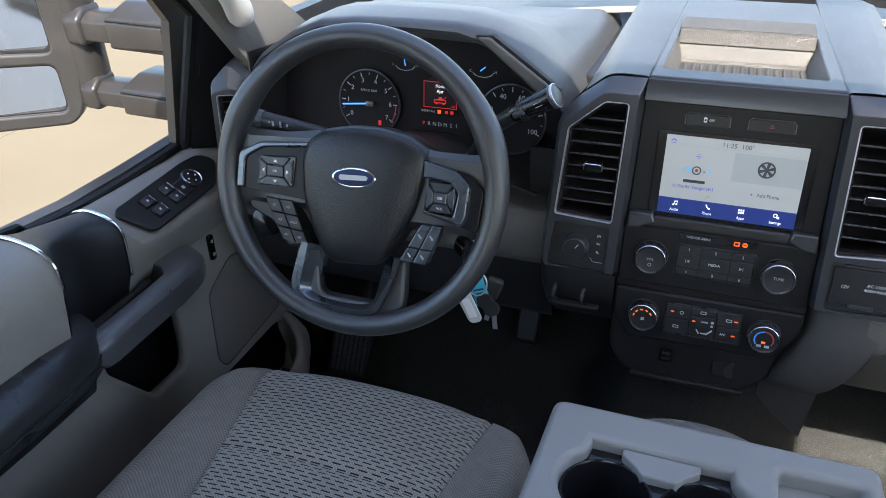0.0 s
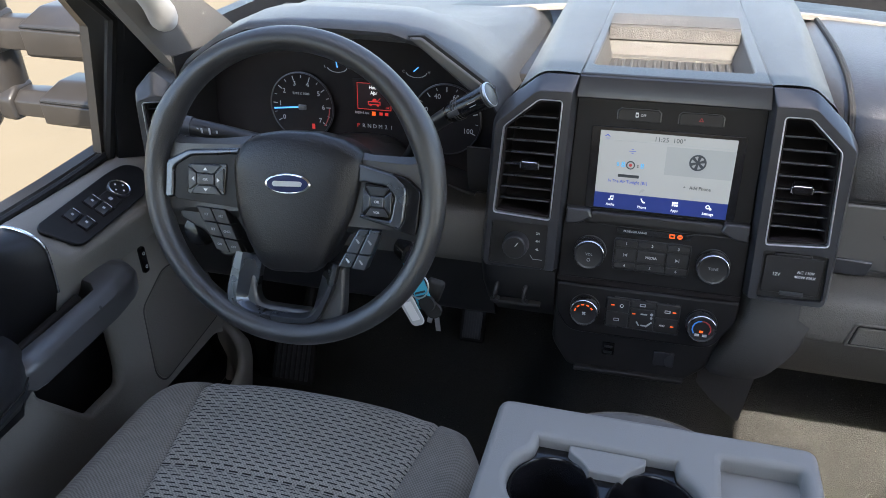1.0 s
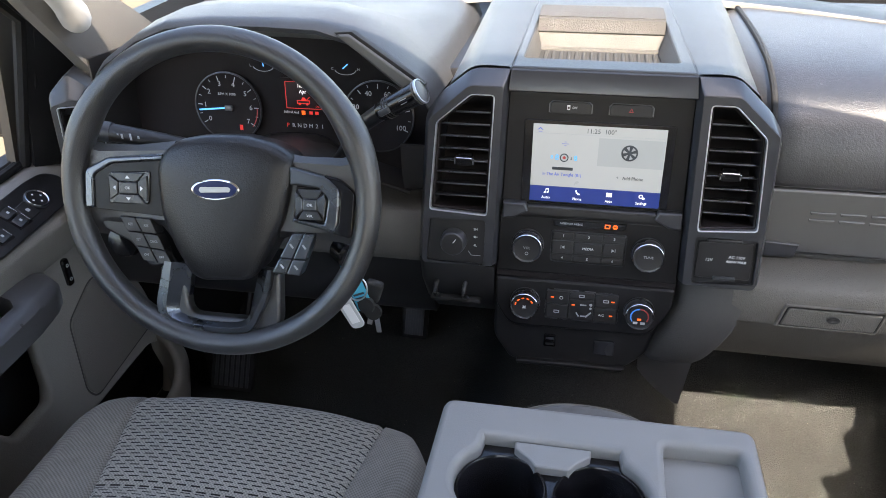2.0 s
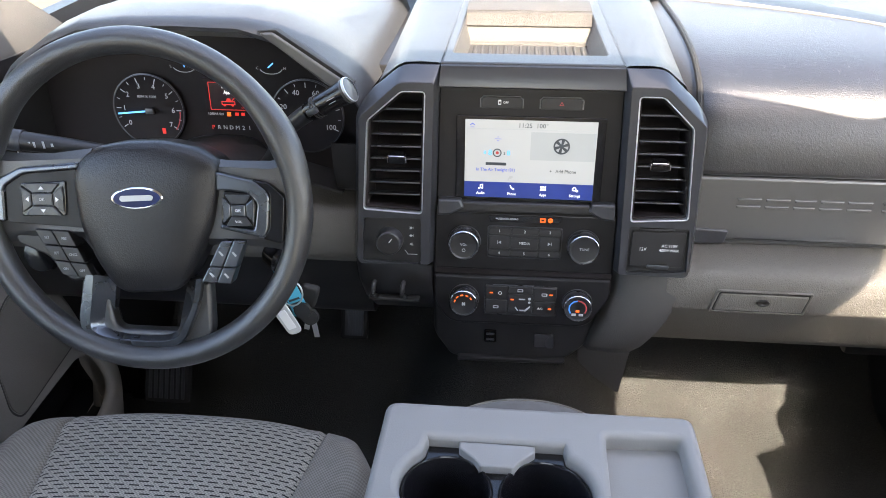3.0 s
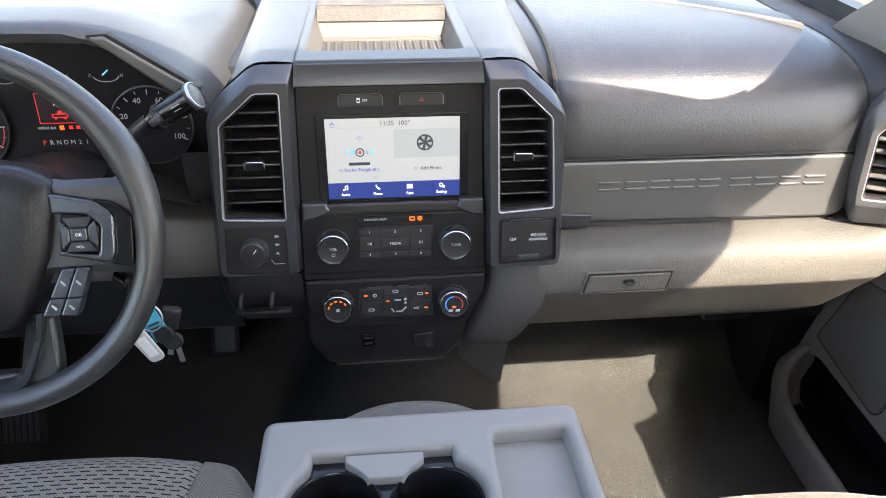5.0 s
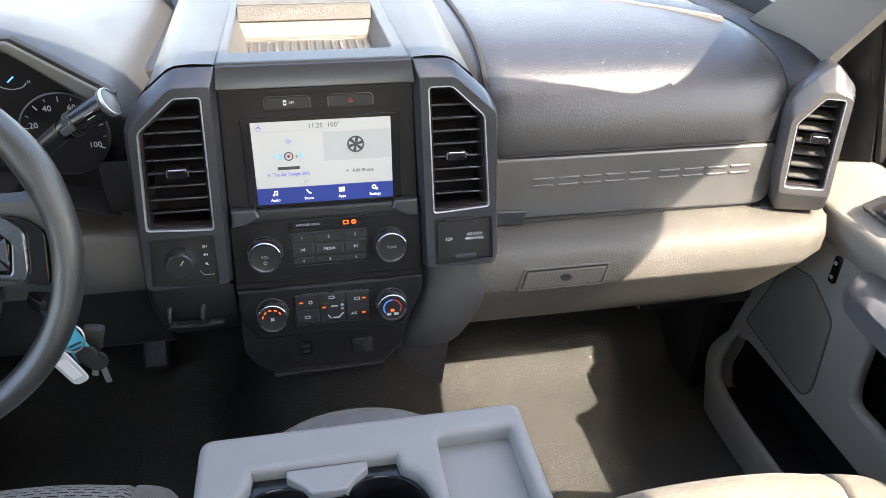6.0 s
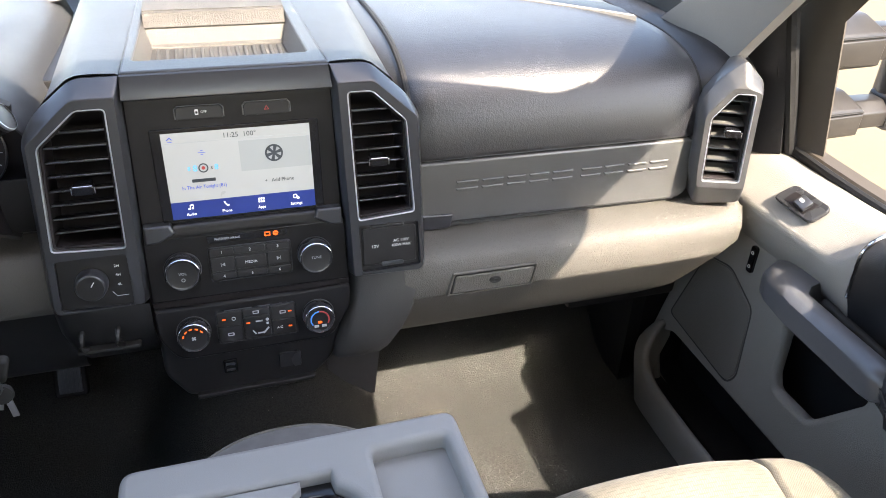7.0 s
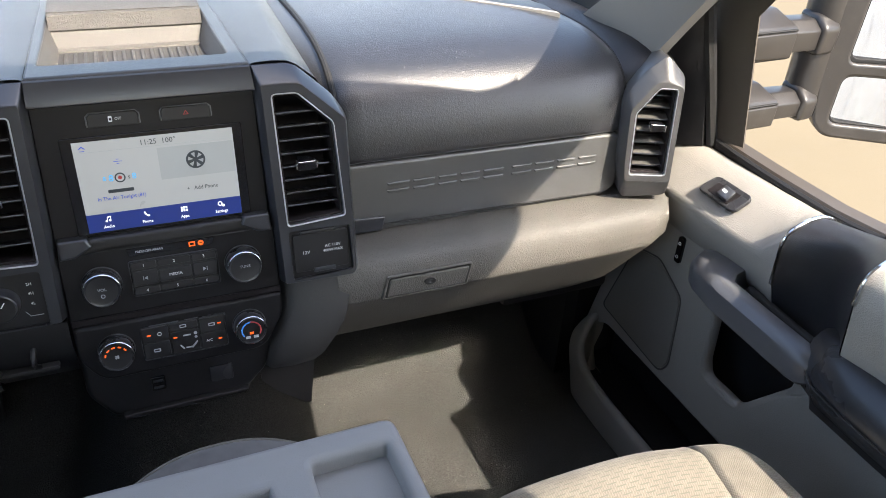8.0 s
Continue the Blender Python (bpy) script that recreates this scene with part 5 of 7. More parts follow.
# side spokes with satin trims and five-way pads
for s in (-1, 1):
    k = 0.0 if s < 0 else -0.006
    part("spoke", loft([[WM @ Vector((s * x, y + k, z)) for x, y, z in row] for row in (
        ((0.055, 0.062, -0.012), (0.055, 0.052, 0.000), (0.055, -0.030, 0.000), (0.055, -0.040, -0.010), (0.055, -0.03, -0.03), (0.055, 0.05, -0.03)),
        ((0.10, 0.056, -0.010), (0.10, 0.050, 0.001), (0.10, -0.030, 0.001), (0.10, -0.038, -0.008), (0.10, -0.03, -0.025), (0.10, 0.045, -0.025)),
        ((0.145, 0.056, -0.010), (0.145, 0.048, 0.000), (0.145, -0.030, 0.000), (0.145, -0.042, -0.008), (0.145, -0.03, -0.02), (0.145, 0.045, -0.02)),
        ((0.176, 0.066, -0.010), (0.176, 0.054, -0.002), (0.176, -0.034, -0.002), (0.176, -0.05, -0.008), (0.176, -0.03, -0.016), (0.176, 0.055, -0.016)))], close_u=True, caps=True), "wheel", sw, "black moulded side spoke", 40)
    if s < 0:
        o = rounded([(-0.062, 0.048), (-0.130, 0.042), (-0.160, 0.027), (-0.163, -0.019), (-0.151, -0.018), (-0.149, 0.021), (-0.126, 0.035), (-0.064, 0.041)], [0.001, 0.005, 0.006, 0.003, 0.003, 0.006, 0.004, 0.001])
        p_ = rounded([(-0.130, 0.025), (-0.079, 0.028), (-0.082, -0.011), (-0.132, -0.012)], 0.003)
        c = Vector((-0.106, 0.0075))
        part("spoke_face", plate(WM, [rounded([(-0.060, 0.0415), (-0.126, 0.0355), (-0.1495, 0.0215), (-0.1512, -0.0195), (-0.058, -0.0255)], [0.001, 0.004, 0.006, 0.004, 0.001])], -0.004, 0.0052, 0.0010), "face", sw, "matte black spoke face")
    else:
        o = rounded([(0.088, 0.0395), (0.131, 0.0295), (0.1465, 0.015), (0.144, -0.0235), (0.1385, -0.034), (0.0895, -0.0232), (0.091, -0.0185), (0.1275, -0.0240), (0.132, 0.0045), (0.1205, 0.0168), (0.097, 0.0190), (0.088, 0.0193)], [0.001, 0.005, 0.006, 0.004, 0.004, 0.001, 0.001, 0.003, 0.003, 0.003, 0.001, 0.001])
        p_ = rounded([(0.095, 0.0185), (0.1202, 0.0163), (0.1312, 0.0045), (0.127, -0.0232), (0.091, -0.0180)], 0.003)
        c = Vector((0.1115, -0.0025))
        part("spoke_border", plate(WM, [rounded([(0.127, 0.0312), (0.146, 0.0275), (0.1630, 0.013), (0.159, -0.040), (0.136, -0.0345), (0.144, -0.023), (0.1465, 0.015)], [0.002, 0.006, 0.006, 0.006, 0.003, 0.003, 0.004])], -0.004, 0.0070, 0.0012), "gloss", sw, "black outer edge of the spoke")
    part("spoke_trim", plate(WM, [o], -0.004, 0.0085, 0.0026, 3), "satin", sw, "satin grey spoke trim")
    pad = part("button_pad", plate(WM, [p_], -0.004, 0.0075, 0.0012), "gloss", sw, "black five-way button pad")
    W_, H_, w2, h2, g_ = (0.0235, 0.0180, 0.0115, 0.0068, 0.0006) if s < 0 else (0.0172, 0.0172, 0.0080, 0.0065, 0.0006)
    wedges = (((-W_ + 0.003, H_), (W_ - 0.003, H_), (w2, h2 + g_), (-w2, h2 + g_)), ((-w2, -h2 - g_), (w2, -h2 - g_), (W_ - 0.003, -H_), (-W_ + 0.003, -H_)), ((-W_, H_ - 0.003), (-w2 - g_, h2), (-w2 - g_, -h2), (-W_, -H_ + 0.003)), ((w2 + g_, h2), (W_, H_ - 0.003), (W_, -H_ + 0.003), (w2 + g_, -h2)), ((-w2, h2), (w2, h2), (w2, -h2), (-w2, -h2)))
    for k2, wedge in enumerate(wedges):
        px_, py_ = ((0, 0.0125), (0, -0.0125), (-0.0165, 0), (0.0165, 0), (0, 0))[k2]
        q_ = rounded([(c.x + x_, c.y + y_) for x_, y_ in wedge], 0.0012, 3)
        b = part("button", plate(WM, [q_], 0.005, 0.0098 if k2 < 4 else 0.0105, 0.0012), ("satin" if (s > 0 and k2 in (2, 3, 4)) else "button" if s > 0 else "knobskin"), pad)
        if k2 < 4 and s < 0:
            dx, dy = ((0, 1), (0, -1), (-1, 0), (1, 0))[k2]
            e = Vector((c.x + px_, c.y + py_))
            part("arrow", plate(WM, [[(e.x + dx * 0.0022, e.y + dy * 0.0022), (e.x - dx * 0.0015 - dy * 0.003, e.y - dy * 0.0015 + dx * 0.003), (e.x - dx * 0.0015 + dy * 0.003, e.y - dy * 0.0015 - dx * 0.003)]], 0.0097, 0.0102, 0.0001), "white", b, smooth=0)
        elif k2 == 4:
            part("text", words(WM, "OK", 0.0045, c.x, c.y, 0.0106), "white", b, smooth=0)
        elif k2 == 1:
            part("text", words(WM, "VOL", 0.004, c.x, c.y + py_, 0.0099), "white", b, smooth=0)
# lower buttons
Q = [(0.0895, -0.0365), (0.117, -0.0365), (0.0985, -0.087), (0.0640, -0.0850)]


def quad(u0, u1, v0, v1, g=0.0004):
    a_, b_, c_, d_ = (Vector(q) for q in Q)
    f = lambda u_, v_: (a_ * (1 - u_) + b_ * u_) * (1 - v_) + (d_ * (1 - u_) + c_ * u_) * v_
    return [tuple(f(*p)) for p in ((u0 + g * 30, v0 + g * 15), (u1 - g * 30, v0 + g * 15), (u1 - g * 30, v1 - g * 15), (u0 + g * 30, v1 - g * 15))]


for u0, u1, v0, v1 in ((0, 0.5, 0, 0.62), (0.5, 1, 0, 0.62), (0, 0.5, 0.62, 1), (0.5, 1, 0.62, 1)):
    b = part("button", plate(WM, [rounded(quad(u0, u1, v0, v1), 0.0018)], -0.012, 0.0085, 0.0015), "satin", sw, "grey lower button")
    e = sum((Vector(p) for p in quad(u0, u1, v0, v1)), Vector((0, 0))) / 4
    part("icon", plate(WM, [rounded([(e.x - 0.003, e.y + 0.0025), (e.x - 0.001, e.y + 0.003), (e.x + 0.003, e.y - 0.0015), (e.x + 0.001, e.y - 0.003)], 0.0005)], 0.0083, 0.0089, 0.0001), "print", b, smooth=0)
CR = [Vector(p) for p in ((-0.1225, -0.0268), (-0.0835, -0.0285), (-0.0585, -0.0850), (-0.0955, -0.0800))]
for k, w in enumerate(("SET", "RES", "SET", "CNCL", "ON", "OFF")):
    u0, v0 = (k % 2) * 0.5, (k // 2) / 3
    cell = [(CR[0] * (1 - u_) + CR[1] * u_) * (1 - v_) + (CR[3] * (1 - u_) + CR[2] * u_) * v_ for u_, v_ in ((u0 + 0.012, v0 + 0.01), (u0 + 0.488, v0 + 0.01), (u0 + 0.488, v0 + 0.323), (u0 + 0.012, v0 + 0.323))]
    b = part("button", plate(WM, [rounded([tuple(p) for p in cell], 0.0016)], -0.012, 0.0052, 0.0010), "black", sw, "black cruise control button")
    c = sum(cell, Vector((0, 0))) / 4
    part("text", words(WM, w, 0.0042, c.x, c.y, 0.0053, squeeze=0.9), "print", b, smooth=0)
part("button_cluster_base", plate(WM, [rounded([(-0.150, -0.024), (-0.10, -0.022), (-0.055, -0.085), (-0.092, -0.090), (-0.115, -0.060), (-0.150, -0.045)], 0.006)], -0.03, -0.004, 0.003), "black", sw, "black cluster base")
# lower U spoke
o = rounded([(-0.080, -0.088), (-0.052, -0.084), (-0.045, -0.146), (0.036, -0.148), (0.046, -0.084), (0.070, -0.088), (0.070, -0.155), (0.046, -0.181), (-0.050, -0.181), (-0.088, -0.155)], [0.004, 0.004, 0.012, 0.012, 0.004, 0.004, 0.016, 0.02, 0.02, 0.016])
part("lower_spoke", plate(WM, [o], -0.024, -0.004, 0.005, 3), "wheel", sw, "black lower spoke")
UO = [(-0.069, -0.079), (-0.078, -0.1125), (-0.0815, -0.137), (-0.072, -0.154), (-0.038, -0.162), (0.004, -0.164), (0.0344, -0.159), (0.049, -0.135), (0.059, -0.1095), (0.0645, -0.082)]
UM = [(-0.0585, -0.079), (-0.0645, -0.1125), (-0.068, -0.135), (-0.0615, -0.1476), (-0.037, -0.154), (0.005, -0.156), (0.030, -0.151), (0.042, -0.1315), (0.052, -0.1095), (0.0575, -0.082)]
UI = [(-0.041, -0.085), (-0.047, -0.122), (-0.051, -0.143), (-0.044, -0.146), (-0.026, -0.150), (-0.005, -0.151), (0.017, -0.1495), (0.027, -0.1465), (0.0335, -0.122), (0.043, -0.085)]
part("lower_trim", loft([[WM @ Vector((q.x, q.y, z)) for q in curve_pts([Vector((*p, 0)) for p in line], 5)] for line, z in ((UO, -0.010), (UO, 0.0045), ([(x * 0.985, y * 0.993) for x, y in UO], 0.0062), ([(x * 1.012, y * 1.005) for x, y in UM], 0.0068), (UM, 0.0058), (UI, -0.010), (UI, -0.022))]), "satin", sw, "satin grey U-shaped spoke trim", 32)

# ---- steering column, levers, keys ----
col = thing("steering_column", (-0.43, 0.92, 0.66), "black steering column shroud with round ignition lock", "steering column")
rows = []
for d, w, h in ((0.03, 0.050, 0.045), (0.06, 0.062, 0.055), (0.16, 0.068, 0.062), (0.30, 0.075, 0.07)):
    c = WM @ Vector((0, -0.015, -d))
    rows.append([c + wu * w * (abs(math.cos(b)) ** 0.6) * (1 if math.cos(b) > 0 else -1) + wv * h * (abs(math.sin(b)) ** 0.6) * (1 if math.sin(b) > 0 else -1) for b in [2 * math.pi * j / 28 for j in range(28)]])
part("shroud", loft(rows, close_u=True, caps=True), "black", col, "", 60)
part("column_top", loft([[WM @ Vector((x, 0.030 + 0.024 * (1 - (x / 0.085) ** 2), z)) for x in (-0.085, -0.06, -0.03, 0, 0.03, 0.06, 0.085)] for z in (-0.05, -0.10, -0.20, -0.26)], solid=0.01), "black", col, "curved cover over the column")
part("knob_stub", lathe([(0.020, 0), (0.022, 0.006), (0.020, 0.014), (0.010, 0.016)], WM @ pose(-0.150, -0.070, -0.060), 24), "gloss", col, "black headlamp knob")
part("lock_barrel", lathe([(0.019, 0), (0.019, 0.022), (0.016, 0.026)], look((-0.318, 0.855, 0.612), (-0.40, 0.93, 0.62)), 28), "gloss", col, "ignition lock")


def lever(name, pts, radii, label):
    t = thing(name, pts[0], label, "lever")
    part("arm", tube(curve_pts(pts, 6), [radii[0] + (radii[1] - radii[0]) * k / ((len(pts) - 1) * 6) for k in range((len(pts) - 1) * 6 + 1)], 16), "black", t)
    return t


sh = lever("gear_lever", [(-0.385, 0.965, 0.655), (-0.345, 0.955, 0.690), (-0.312, 0.938, 0.741), (-0.272, 0.923, 0.775)], (0.009, 0.011), "black column gear lever with satin end cap")
d = Vector((0.055, -0.006, 0.032)).normalized()
q = d.to_track_quat("Z", "Y").to_matrix().to_4x4()
grip = part("grip", lathe([(0.0105, 0), (0.0125, 0.006), (0.0135, 0.018), (0.0142, 0.045), (0.0148, 0.056), (0.0152, 0.060)], Matrix.Translation((-0.276, 0.922, 0.773)) @ q, 28), "gloss", sh, "ribbed black grip")
for k in range(3):
    part("grip_ring", lathe([(0.0134, 0), (0.0142, 0.001), (0.0134, 0.002)], Matrix.Translation(Vector((-0.276, 0.922, 0.773)) + d * (0.012 + 0.004 * k)) @ q, 24), "rubber", grip)
part("end_cap", lathe([(0.0152, 0), (0.0154, 0.0045), (0.0149, 0.0058), (0.0140, 0.0062), (0.0005, 0.0064)], Matrix.Translation(Vector((-0.276, 0.922, 0.773)) + d * 0.059) @ q, 32), "housing", sh, "satin end cap")
part("cap_ring", lathe([(0.0153, 0.0030), (0.0159, 0.0042), (0.0156, 0.0062), (0.0146, 0.0066)], Matrix.Translation(Vector((-0.276, 0.922, 0.773)) + d * 0.0595) @ q, 32, False), "bright", sh, "bright ring round the cap")
part("rocker", box((0.010, 0.008, 0.016), Matrix.Translation(Vector((-0.276, 0.922, 0.773)) + d * 0.010 + Vector((0.002, -0.0125, 0.002))) @ q, 0.002), "button", sh, "grey rocker button")
for k in (0, 1):
    part("bar_mark", box((0.0005, 0.011 - 0.002 * k, 0.0022), Matrix.Translation(Vector((-0.276, 0.922, 0.773)) + d * 0.045 + Vector((-0.004 + 0.002 * k, -0.0145, 0.002 - 0.0042 * k))) @ q @ pose(0, 0, 0, 90, 0, 90), 0), "print", sh, smooth=0)
tl = lever("turn_signal_lever", [(-0.50, 0.90, 0.715), (-0.55, 0.89, 0.728), (-0.60, 0.885, 0.737), (-0.645, 0.88, 0.744)], (0.010, 0.0125), "black turn signal lever with white markings")
for x, h in ((-0.585, 0.004), (-0.596, 0.009), (-0.608, 0.007), (-0.614, 0.007), (-0.622, 0.008)):
    part("mark", box((0.0026, 0.0006, h), pose(x, 0.8725, 0.741), 0), "print", tl, smooth=0)
part("twist_ring", tube([(-0.628, 0.8825, 0.7413), (-0.648, 0.8795, 0.7448)], 0.0136, 16), "button", tl)

keys = thing("key_bunch", (-0.30, 0.83, 0.55), "hanging keys with white plastic tag and blue paper tag", "keys")
part("ring", tube([Vector((-0.296, 0.833, 0.565)) + Vector((0.014 * math.cos(2 * math.pi * k / 24), 0.004 * math.sin(2 * math.pi * k / 24), 0.016 * math.sin(2 * math.pi * k / 24))) for k in range(24)], 0.0011, 8, True, up=(0, 1, 0)), "steel", keys, "wire key ring")
part("wire_loop", tube([Vector((-0.296, 0.829, 0.590)) + Vector((0.010 * math.cos(2 * math.pi * k / 20), 0.003 * math.cos(2 * math.pi * k / 20), 0.012 * math.sin(2 * math.pi * k / 20))) for k in range(20)], 0.0013, 8, True, up=(0, 1, 0)), "steel", keys)
part("key_blade", box((0.006, 0.003, 0.05), pose(-0.292, 0.842, 0.612, 0, 12, 0), 0.001), "steel", keys)
KM = axes((-0.304, 0.822, 0.535), Vector((0.90, 0.0, 0.42)), Vector((-0.42, 0.0, 0.90)), Vector((0, -1, 0)))
tg = part("white_tag", plate(KM, [rounded([(-0.010, -0.027), (0.010, -0.027), (0.011, 0.018), (0.005, 0.026), (-0.005, 0.026), (-0.011, 0.018)], [0.008, 0.008, 0.003, 0.003, 0.003, 0.003])], -0.0015, 0.0015, 0.001), "tag", keys, "white plastic key tag")
part("tag_window", plate(KM, [rect(-0.006, -0.018, 0.006, 0.012, 0.001)], 0.001, 0.0022, 0.0004), "white", tg)
BM_ = axes((-0.298, 0.836, 0.575), Vector((0.93, 0.1, 0.35)).normalized(), Vector((-0.36, 0.0, 0.93)).normalized(), Vector((0.1, -0.99, 0.04)).normalized())
part("blue_tag", plate(BM_, [rounded([(-0.016, -0.045), (0.006, -0.045), (0.010, 0.045), (-0.008, 0.045)], 0.002)], -0.0006, 0.0004, 0.0002), "blue_tag", keys, "blue printed paper tag")
for k in range(4):
    part("print_bar", plate(BM_, [rect(-0.012, -0.040 + 0.006 * k, 0.003, -0.037 + 0.006 * k)], 0.0004, 0.0008, 0.0001), "ink", keys, smooth=0)
for x, y, z, rz, ln in ((-0.285, 0.838, 0.538, -25, 0.03), (-0.278, 0.842, 0.525, 10, 0.034)):
    k_ = part("key", lathe([(0.011, 0), (0.012, 0.002), (0.011, 0.006)], Matrix.Translation((x, y, z)) @ pose(0, 0, 0, 80, rz, 0), 20), "rubber", keys, "black-headed key")
    part("key_shaft", box((0.007, 0.002, ln), pose(x + 0.004, y, z - 0.018, 0, rz * -0.5, 0), 0.0006, 1), "steel", k_)
part("fob", box((0.024, 0.012, 0.034), pose(-0.279, 0.848, 0.553, 5, 18, 10), 0.005, 3), "rubber", keys, "black remote fob")

# ---- pedals ----
for nm, x0, x1, y, z0, z1, lb in (("brake_pedal", -0.742, -0.650, 1.171, 0.06, 0.15, "wide black ribbed brake pedal"), ("accelerator_pedal", -0.376, -0.318, 1.356, 0.10, 0.20, "narrow black accelerator pedal")):
    t = thing(nm, ((x0 + x1) / 2, y, z0), lb, "pedal")
    m = axes(((x0 + x1) / 2, y, (z0 + z1) / 2), (1, 0, 0), (0, 0.5, 0.866), (0, -0.866, 0.5))
    w, h = (x1 - x0) / 2, (z1 - z0) / 2 / 0.866
    part("pad", plate(m, [rect(-w, -h, w, h, 0.008)], -0.01, 0.006, 0.003), "rubber", t)
    for k in range(7):
        x = -w + 0.012 + (2 * w - 0.024) * k / 6
        part("rib", plate(m, [rect(x - 0.003, -h + 0.008, x + 0.003, h - 0.008, 0.001)], 0.005, 0.0085, 0.001), "button", t)
    part("arm", tube([m @ Vector((0, 0, -0.01)), m @ Vector((0, 0.10, -0.05)), m @ Vector((0, 0.22, -0.06))], 0.008, 8), "black", t)

# ---- seats ----
def cushion(cx, half, front, back, top, label, name, mts, seam_in, cross, pale=False):
    """A seat cushion: a domed top that rolls over a rounded front edge, in sewn panels."""
    t = thing(name, (cx, (front + back) / 2, top - 0.2), label, "seat", "front seats")

    def surf(u, v):
        # u: -1..1 across, v: 0 (back) .. 1 (foot of the front face)
        au = abs(u)
        fr = front - 0.075 * au ** 3.2 - 0.04 * max(0, au - 0.8) / 0.2
        run = fr - back
        if v < 0.72:
            y = back + (run - 0.055) * v / 0.72
            z = top
        else:
            a = (v - 0.72) / 0.28
            if a < 0.5:
                b = a / 0.5 * math.pi / 2
                y = fr - 0.055 + 0.055 * math.sin(b)
                z = top - 0.055 * (1 - math.cos(b))
            else:
                y = fr - 0.012 * (a - 0.5) / 0.5
                z = top - 0.055 - 0.17 * (a - 0.5) / 0.5
        z += 0.012 * max(0, min(1, (au - 0.55) / 0.2)) * (1 if v < 0.8 else max(0, 1 - (v - 0.8) / 0.1))
        roll = max(0, (au - 0.80) / 0.20)
        z -= 0.075 * roll ** 2.4 + 0.10 * max(0, au - 0.985) / 0.015
        z += 0.006 * math.cos(u * 2.2)
        x = cx + half * u * (1 - 0.05 * max(0, v - 0.6))
        return Vector((x, y, z))

    def panel(nm, u0, u1, v0, v1, mt, lb, nu, nv):
        bm = bmesh.new()
        uvl = bm.loops.layers.uv.new("UVMap")
        g, uv = [], {}
        dist = 0
        prev = None
        for j in range(nv + 1):
            v = v0 + (v1 - v0) * j / nv
            row = []
            draw = 1 - 0.24 * max(0.0, min(1.0, (0.74 - v) / 0.28))
            ua, ub = (q if abs(q) > 0.99 else q * draw for q in (u0, u1))
            for i in range(nu + 1):
                u = ua + (ub - ua) * i / nu
                p = surf(u, v)
                e = min(min(i, nu - i) / nu * (ub - ua) * half, min(j, nv - j) / nv * (v1 - v0) * 0.75)
                dip = 0.006 * math.exp(-(e / 0.006) ** 2)
                if (i in (0, nu) and 0.999 > abs(u)) or (j in (0, nv) and 0.001 < v < 0.999):
                    p.z -= dip * 1.0
                q = bm.verts.new(p)
                row.append(q)
                uv[q] = (p.x, 0)
            mid = row[nu // 2].co
            if prev is not None:
                dist += (mid - prev).length
            prev = mid.copy()
            for q in row:
                uv[q] = (q.co.x, dist)
            g.append(row)
        for a, b in zip(g, g[1:]):
            for i in range(nu):
                f = bm.faces.new((a[i], a[i + 1], b[i + 1], b[i]))
                for lp in f.loops:
                    lp[uvl].uv = uv[lp.vert]
        return part(nm, bm, mt, t, lb, 60)

    panel("front_insert", -seam_in, seam_in, cross, 1.0, mts[0], "patterned woven seat insert", 40, 44)
    panel("rear_insert", -seam_in, seam_in, 0.0, cross, mts[0], "patterned woven seat insert", 40, 30)
    panel("bolster", -1.0, -seam_in, 0.0, 1.0, mts[1], "plain woven side bolster", 26, 60)
    panel("bolster", seam_in, 1.0, 0.0, 1.0, mts[1], "plain woven side bolster", 26, 60)
    # reclined backrest with rolled edges
    rows = []
    for k in range(13):
        q = k / 12
        y, z = back + 0.06 - 0.30 * q, top - 0.06 + 0.72 * q
        w = half * (0.94 - 0.16 * q ** 3)
        th = 0.075 * math.sqrt(max(0.02, 1 - q ** 8))
        rows.append([Vector((cx + w * math.copysign(abs(math.cos(a)) ** 0.45, math.cos(a)), y - 0.07 + th * math.copysign(abs(math.sin(a)) ** 0.6, math.sin(a)), z)) for a in [2 * math.pi * j / 32 for j in range(32)]])
    part("backrest", loft(rows, close_u=True, caps=True), mts[1], t, "plain woven backrest", 60)
    part("base", span(cx - half * 0.9, cx + half * 0.9, back, front - 0.12, FLOOR + 0.03, top - 0.10, 0.02), "black", t, "black seat base")
    for s in (-1, 1):
        part("rail", span(cx + s * half * 0.7 - 0.02, cx + s * half * 0.7 + 0.02, back + 0.03, front - 0.10, FLOOR, FLOOR + 0.04, 0.004), "black", t)
    return t


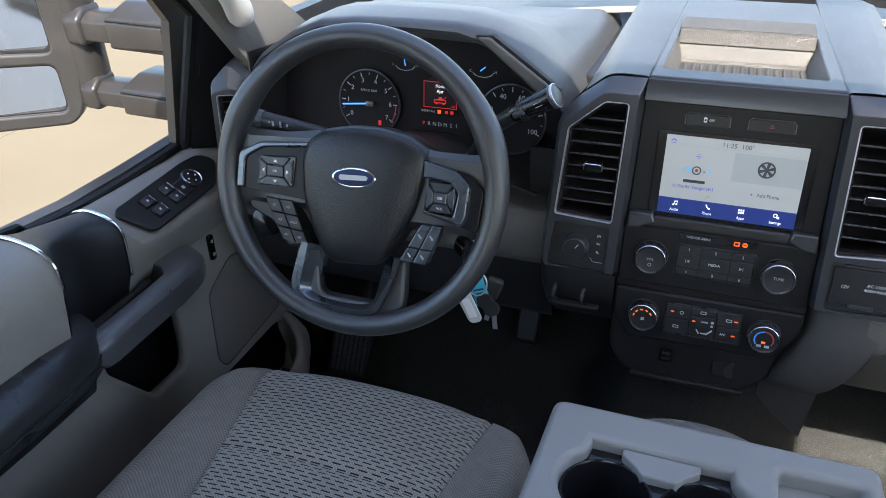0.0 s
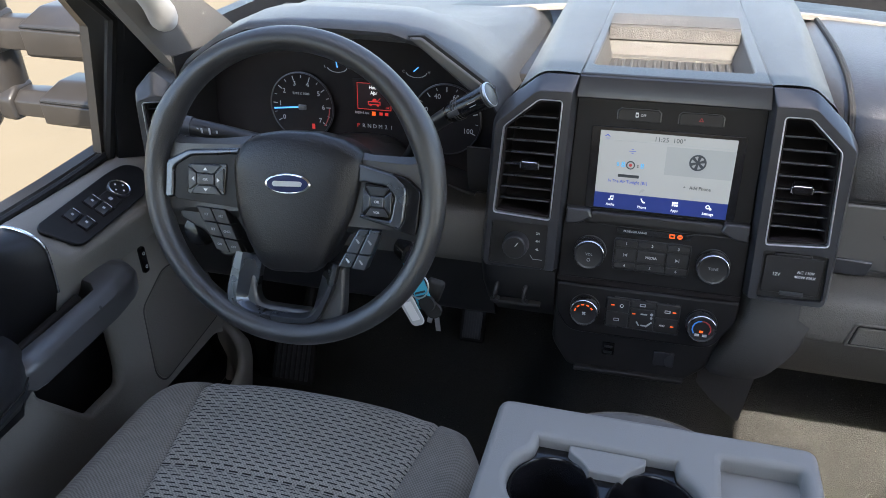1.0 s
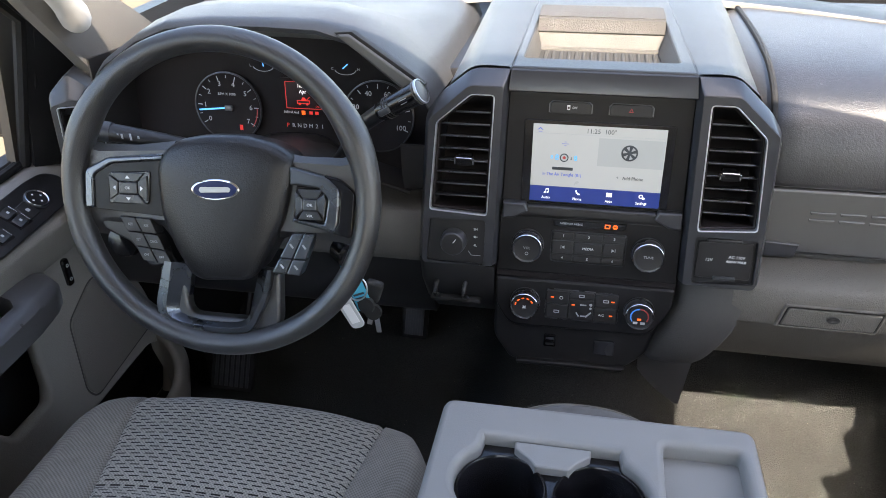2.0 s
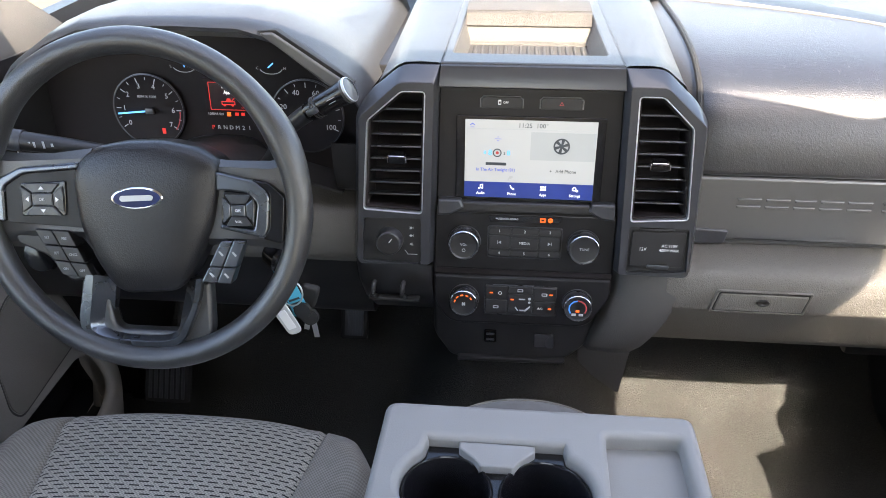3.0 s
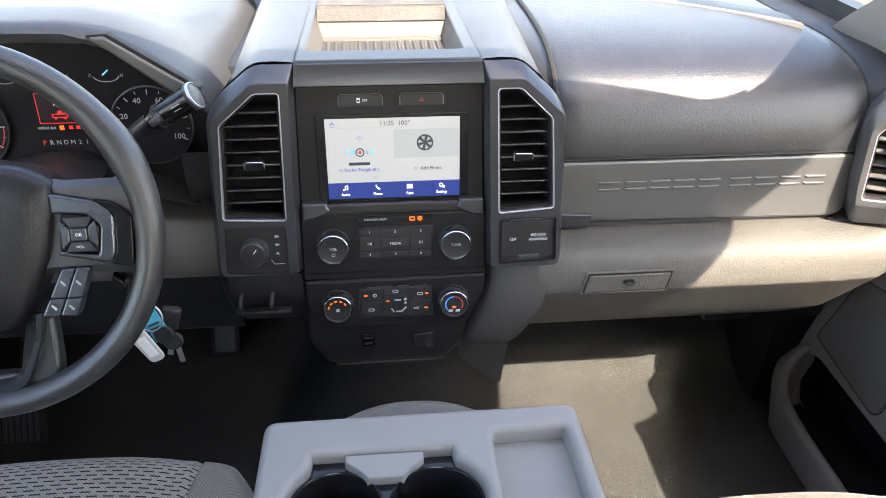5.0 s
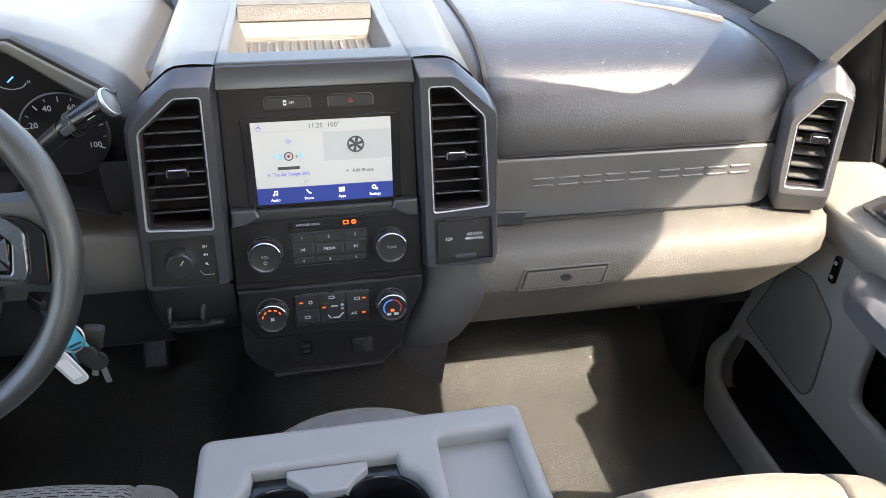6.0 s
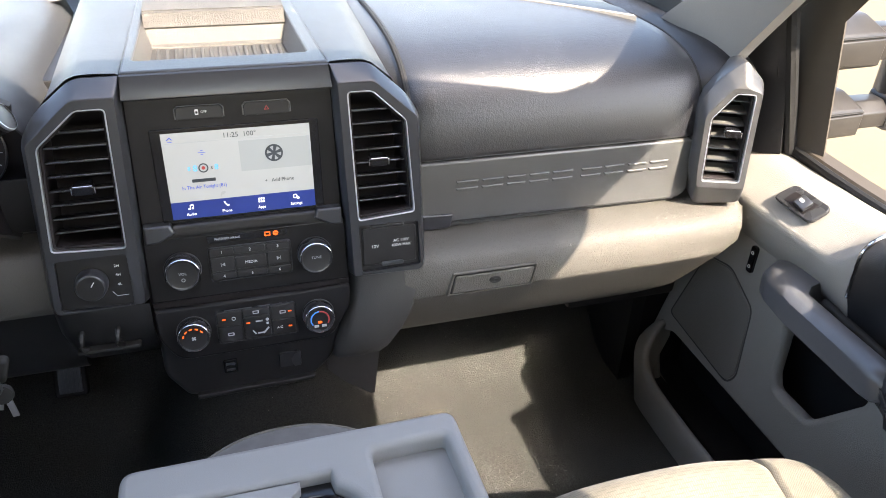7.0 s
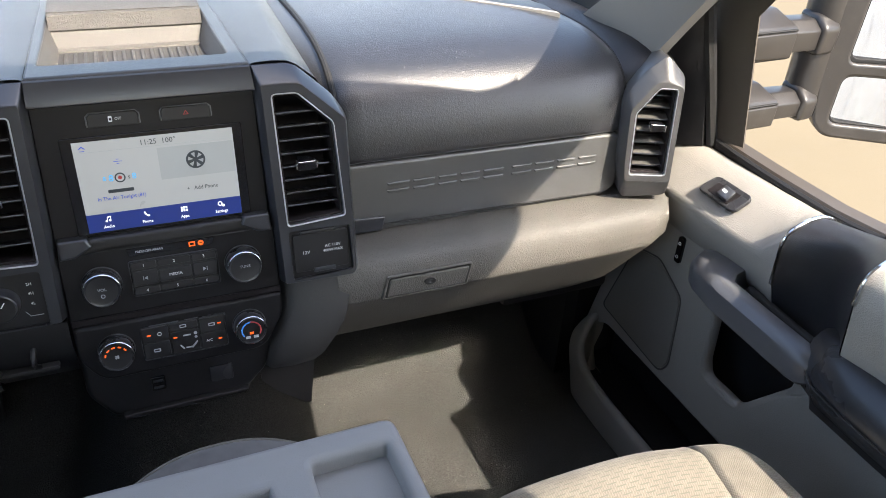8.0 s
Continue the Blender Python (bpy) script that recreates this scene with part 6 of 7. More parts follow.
cushion(-0.447, 0.285, 0.842, 0.10, 0.360, "grey cloth driver seat cushion with dashed woven insert", "driver_seat", ("insert", "fabric"), 0.645, 0.571)
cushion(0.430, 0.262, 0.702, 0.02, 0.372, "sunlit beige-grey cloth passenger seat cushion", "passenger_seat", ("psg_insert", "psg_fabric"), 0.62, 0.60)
mid = thing("middle_seat", (0, 0.7, 0.2), "grey cloth middle seat cushion under the folded console", "seat", "front seats")
rows = []
for j in range(25):
    a = j / 24
    row = []
    for i in range(33):
        u = -1 + 2 * i / 32
        fr = 0.868 - 0.05 * abs(u) ** 2.4
        if a < 0.6:
            y, z = 0.2 + (fr - 0.26) * a / 0.6, 0.400
        else:
            b = (a - 0.6) / 0.4 * math.pi / 2 * 1.15
            y, z = fr - 0.06 + 0.06 * math.sin(b), 0.400 - 0.07 * (1 - math.cos(b))
        z += 0.014 * math.cos(u * 1.4) - 0.03 * max(0, abs(u) - 0.85) / 0.15
        row.append((0.008 + 0.128 * u, y, z))
    rows.append(row)
part("cushion", loft(rows), "fabric_side", mid, "", 60)
part("piping", tube([(0.008 + 0.126 * u, 0.868 - 0.05 * abs(u) ** 2.4 - 0.06 + 0.06 * math.sin(0.45), 0.4 - 0.07 * (1 - math.cos(0.45)) + 0.014 * math.cos(u * 1.4) - 0.03 * max(0, abs(u) - 0.85) / 0.15 + 0.0005) for u in [-1 + 2 * i / 30 for i in range(31)]], 0.0016, 8), "fabric", mid, "sewn seam piping")
part("base", span(-0.11, 0.125, 0.2, 0.80, FLOOR + 0.10, 0.36, 0.02), "black", mid)

# ---- folding console ----
con = thing("folding_console", (0.014, 0.5, 0.40), "grey plastic folding console with two cup holders and a tray", "console")
CM = axes((0, 0, 0.505), (1, 0, 0), (0, 1, 0), (0, 0, 1))
outer = rounded([(-0.166, 0.22), (0.190, 0.22), (0.188, 0.718), (-0.158, 0.716)], [0.02, 0.02, 0.016, 0.016], 6)
LC, RC, R = Vector((-0.079, 0.603)), Vector((0.022, 0.603)), 0.0495
arcR = [(RC.x + R * math.cos(radians(a)), RC.y + R * math.sin(radians(a))) for a in range(55, -151, -10)]
arcL = [(LC.x + R * math.cos(radians(a)), LC.y + R * math.sin(radians(a))) for a in range(-30, -236, -10)]
hole = [(-0.104, 0.664), (0.043, 0.664)] + [(0.0455, 0.648)] + arcR + arcL + [(-0.1065, 0.648)]
TRAYO = rounded([(0.086, 0.40), (0.172, 0.40), (0.170, 0.684), (0.0885, 0.682)], 0.006)
part("top", plate(CM, [outer, hole, TRAYO], -0.03, 0.0, 0.008, 4), "console", con, "grey moulded top")
part("body", plate(CM, [rounded([(-0.152, 0.23), (0.180, 0.23), (0.180, 0.706), (-0.150, 0.706)], 0.02), rounded([(-0.136, 0.545), (0.080, 0.545), (0.080, 0.682), (-0.136, 0.682)], 0.01)], -0.128, -0.027, 0.012, 3), "fabric_side", con, "grey cloth underside of the folded seat back")
for c in (LC, RC):
    prof = [(R - 0.0010, -0.020), (R - 0.0025, -0.0145), (R - 0.0045, -0.0135), (R - 0.0062, -0.016), (R - 0.008, -0.088), (R - 0.012, -0.092), (0.001, -0.092)]
    bm = bmesh.new()
    rings = [[bm.verts.new((c.x + r * math.cos(2 * math.pi * i / 40), c.y + r * math.sin(2 * math.pi * i / 40), 0.505 + z)) for i in range(40)] for r, z in prof]
    for a, b in zip(rings, rings[1:]):
        for i in range(40):
            bm.faces.new((a[i], a[(i + 1) % 40], b[(i + 1) % 40], b[i]))
    part("cup_liner", bm, "gloss", con, "black rubber cup liner", 50)
bridge = rounded([(-0.070, 0.663), (0.012, 0.663), (0.012, 0.654), (-0.004, 0.640), (-0.011, 0.6305), (-0.046, 0.6305), (-0.053, 0.640), (-0.070, 0.654)], [0.001, 0.001, 0.002, 0.01, 0.002, 0.002, 0.01, 0.002])
part("cup_bridge", plate(CM, [bridge], -0.05, -0.005, 0.002), "console", con, "grey bridge between the cups")
part("cup_deck", plate(CM, [[(x * 0.996 - 0.0001, (y - 0.6) * 0.996 + 0.6) for x, y in hole], circle(LC.x, LC.y, R - 0.002, 40), circle(RC.x, RC.y, R - 0.002, 40)], -0.026, -0.0160, 0.001), "gloss", con, "black saddle between the cups")
part("cup_well", plate(CM, [[(-0.138, 0.543), (0.082, 0.543), (0.082, 0.684), (-0.138, 0.684)]], -0.112, -0.100, 0.001), "rubber", con, "black floor under the cups")
part("cup_shelf", plate(CM, [[(-0.105, 0.665), (0.044, 0.665), (0.044, 0.655), (-0.105, 0.655)]], -0.045, -0.022, 0.001), "console", con)
part("tray_floor", plate(CM, [rounded([(0.084, 0.398), (0.174, 0.398), (0.172, 0.686), (0.086, 0.684)], 0.006)], -0.030, -0.022, 0.001), "console", con, "shallow tray floor")


# ---- doors ----
def smooth_poly(pts, r=0.02):
    return rounded(pts, r, 5)


def make_door(s, plane, dy, dz, name, label, driver):
    """A front door seen from inside: s is the side, plane its inner face, dy its shift along the truck."""
    t = thing(name, (plane, 0.6 + dy, 0.1), label, "car door", "front doors")

    def P(y, z, n):
        return Vector((plane - s * n, y + dy, z + dz))
    DM = axes((plane, dy, dz), (0, 1, 0), (0, 0, 1), (-s, 0, 0))

    def sheet(rows, th=0.0):
        return loft([[P(*p) for p in row] for row in rows], solid=th)

    # lower panel with the pull pocket and the map pocket cut through
    out = smooth_poly([(1.20, 0.02), (1.215, 0.10), (1.16, 0.30), (1.10, 0.42), (1.07, 0.55), (0.87, 0.55), (0.85, 0.45), (-0.20, 0.45), (-0.20, -0.03), (0.90, -0.03)], [0.03, 0.04, 0.04, 0.03, 0.001, 0.001, 0.001, 0.001, 0.001, 0.05])
    pull = rounded([(0.868, 0.425), (0.860, 0.285), (0.850, 0.262), (0.776, 0.262), (0.764, 0.274), (0.697, 0.365), (0.692, 0.425)], [0.004, 0.006, 0.008, 0.006, 0.006, 0.008, 0.004])
    mapp = rounded([(1.185, 0.080), (1.168, 0.148), (1.135, 0.168), (0.66, 0.162), (0.66, -0.022), (1.14, -0.022)], [0.03, 0.03, 0.02, 0.02, 0.02, 0.03])
    part("panel", plate(DM, [out, pull, mapp], -0.024, 0.0, 0.010, 4), "grey", t, "moulded grey lower door panel")
    part("pocket_back", plate(DM, [smooth_poly([(1.20, 0.0), (1.19, 0.2), (1.0, 0.30), (0.9, 0.45), (0.6, 0.47), (0.5, 0.0)])], -0.10, -0.085, 0.002), "black", t, "dark pocket lining")
    part("door_core", plate(DM, [[(1.33, -0.10), (1.33, 0.58), (1.06, 0.598), (0.60, 0.60), (-0.20, 0.62), (-0.20, -0.10)]], -0.118, -0.100, 0.002), "black", t)
    part("door_foot", plate(DM, [[(1.24, -0.10), (1.24, 0.02), (1.10, 0.02), (0.2, 0.0), (-0.20, 0.0), (-0.20, -0.10)]], -0.10, -0.004, 0.002), "black", t)
    # outer wall of the map pocket, standing off the panel
    rim_ = [(1.166, 0.172, -0.014), (1.164, 0.164, 0.008), (1.154, 0.144, 0.030), (1.140, 0.112, 0.046), (1.105, 0.084, 0.052), (1.03, 0.073, 0.054), (0.88, 0.071, 0.054), (0.66, 0.070, 0.054)]
    path = curve_pts([P(*p) for p in rim_], 8)
    rows = []
    for k, p in enumerate(path):
        d = (path[min(k + 1, len(path) - 1)] - path[max(k - 1, 0)]).normalized()
        o_ = Vector((-s, 0, 0)) + Vector((0, 0.55, 0)) * max(0.0, 1 - k / 30)
        o_ = (o_ - d * o_.dot(d)).normalized()
        dn = d.cross(o_)
        dn = dn if dn.z < 0 else -dn
        g = min(1.0, 0.25 + k / 16)
        rows.append([p - o_ * 0.010 + dn * 0.004, p - o_ * 0.007 - dn * 0.005, p - dn * 0.008, p + o_ * 0.007 - dn * 0.005, p + o_ * 0.010 + dn * 0.004, p + o_ * 0.012 + dn * 0.03 * g, p + o_ * 0.004 + Vector((0, 0, -0.12)) * g, p - o_ * 0.010 + Vector((0, 0, -0.12)) * g])
    part("map_pocket", loft(rows, close_u=True, caps=True), "grey", t, "grey rim of the map pocket", 50)
    # speaker grille outline
    g = rounded([(1.090, 0.385), (1.02, 0.400), (0.945, 0.360), (0.935, 0.215), (0.955, 0.185), (1.155, 0.205)], [0.012, 0.015, 0.015, 0.02, 0.015, 0.015])
    gi = [((y - 1.03) * 0.972 + 1.03, (z - 0.29) * 0.972 + 0.29) for y, z in g]
    part("speaker_grille", plate(DM, [g, gi], -0.004, 0.0012, 0.0006), "lower", t, "grey speaker grille")
    part("grille_field", plate(DM, [[((y - 1.03) * 0.985 + 1.03, (z - 0.29) * 0.985 + 0.29) for y, z in gi]], -0.004, 0.0022, 0.0008), "grille", t)
    # shoulder: slopes from the window seal in and down to the panel
    rows = []
    EDGEP = ((0.602, -0.066), (0.611, -0.045), (0.617, -0.030), (0.609, 0.004), (0.598, 0.022), (0.592, 0.027), (0.555, 0.029), (0.515, 0.026), (0.47, 0.010), (0.44, -0.010))
    for y, zt in ((1.09, 0.596), (1.04, 0.594), (0.98, 0.592), (0.90, 0.593), (0.86, 0.593), (0.83, 0.594), (0.80, 0.594), (0.78, 0.594), (0.762, 0.594)):
        f = max(0, (0.805 - y) / 0.043) ** 1.3
        base = ((zt + 0.008, -0.066), (zt + 0.009, -0.045), (zt - 0.0095, -0.020), (zt - 0.028, 0.005), (zt - 0.0415, 0.0225), (zt - 0.0475, 0.0280), (zt - 0.056, 0.0285), (zt - 0.088, 0.018), (zt - 0.112, 0.006), (zt - 0.135, -0.010))
        rows.append([(y, a[0] + (b[0] - a[0]) * f, a[1] + (b[1] - a[1]) * f) for a, b in zip(base, EDGEP)])
    part("shoulder", sheet(rows), "grey", t, "grey sloping door shoulder", 50)
    part("shoulder_end", sheet([[(0.763, 0.592, -0.06), (0.763, 0.605, -0.01), (0.763, 0.592, 0.026), (0.763, 0.52, 0.026), (0.763, 0.46, 0.0)], [(0.80, 0.40, -0.07), (0.80, 0.40, -0.07), (0.80, 0.40, -0.06), (0.80, 0.40, -0.04), (0.80, 0.40, -0.01)]]), "grey", t)
    # black scoop between two bright edges; the panel swells inward behind it
    PROF = ((-0.066, 0.602), (-0.03, 0.615), (0.005, 0.609), (0.027, 0.592), (0.029, 0.555), (0.026, 0.515), (0.0, 0.45), (-0.02, 0.38))
    PROR = ((-0.066, 0.632), (-0.01, 0.660), (0.040, 0.659), (0.068, 0.648), (0.080, 0.632), (0.083, 0.602), (0.070, 0.520), (0.03, 0.40))
    rows = []
    for k in range(13):
        q = k / 12
        y = 0.762 - 0.160 * q
        d = 0.034 * math.sin(math.pi * q)
        rows.append([(y, a[1] + (b[1] - a[1]) * q - d * 0.25 * (i > 0), a[0] + (b[0] - a[0]) * q ** 1.5 - d * (0, 0.15, 0.4, 0.8, 1.1, 1.2, 1.0, 0.5)[i]) for i, (a, b) in enumerate(zip(PROF, PROR))])
    part("scoop", sheet(rows), "scoop", t, "dark scoop by the inner handle", 60)
    for y, pr in ((0.763, PROF), (0.601, PROR)):
        part("chrome_edge", tube(curve_pts([P(y, z + 0.001, n + 0.001) for n, z in pr[:6]], 5), 0.0026, 8, up=(0, 1, 0)), "chrome", t, "thin chrome edge")
    # grey upper panel behind the scoop
    rows = [[(y, z, n) for n, z in PROR] for y in (0.600, 0.45, 0.2, -0.20)]
    part("upper_panel", sheet(rows), "grey", t, "grey upper door panel", 50)
    # padded armrest
    rows = []
    for k in range(17):
        y = 0.655 - 0.85 * k / 16
        f = 1 - math.exp(-k * 1.3)
        zt = 0.512 + 0.016 * f
        rows.append([(y, zt - 0.008, -0.01), (y, zt + 0.004, 0.030), (y, zt + 0.006 * f, 0.04 + 0.03 * f), (y, zt - 0.008, 0.05 + 0.05 * f), (y, zt - 0.032, 0.055 + 0.056 * f), (y, zt - 0.058, 0.055 + 0.053 * f), (y, zt - 0.080, 0.05 + 0.04 * f), (y, zt - 0.088, 0.03)])
    part("armrest", sheet(rows), "leather", t, "black padded armrest", 60)
    part("armrest_piping", tube([P(0.655 - 0.85 * k / 16, 0.512 + 0.016 * (1 - math.exp(-k * 1.3)) - 0.046, 0.056 + 0.056 * (1 - math.exp(-k * 1.3))) for k in range(17)], 0.0014, 6), "rubber", t)
    part("armrest_skirt", sheet([[(y, 0.452, 0.085 * f), (y, 0.425, 0.075 * f), (y, 0.405, 0.045 * f), (y, 0.39, 0.0)] for y, f in ((0.655, 0.05), (0.635, 0.6), (0.61, 0.95), (0.5, 1.0), (0.2, 1.0), (-0.20, 1.0))], 0.004), "black", t, "dark skirt under the armrest")
    # pull handle: a bevelled bar that runs back to the armrest
    rows = []
    for y, n0, n1, z0, z1 in ((0.928, -0.010, 0.004, 0.432, 0.466), (0.912, -0.010, 0.030, 0.436, 0.482), (0.890, -0.010, 0.058, 0.441, 0.493), (0.862, -0.010, 0.072, 0.444, 0.498), (0.828, -0.008, 0.077, 0.443, 0.499), (0.818, 0.030, 0.0775, 0.442, 0.498), (0.806, 0.044, 0.078, 0.441, 0.496), (0.73, 0.046, 0.079, 0.440, 0.495), (0.66, 0.046, 0.080, 0.439, 0.494), (0.642, 0.046, 0.078, 0.440, 0.492), (0.630, 0.048, 0.070, 0.446, 0.486)):
        w, h = n1 - n0, z1 - z0
        rows.append([P(y, z1 - 0.004, n0), P(y, z1, n0 + 0.004), P(y, z1 + 0.0005, n1 - 0.016), P(y, z1 - 0.003, n1 - 0.009), P(y, z1 - 0.012, n1 - 0.001), P(y, z1 - 0.018, n1), P(y, z0 + 0.006, n1 - 0.003), P(y, z0, n1 - 0.010), P(y, z0, n0 + 0.004), P(y, z0 + 0.006, n0)])
    part("pull_handle", loft(rows, close_u=True, caps=True), "handle", t, "satin charcoal pull handle", 32)
    part("inner_release", tube([P(0.806, 0.474, 0.012), P(0.74, 0.472, 0.014), P(0.676, 0.470, 0.016)], 0.0075, 12), "rubber", t, "black inner door release bar")
    # lock rocker
    lk = part("lock_switch", plate(DM, [rect(0.969, 0.418, 0.983, 0.468, 0.005)], -0.002, 0.006, 0.002), "gloss", t, "black lock switch")
    for z in (0.430, 0.456):
        part("lock_mark", plate(DM, [circle(0.976, z, 0.0032, 12), circle(0.976, z, 0.0021, 12)], 0.006, 0.0066, 0.0001), "white", lk, smooth=0)
    # switches on the shoulder
    u = Vector((0, 1, 0))
    v = Vector((s * 0.050, 0, 0.034)).normalized()
    nn = Vector((-s * 0.034, 0, 0.050)).normalized()
    SMM = axes(P(0.90, 0.571, 0.0015) + nn * 0.005, u, v, nn)
    if driver:
        pl = part("switch_panel", plate(SMM, [rounded([(0.1262, 0.0417), (0.1435, 0.0159), (0.0952, -0.0231), (-0.0627, -0.0317), (-0.0766, -0.0274), (-0.0987, 0.0233), (-0.0893, 0.0339), (0.085, 0.045)], [0.016, 0.016, 0.010, 0.006, 0.008, 0.008, 0.008, 0.02])], -0.004, 0.003, 0.0015), "black", t, "black window switch panel")
        for y, w in [(-0.0342, -0.0082), (-0.0376, 0.0146), (0.0105, -0.0049), (0.0093, 0.0157)]:
            part("switch_well", plate(SMM, [rect(y - 0.014, w - 0.0105, y + 0.014, w + 0.0105, 0.002)], 0.002, 0.0034, 0.0003), "cluster", pl)
            b = part("window_switch", box((0.019, 0.017, 0.007), SMM @ pose(y - 0.003, w, 0.0055, 0, -14, 0), 0.0018), "black", pl)
            part("chrome_bar", box((0.0014, 0.0150, 0.0016), SMM @ pose(y + 0.0078, w, 0.0092, 0, -14, 0), 0.0006, 1), "chrome", b, "thin chrome edge")
            part("icon", box((0.0032, 0.0042, 0.0005), SMM @ pose(y - 0.003, w, 0.0092, 0, -14, 0), 0), "print", b, smooth=0)
        dx, dv = (0.0644, 0.0086)
        part("mirror_dial", lathe([(0.0185, 0), (0.0185, 0.006), (0.0172, 0.0075), (0.0160, 0.006)], SMM @ pose(dx, dv, 0.002), 32, False), "charcoal", pl, "round mirror adjuster")
        part("dial_ring", lathe([(0.0174, 0.0066), (0.0166, 0.0078), (0.0156, 0.0066)], SMM @ pose(dx, dv, 0.002), 32, False), "chrome", pl, "thin bright ring")
        pd = part("mirror_pad", lathe([(0.0158, 0.003), (0.015, 0.0062), (0.0005, 0.0068)], SMM @ pose(dx, dv, 0.002), 28), "black", pl)
        for k in range(4):
            part("arrow", box((0.0028, 0.0028, 0.0004), SMM @ pose(dx + 0.0085 * math.cos(k * math.pi / 2), dv + 0.0085 * math.sin(k * math.pi / 2), 0.0090, 0, 0, 45), 0), "white", pd, smooth=0)
        lx, lv = (0.0349, 0.0025)
        part("lock_button", plate(SMM, [rounded([(lx - 0.012, lv - 0.016), (lx + 0.012, lv - 0.014), (lx + 0.012, lv + 0.016), (lx - 0.012, lv + 0.014)], 0.003)], 0.002, 0.0065, 0.0015), "black", pl, "black lock button")
        part("lock_icon", plate(SMM, [rect(lx - 0.003, lv - 0.003, lx + 0.003, lv + 0.003, 0.001)], 0.0062, 0.0068, 0.0001), "print", pl, smooth=0)
    else:
        pl = part("switch_panel", plate(SMM, [rounded([(0.058, -0.010), (0.0595, 0.0), (0.0555, 0.0235), (0.046, 0.0275), (-0.0205, 0.027), (-0.026, 0.020), (-0.0235, -0.007), (-0.0155, -0.0115)], 0.006)], -0.004, 0.003, 0.0015), "knobskin", t, "grey window switch bezel")
        part("switch_well", plate(SMM, [rounded([(0.0428, -0.004), (0.041, 0.0165), (-0.0095, 0.019), (-0.004, -0.0065)], 0.003)], 0.002, 0.0038, 0.0005), "cluster", pl)
        b = part("window_switch", box((0.022, 0.020, 0.012), SMM @ pose(0.009, 0.006, 0.007, 0, -18, 0), 0.003), "charcoal", pl)
        part("icon", box((0.008, 0.005, 0.0005), SMM @ pose(0.010, 0.006, 0.0138, 0, -18, 0), 0), "print", b, smooth=0)
    # window seal, frame, glass, outer skin
    part("window_seal", tube(curve_pts([P(1.036, 0.612, -0.070), P(0.95, 0.606, -0.070), P(0.85, 0.603, -0.070), P(0.76, 0.603, -0.070), P(0.68, 0.611, -0.070), P(0.60, 0.628, -0.070), P(-0.20, 0.65, -0.070)], 6), 0.0075, 8), "rubber", t, "black window seal")
    part("outer_sill", sheet([[(y, z - 0.006, -0.070), (y, z + 0.003, -0.076), (y, z + 0.0045, -0.100), (y, z - 0.05, -0.114)] for y, z in ((1.16, 0.615), (1.04, 0.617), (0.9, 0.611), (0.78, 0.609), (0.68, 0.615), (0.55, 0.633), (0.4, 0.643), (-0.20, 0.65))], 0.006), "mirror_body" if s < 0 else "taupe", t, "outer window ledge")
    EDGE = [(1.036, 0.606), (1.050, 0.84), (0.93, 0.932), (0.77, 1.012), (0.55, 1.125), (0.43, 1.182), (0.32, 1.228)]
    for nm, off, rad, mt in (("inner_seal", 0.0, 0.010, "rubber"), ("frame_strip", 0.022, 0.011, "black"), ("frame_rim", 0.046, 0.014, "black")):
        part(nm, tube([P(y + off, z + off * 0.5, 0.30 * max(0, z - 0.64) * 1.0 - 0.066 + off * 0.4) for y, z in EDGE] + [P(0.10, 1.275 + off * 0.5, 0.118 + off * 0.4), P(-0.20, 1.285 + off * 0.5, 0.122 + off * 0.4)], rad, 8, up=(1, 0, 0)), mt, t)
    part("frame_filler", loft([[P(y + 0.003, z + 0.002, 0.30 * max(0, z - 0.64) - 0.066), P(y + 0.035, z + 0.02, 0.30 * max(0, z - 0.64) - 0.055), P(y + 0.085, z + 0.05, 0.30 * max(0, z - 0.64) - 0.035), P(y + 0.118, z + 0.068, 0.30 * max(0, z - 0.64) - 0.022)] for y, z in EDGE[1:]], solid=0.012), "black", t, "black upper door frame")
    part("sail_panel", loft([[P(1.041, 0.605, -0.055), P(1.051, 0.74, -0.035), P(1.058, 0.84, -0.012), P(0.94, 0.96, 0.02)], [P(1.10, 0.59, -0.02), P(1.11, 0.73, 0.0), P(1.09, 0.83, 0.014), P(1.00, 0.95, 0.04)], [P(1.16, 0.57, -0.005), P(1.175, 0.74, 0.012), P(1.125, 0.83, 0.03), P(1.03, 0.96, 0.06)]], solid=0.01), "black", t, "black inner corner panel", 50)
    gl = part("glass", loft([[P(y, z, 0.30 * max(0, z - 0.64) - 0.066) for y, z in ((1.036, 0.645), (1.050, 0.84), (0.93, 0.932), (0.77, 1.012), (0.55, 1.125), (0.43, 1.182), (0.32, 1.228), (0.10, 1.275), (-0.20, 1.285))], [P(y, 0.60, -0.066) for y in (1.025, 1.02, 0.93, 0.77, 0.55, 0.43, 0.32, 0.10, -0.20)]], solid=0.003), "glass", t, "clear side window")
    gl.visible_shadow = False
    if driver:
        rows = [[P(1.018, 0.59, -0.085), P(1.033, 0.83, -0.055), P(0.925, 0.940, -0.02)]]
    else:
        rows = [[P(0.985, 0.59, -0.093), P(1.0, 0.83, -0.063), P(0.892, 0.940, -0.028)], [P(1.03, 0.59, -0.076), P(1.045, 0.83, -0.046), P(0.937, 0.95, -0.012)]]
    part("outer_pillar", loft(rows + [[P(1.16, 0.57, -0.10), P(1.16, 0.83, -0.06), P(1.05, 0.95, -0.02)]], solid=0.015 if driver else 0.004), "taupe", t, "taupe outer corner panel")
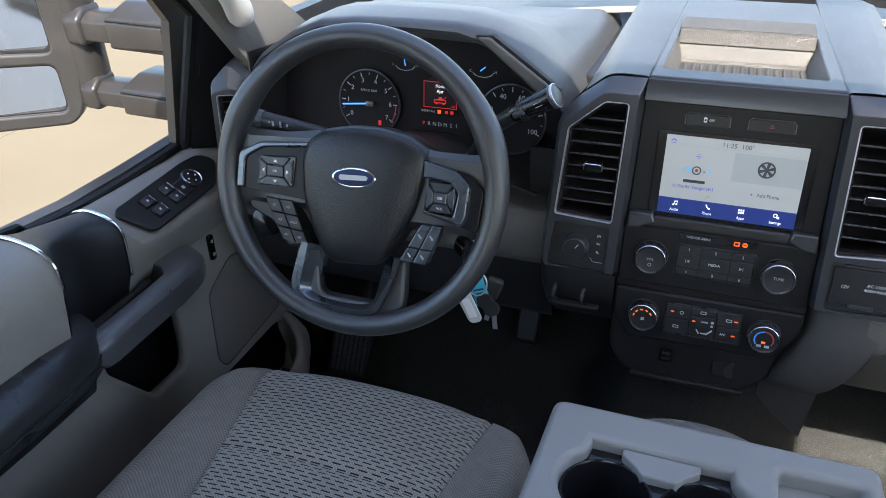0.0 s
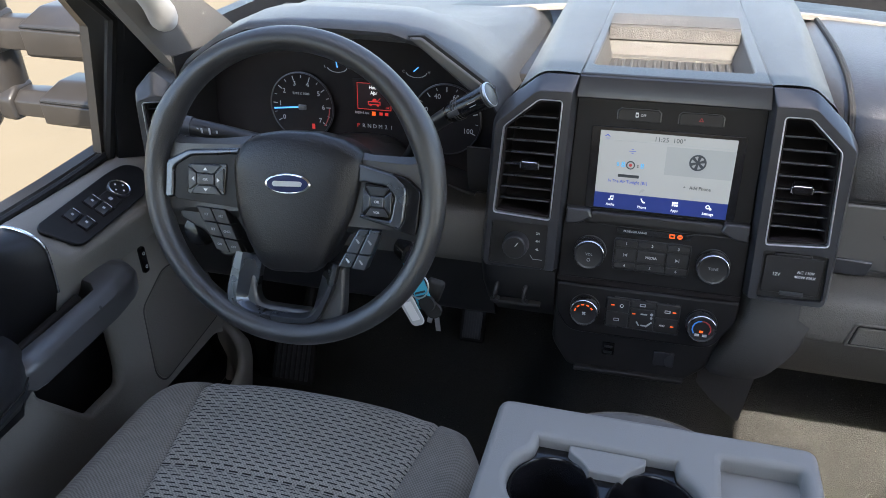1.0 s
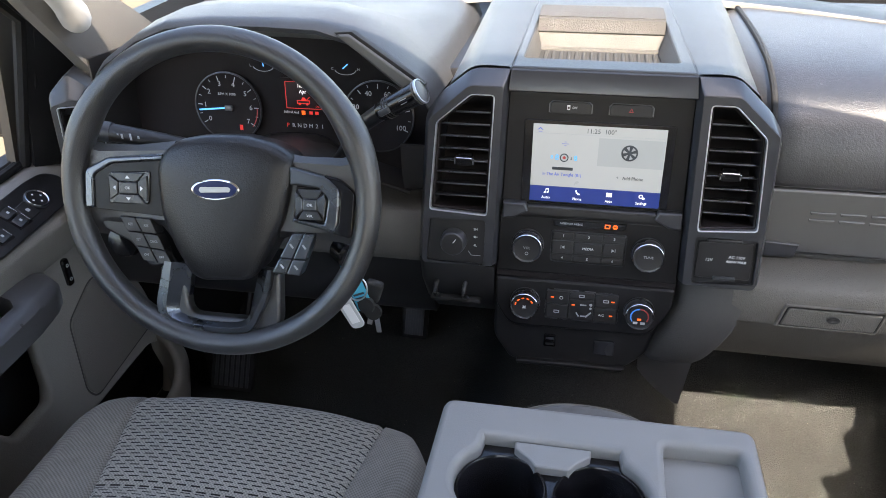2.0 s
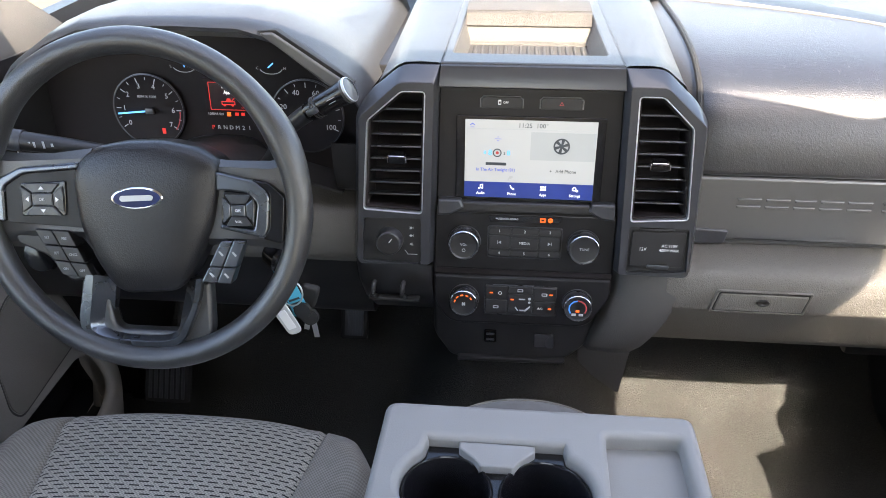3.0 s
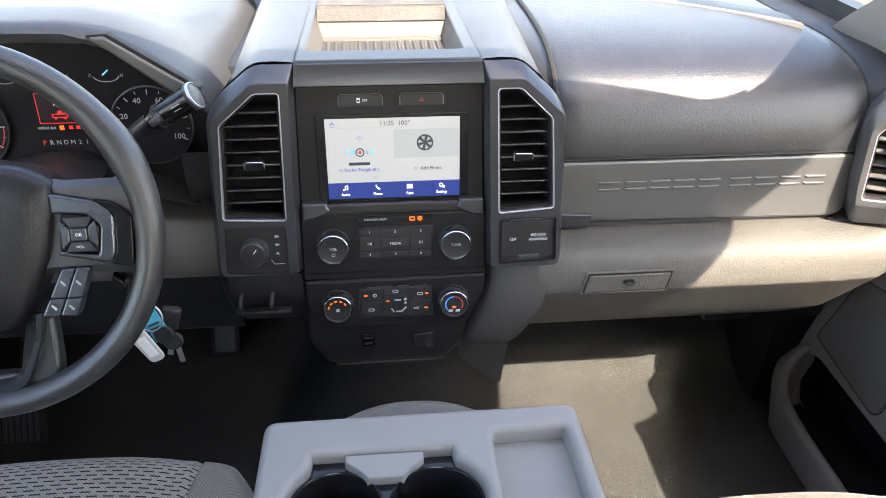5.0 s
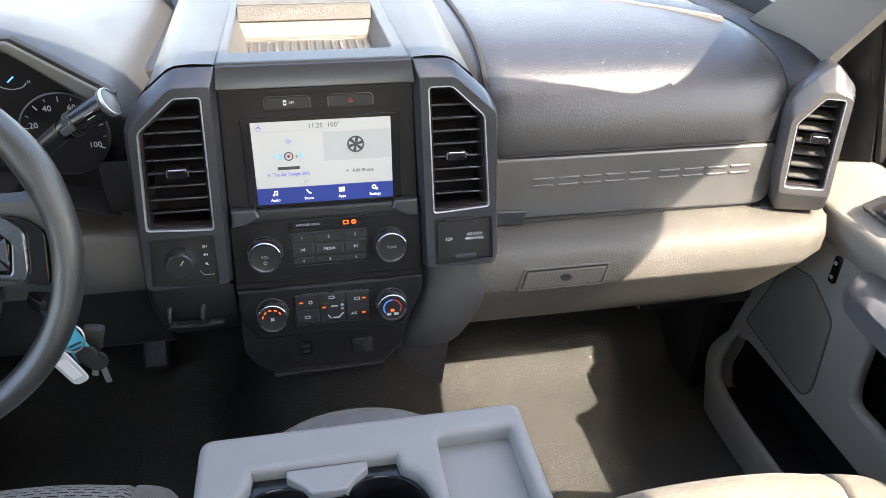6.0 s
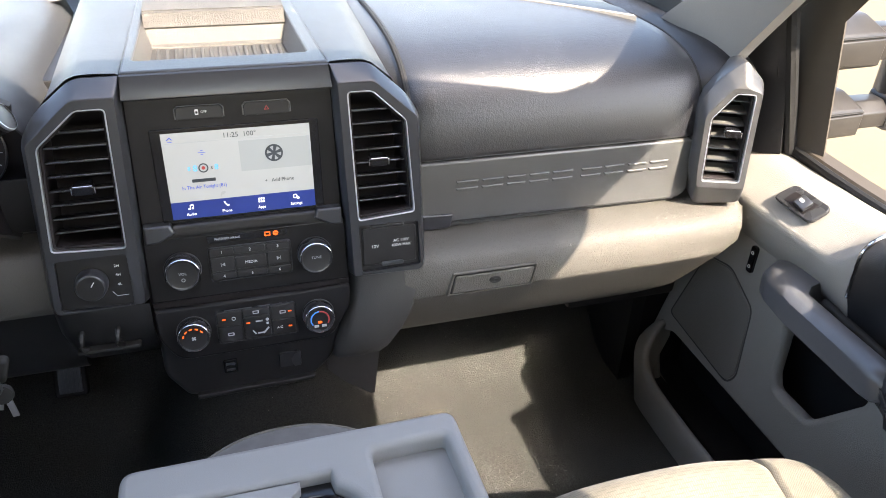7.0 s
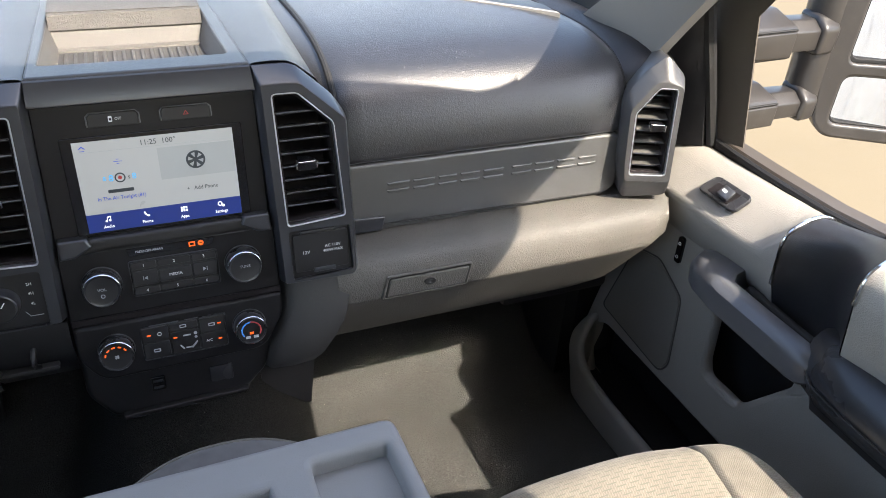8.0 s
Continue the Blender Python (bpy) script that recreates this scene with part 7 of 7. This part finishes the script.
    part("outer_skin", sheet([[(y, 0.575, -0.122), (y, 0.55, -0.128), (y, 0.42, -0.14), (y, 0.1, -0.14), (y, -0.15, -0.12)] for y in (1.15, 0.5, -0.20)], 0.01), "white_paint", t, "white outer door skin")
    return t


make_door(-1, -0.85, 0.0, 0.0, "driver_door", "grey driver door trim with black armrest and switch panel", True)
make_door(1, 0.81, 0.02, -0.008, "passenger_door", "grey sunlit passenger door trim with black armrest", False)

# ---- pillars, windscreen, rear sides ----
for s in (-1, 1):
    name = "a_pillar"
    path = curve_pts([(CX + s * 0.775, 1.34, 0.71), (CX + s * 0.745, 1.17, 0.815), (CX + s * 0.750, 1.00, 0.935), (CX + s * 0.746, 0.82, 1.078), (CX + s * 0.722, 0.64, 1.215), (CX + s * 0.705, 0.50, 1.30)], 6)
    rows = []
    for p in path:
        # the trim widens to a foot where it meets the dash
        k = 1 + 1.5 * min(1, max(0, (p.y - 1.0) / 0.25))
        rows.append([p + Vector((s * 0.048, -0.020 * k, 0.0)), p + Vector((s * 0.024, -0.050 * k, -0.030 * k)), p + Vector((s * 0.005, -0.045 * k, -0.035 * k)), p + Vector((-s * 0.018, -0.010, -0.012)), p + Vector((-s * 0.020, 0.012, 0.006)), p + Vector((s * 0.045, 0.018, 0.025))])
    tagged(part(name, loft(rows, close_u=True, caps=True), "pillar", smooth=60), "pale grey trimmed windscreen pillar", "pillar", "windscreen pillars", "structure")
    # roof rail and the plain rear side with its window opening
    tagged(part("roof_rail", tube([(CX + s * 0.67, 0.50, 1.290), (CX + s * 0.70, 0.36, 1.30), (CX + s * 0.715, 0.0, 1.315), (CX + s * 0.715, -1.02, 1.315)], 0.028, 10), "liner"), "pale grey roof rail trim above the door", "trim", "roof rails", "structure")
    SMX = axes((CX + s * 0.83, 0, 0), (0, 1, 0), (0, 0, 1), (s, 0, 0))
    tagged(part("wall_side", plate(SMX, [[(-1.05, -0.1), (-0.21, -0.1), (-0.21, 1.3), (-1.05, 1.3)], rounded([(-0.97, 0.68), (-0.28, 0.66), (-0.28, 1.24), (-0.90, 1.24)], 0.05)], 0.0, 0.06, 0.01), "grey"), "grey rear side wall with its window opening", "wall", "rear side walls", "structure")
    tagged(part("sill_plate", span(CX + s * 0.80 - 0.03, CX + s * 0.80 + 0.03, -0.20, 1.28, -0.12, FLOOR + 0.012, 0.008), "lower"), "grey door sill plate along the floor", "trim", "door sills", "structure")
    tagged(part("kick_panel", loft([[(CX + s * 0.80, 1.22, z), (CX + s * 0.80, 1.35, z), (CX + s * 0.79, 1.72, z)] for z in (-0.06, 0.2, 0.5, 0.80)], solid=0.03), "black"), "dark kick panel beside the footwell", "panel", "kick panels", "structure")
    tagged(part("door_jamb", span(min(CX + s * 0.79, CX + s * 0.96), max(CX + s * 0.79, CX + s * 0.96), 1.236, 1.262, -0.12, 0.63, 0.004), "rubber"), "black rubber sealed jamb in front of the door", "jamb", "door jambs", "structure")
    tagged(part("fender", loft([[(CX + s * x, y, z) for y in (1.18, 1.8, 2.6)] for x, z in ((0.90, 0.55), (0.94, 0.40), (0.96, 0.0), (0.95, -0.4))], solid=0.02), "white_paint"), "white outer front wing of the truck", "wing", "front wings", "structure")
    tagged(part("bed_side", loft([[(CX + s * x, y, z) for y in (-0.21, -1.05, -3.2)] for x, z in ((0.93, 0.66), (0.965, 0.45), (0.97, 0.0), (0.95, -0.4))], solid=0.02), "white_paint"), "white outer rear side of the truck", "body side", "rear body sides", "structure")
gh = thing("grab_handle", (-0.75, 1.03, 0.845), "pale grey plastic grab handle fixed along the windscreen pillar", "grab handle")
part("grip", tube(curve_pts([(-0.752, 1.036, 0.836), (-0.743, 1.022, 0.858), (-0.735, 0.985, 0.893), (-0.722, 0.90, 0.965), (-0.722, 0.82, 1.035), (-0.742, 0.78, 1.075)], 5), [0.010, 0.0165, 0.0195, 0.021, 0.0215, 0.0215, 0.021, 0.020, 0.019, 0.018, 0.017] + [0.017] * 11 + [0.018, 0.019, 0.019, 0.016], 14), "liner", gh, smooth=60)
ws = part("window_1", loft([[(CX + k * 0.80, 1.56 - 0.10 * abs(k) ** 2, 0.775), (CX + k * 0.72, 1.12 - 0.08 * abs(k) ** 2, 1.02), (CX + k * 0.65, 0.62 - 0.05 * abs(k) ** 2, 1.288)] for k in [-1 + 2 * i / 16 for i in range(17)]], solid=0.004), "glass", smooth=60)
ws.visible_shadow = False
tagged(ws, "clear raked windscreen", "windscreen", kind="structure")
tagged(part("cowl", loft([[(CX + k * 0.82, 1.55 - 0.10 * abs(k) ** 2, 0.752), (CX + k * 0.84, 1.66 - 0.08 * abs(k) ** 2, 0.735), (CX + k * 0.86, 1.80, 0.745)] for k in [-1 + 2 * i / 12 for i in range(13)]], solid=0.02), "black"), "black cowl below the windscreen", "cowl", kind="structure")
tagged(part("bonnet", loft([[(CX + k * 0.86, y, 0.775 - 0.06 * (y - 1.8) - 0.05 * abs(k) ** 3) for y in (1.80, 2.1, 2.5, 2.9)] for k in [-1 + 2 * i / 12 for i in range(13)]], solid=0.02), "white_paint", smooth=60), "white bonnet beyond the windscreen", "bonnet", kind="structure")


# ---- tow mirrors ----
def tow_mirror(s, label, lift):
    ox = CX
    t = thing("tow_mirror", (ox + s * 1.1, 1.12, 0.66 + lift), label, "door mirror", "door mirrors")

    def Q(x, y, z):
        return Vector((ox + s * x, y, z + lift))

    def bar(rows, nm, mt="mirror_body", lb="", soft=0.006):
        """Cross sections (x, [(y, z), ...]) joined from the door outwards."""
        bm = loft([[Q(x - k, y, z) for y, z, k in [(*q, 0)[:3] if len(q) == 2 else q for q in sec]] for x, sec in rows], close_u=True, caps=True)
        bmesh.ops.recalc_face_normals(bm, faces=bm.faces)
        bmesh.ops.bevel(bm, geom=bm.edges[:], offset=soft, segments=3, profile=0.5, affect="EDGES", clamp_overlap=True)
        return part(nm, bm, mt, t, lb, 40)
    for z0, z1, k in ((0.706, 0.764, 0.0), (0.577, 0.628, 0.004)):
        sec = [(1.128, z0), (1.125, z1), (1.165, z1 + 0.026, 0.022), (1.215, z1 + 0.028, 0.026), (1.215, z0 + 0.005, 0.012)]
        bar([(0.88, [(q[0], q[1] - 0.006 + (0.006 if q[1] > z0 + 0.02 else 0)) for q in sec]), (1.100 + k, sec)], "arm_cover", lb="moulded arm cover with a peaked top")
        bar([(0.968, [(1.123, z0 + 0.006), (1.1205, z1 - 0.010), (1.135, z1 - 0.008), (1.135, z0 + 0.006)]), (1.094 + k, [(1.123, z0 + 0.004), (1.1205, z1 - 0.006), (1.135, z1 - 0.006), (1.135, z0 + 0.004)])], "arm_panel", soft=0.003, lb="raised square arm panel")
        part("panel_gap", tube([Q(0.964, 1.1245, z0 + 0.008), Q(0.964, 1.1235, z1 - 0.006), Q(1.094 + k, 1.1235, z1 - 0.003)], 0.0016, 6), "rubber", t)
        bar([(1.085, [(1.140, z0 + 0.007), (1.138, z1 - 0.014), (1.160, z1 + 0.004), (1.19, z1 + 0.006), (1.19, z0 + 0.010)]), (1.19, [(1.142, z0 + 0.008), (1.140, z1 - 0.014), (1.160, z1 + 0.002), (1.19, z1 + 0.004), (1.19, z0 + 0.010)])], "arm_tube", soft=0.003, lb="telescoping arm")
        bar([(1.170 + k, [(1.134, z0 - 0.002), (1.130, z1 - 0.008), (1.155, z1 + 0.012), (1.20, z1 + 0.014), (1.20, z0 - 0.002)]), (1.216, [(1.138, z0 - 0.001), (1.134, z1 - 0.010), (1.156, z1 + 0.008), (1.20, z1 + 0.010), (1.20, z0)])], "clamp", soft=0.009, lb="rounded arm clamp")
    # head, turned a little toward the driver
    yaw = s * radians(28)
    u = Vector((s * math.cos(yaw), -abs(math.sin(yaw)), 0))
    v = Vector((0, 0, 1))
    n = Vector((-s * abs(math.sin(yaw)), -math.cos(yaw), 0))
    HM = axes(Q(1.325, 1.10, 0.735), u, v, n)
    o = rounded([(-0.112, -0.165), (-0.085, -0.194), (0.125, -0.204), (0.130, 0.225), (-0.115, 0.225), (-0.136, 0.0)], [0.02, 0.02, 0.03, 0.03, 0.03, 0.05])
    up = rounded([(-0.080, -0.046), (0.108, -0.044), (0.110, 0.205), (-0.072, 0.205)], 0.018)
    lo = rounded([(-0.082, -0.166), (0.106, -0.172), (0.106, -0.070), (-0.080, -0.070)], 0.02)

    def inset(q, cx, cy, f, g):
        return [((x - cx) * f + cx, (y - cy) * g + cy) for x, y in q]
    tilt_ = Matrix.Rotation(radians(-5), 4, "Y")
    part("head", plate(HM, [o, up, lo], -0.02, 0.014, 0.006, 3), "mirror_body", t, "dark grained mirror head")
    part("head_back", plate(HM, [rounded([(-0.115, -0.17), (0.115, -0.19), (0.12, 0.21), (-0.10, 0.21)], 0.03)], -0.10, -0.019, 0.03, 4), "mirror_body", t)
    for q, cx, cy, nm in ((up, 0.016, 0.08, "upper"), (lo, 0.012, -0.118, "lower")):
        part(nm + "_glass", plate(HM @ tilt_, [inset(q, cx, cy, 0.955, 0.945)], -0.006, -0.001, 0.0005), "mirror", t, "flat mirror glass" if nm == "upper" else "small lower mirror glass")
        part(nm + "_gasket", plate(HM, [q, inset(q, cx, cy, 0.955, 0.945)], -0.012, 0.005, 0.001), "rubber", t)
    part("hinge_column", tube([Q(1.212, 1.178, 0.585), Q(1.212, 1.178, 0.74), Q(1.212, 1.178, 0.90)], 0.036, 14, up=(0, 1, 0)), "mirror_body", t, "dark column behind the mirror glass")
    return t


tow_mirror(-1, "dark plastic towing mirror outside the driver window", 0.034)
tow_mirror(1, "sunlit dark plastic towing mirror outside the passenger window", 0.0)

# ---- hedge behind the truck, and litter on the carpet ----
rng = random.Random(4)
bm = bmesh.new()
for k in range(2600):
    c = Vector((rng.uniform(2.0, 9.0), -9 + rng.gauss(0, 0.35), GROUND + 0.1 + 1.2 * rng.random() ** 0.7))
    a, b = rng.uniform(0, 6.28), rng.uniform(-1, 1)
    u = Vector((math.cos(a), math.sin(a), b)).normalized() * 0.07
    w = u.orthogonal().normalized() * 0.045
    bm.faces.new([bm.verts.new(c + q) for q in (u, w, -u, -w)])
tagged(part("hedge", bm, "hedge", smooth=0), "clipped green hedge along the lot", "hedge", kind="stuff")
tagged(part("pebble", lathe([(0.001, 0), (0.004, 0.001), (0.005, 0.003), (0.003, 0.006), (0.0005, 0.007)], Matrix.Translation((0.562, 1.099, FLOOR + 0.002)) @ pose(0, 0, 0, 0, 0, 30) @ Matrix.Diagonal((1.1, 3.2, 1.3, 1)), 10), "tag"), "pale scrap lying on the dark carpet", "litter")
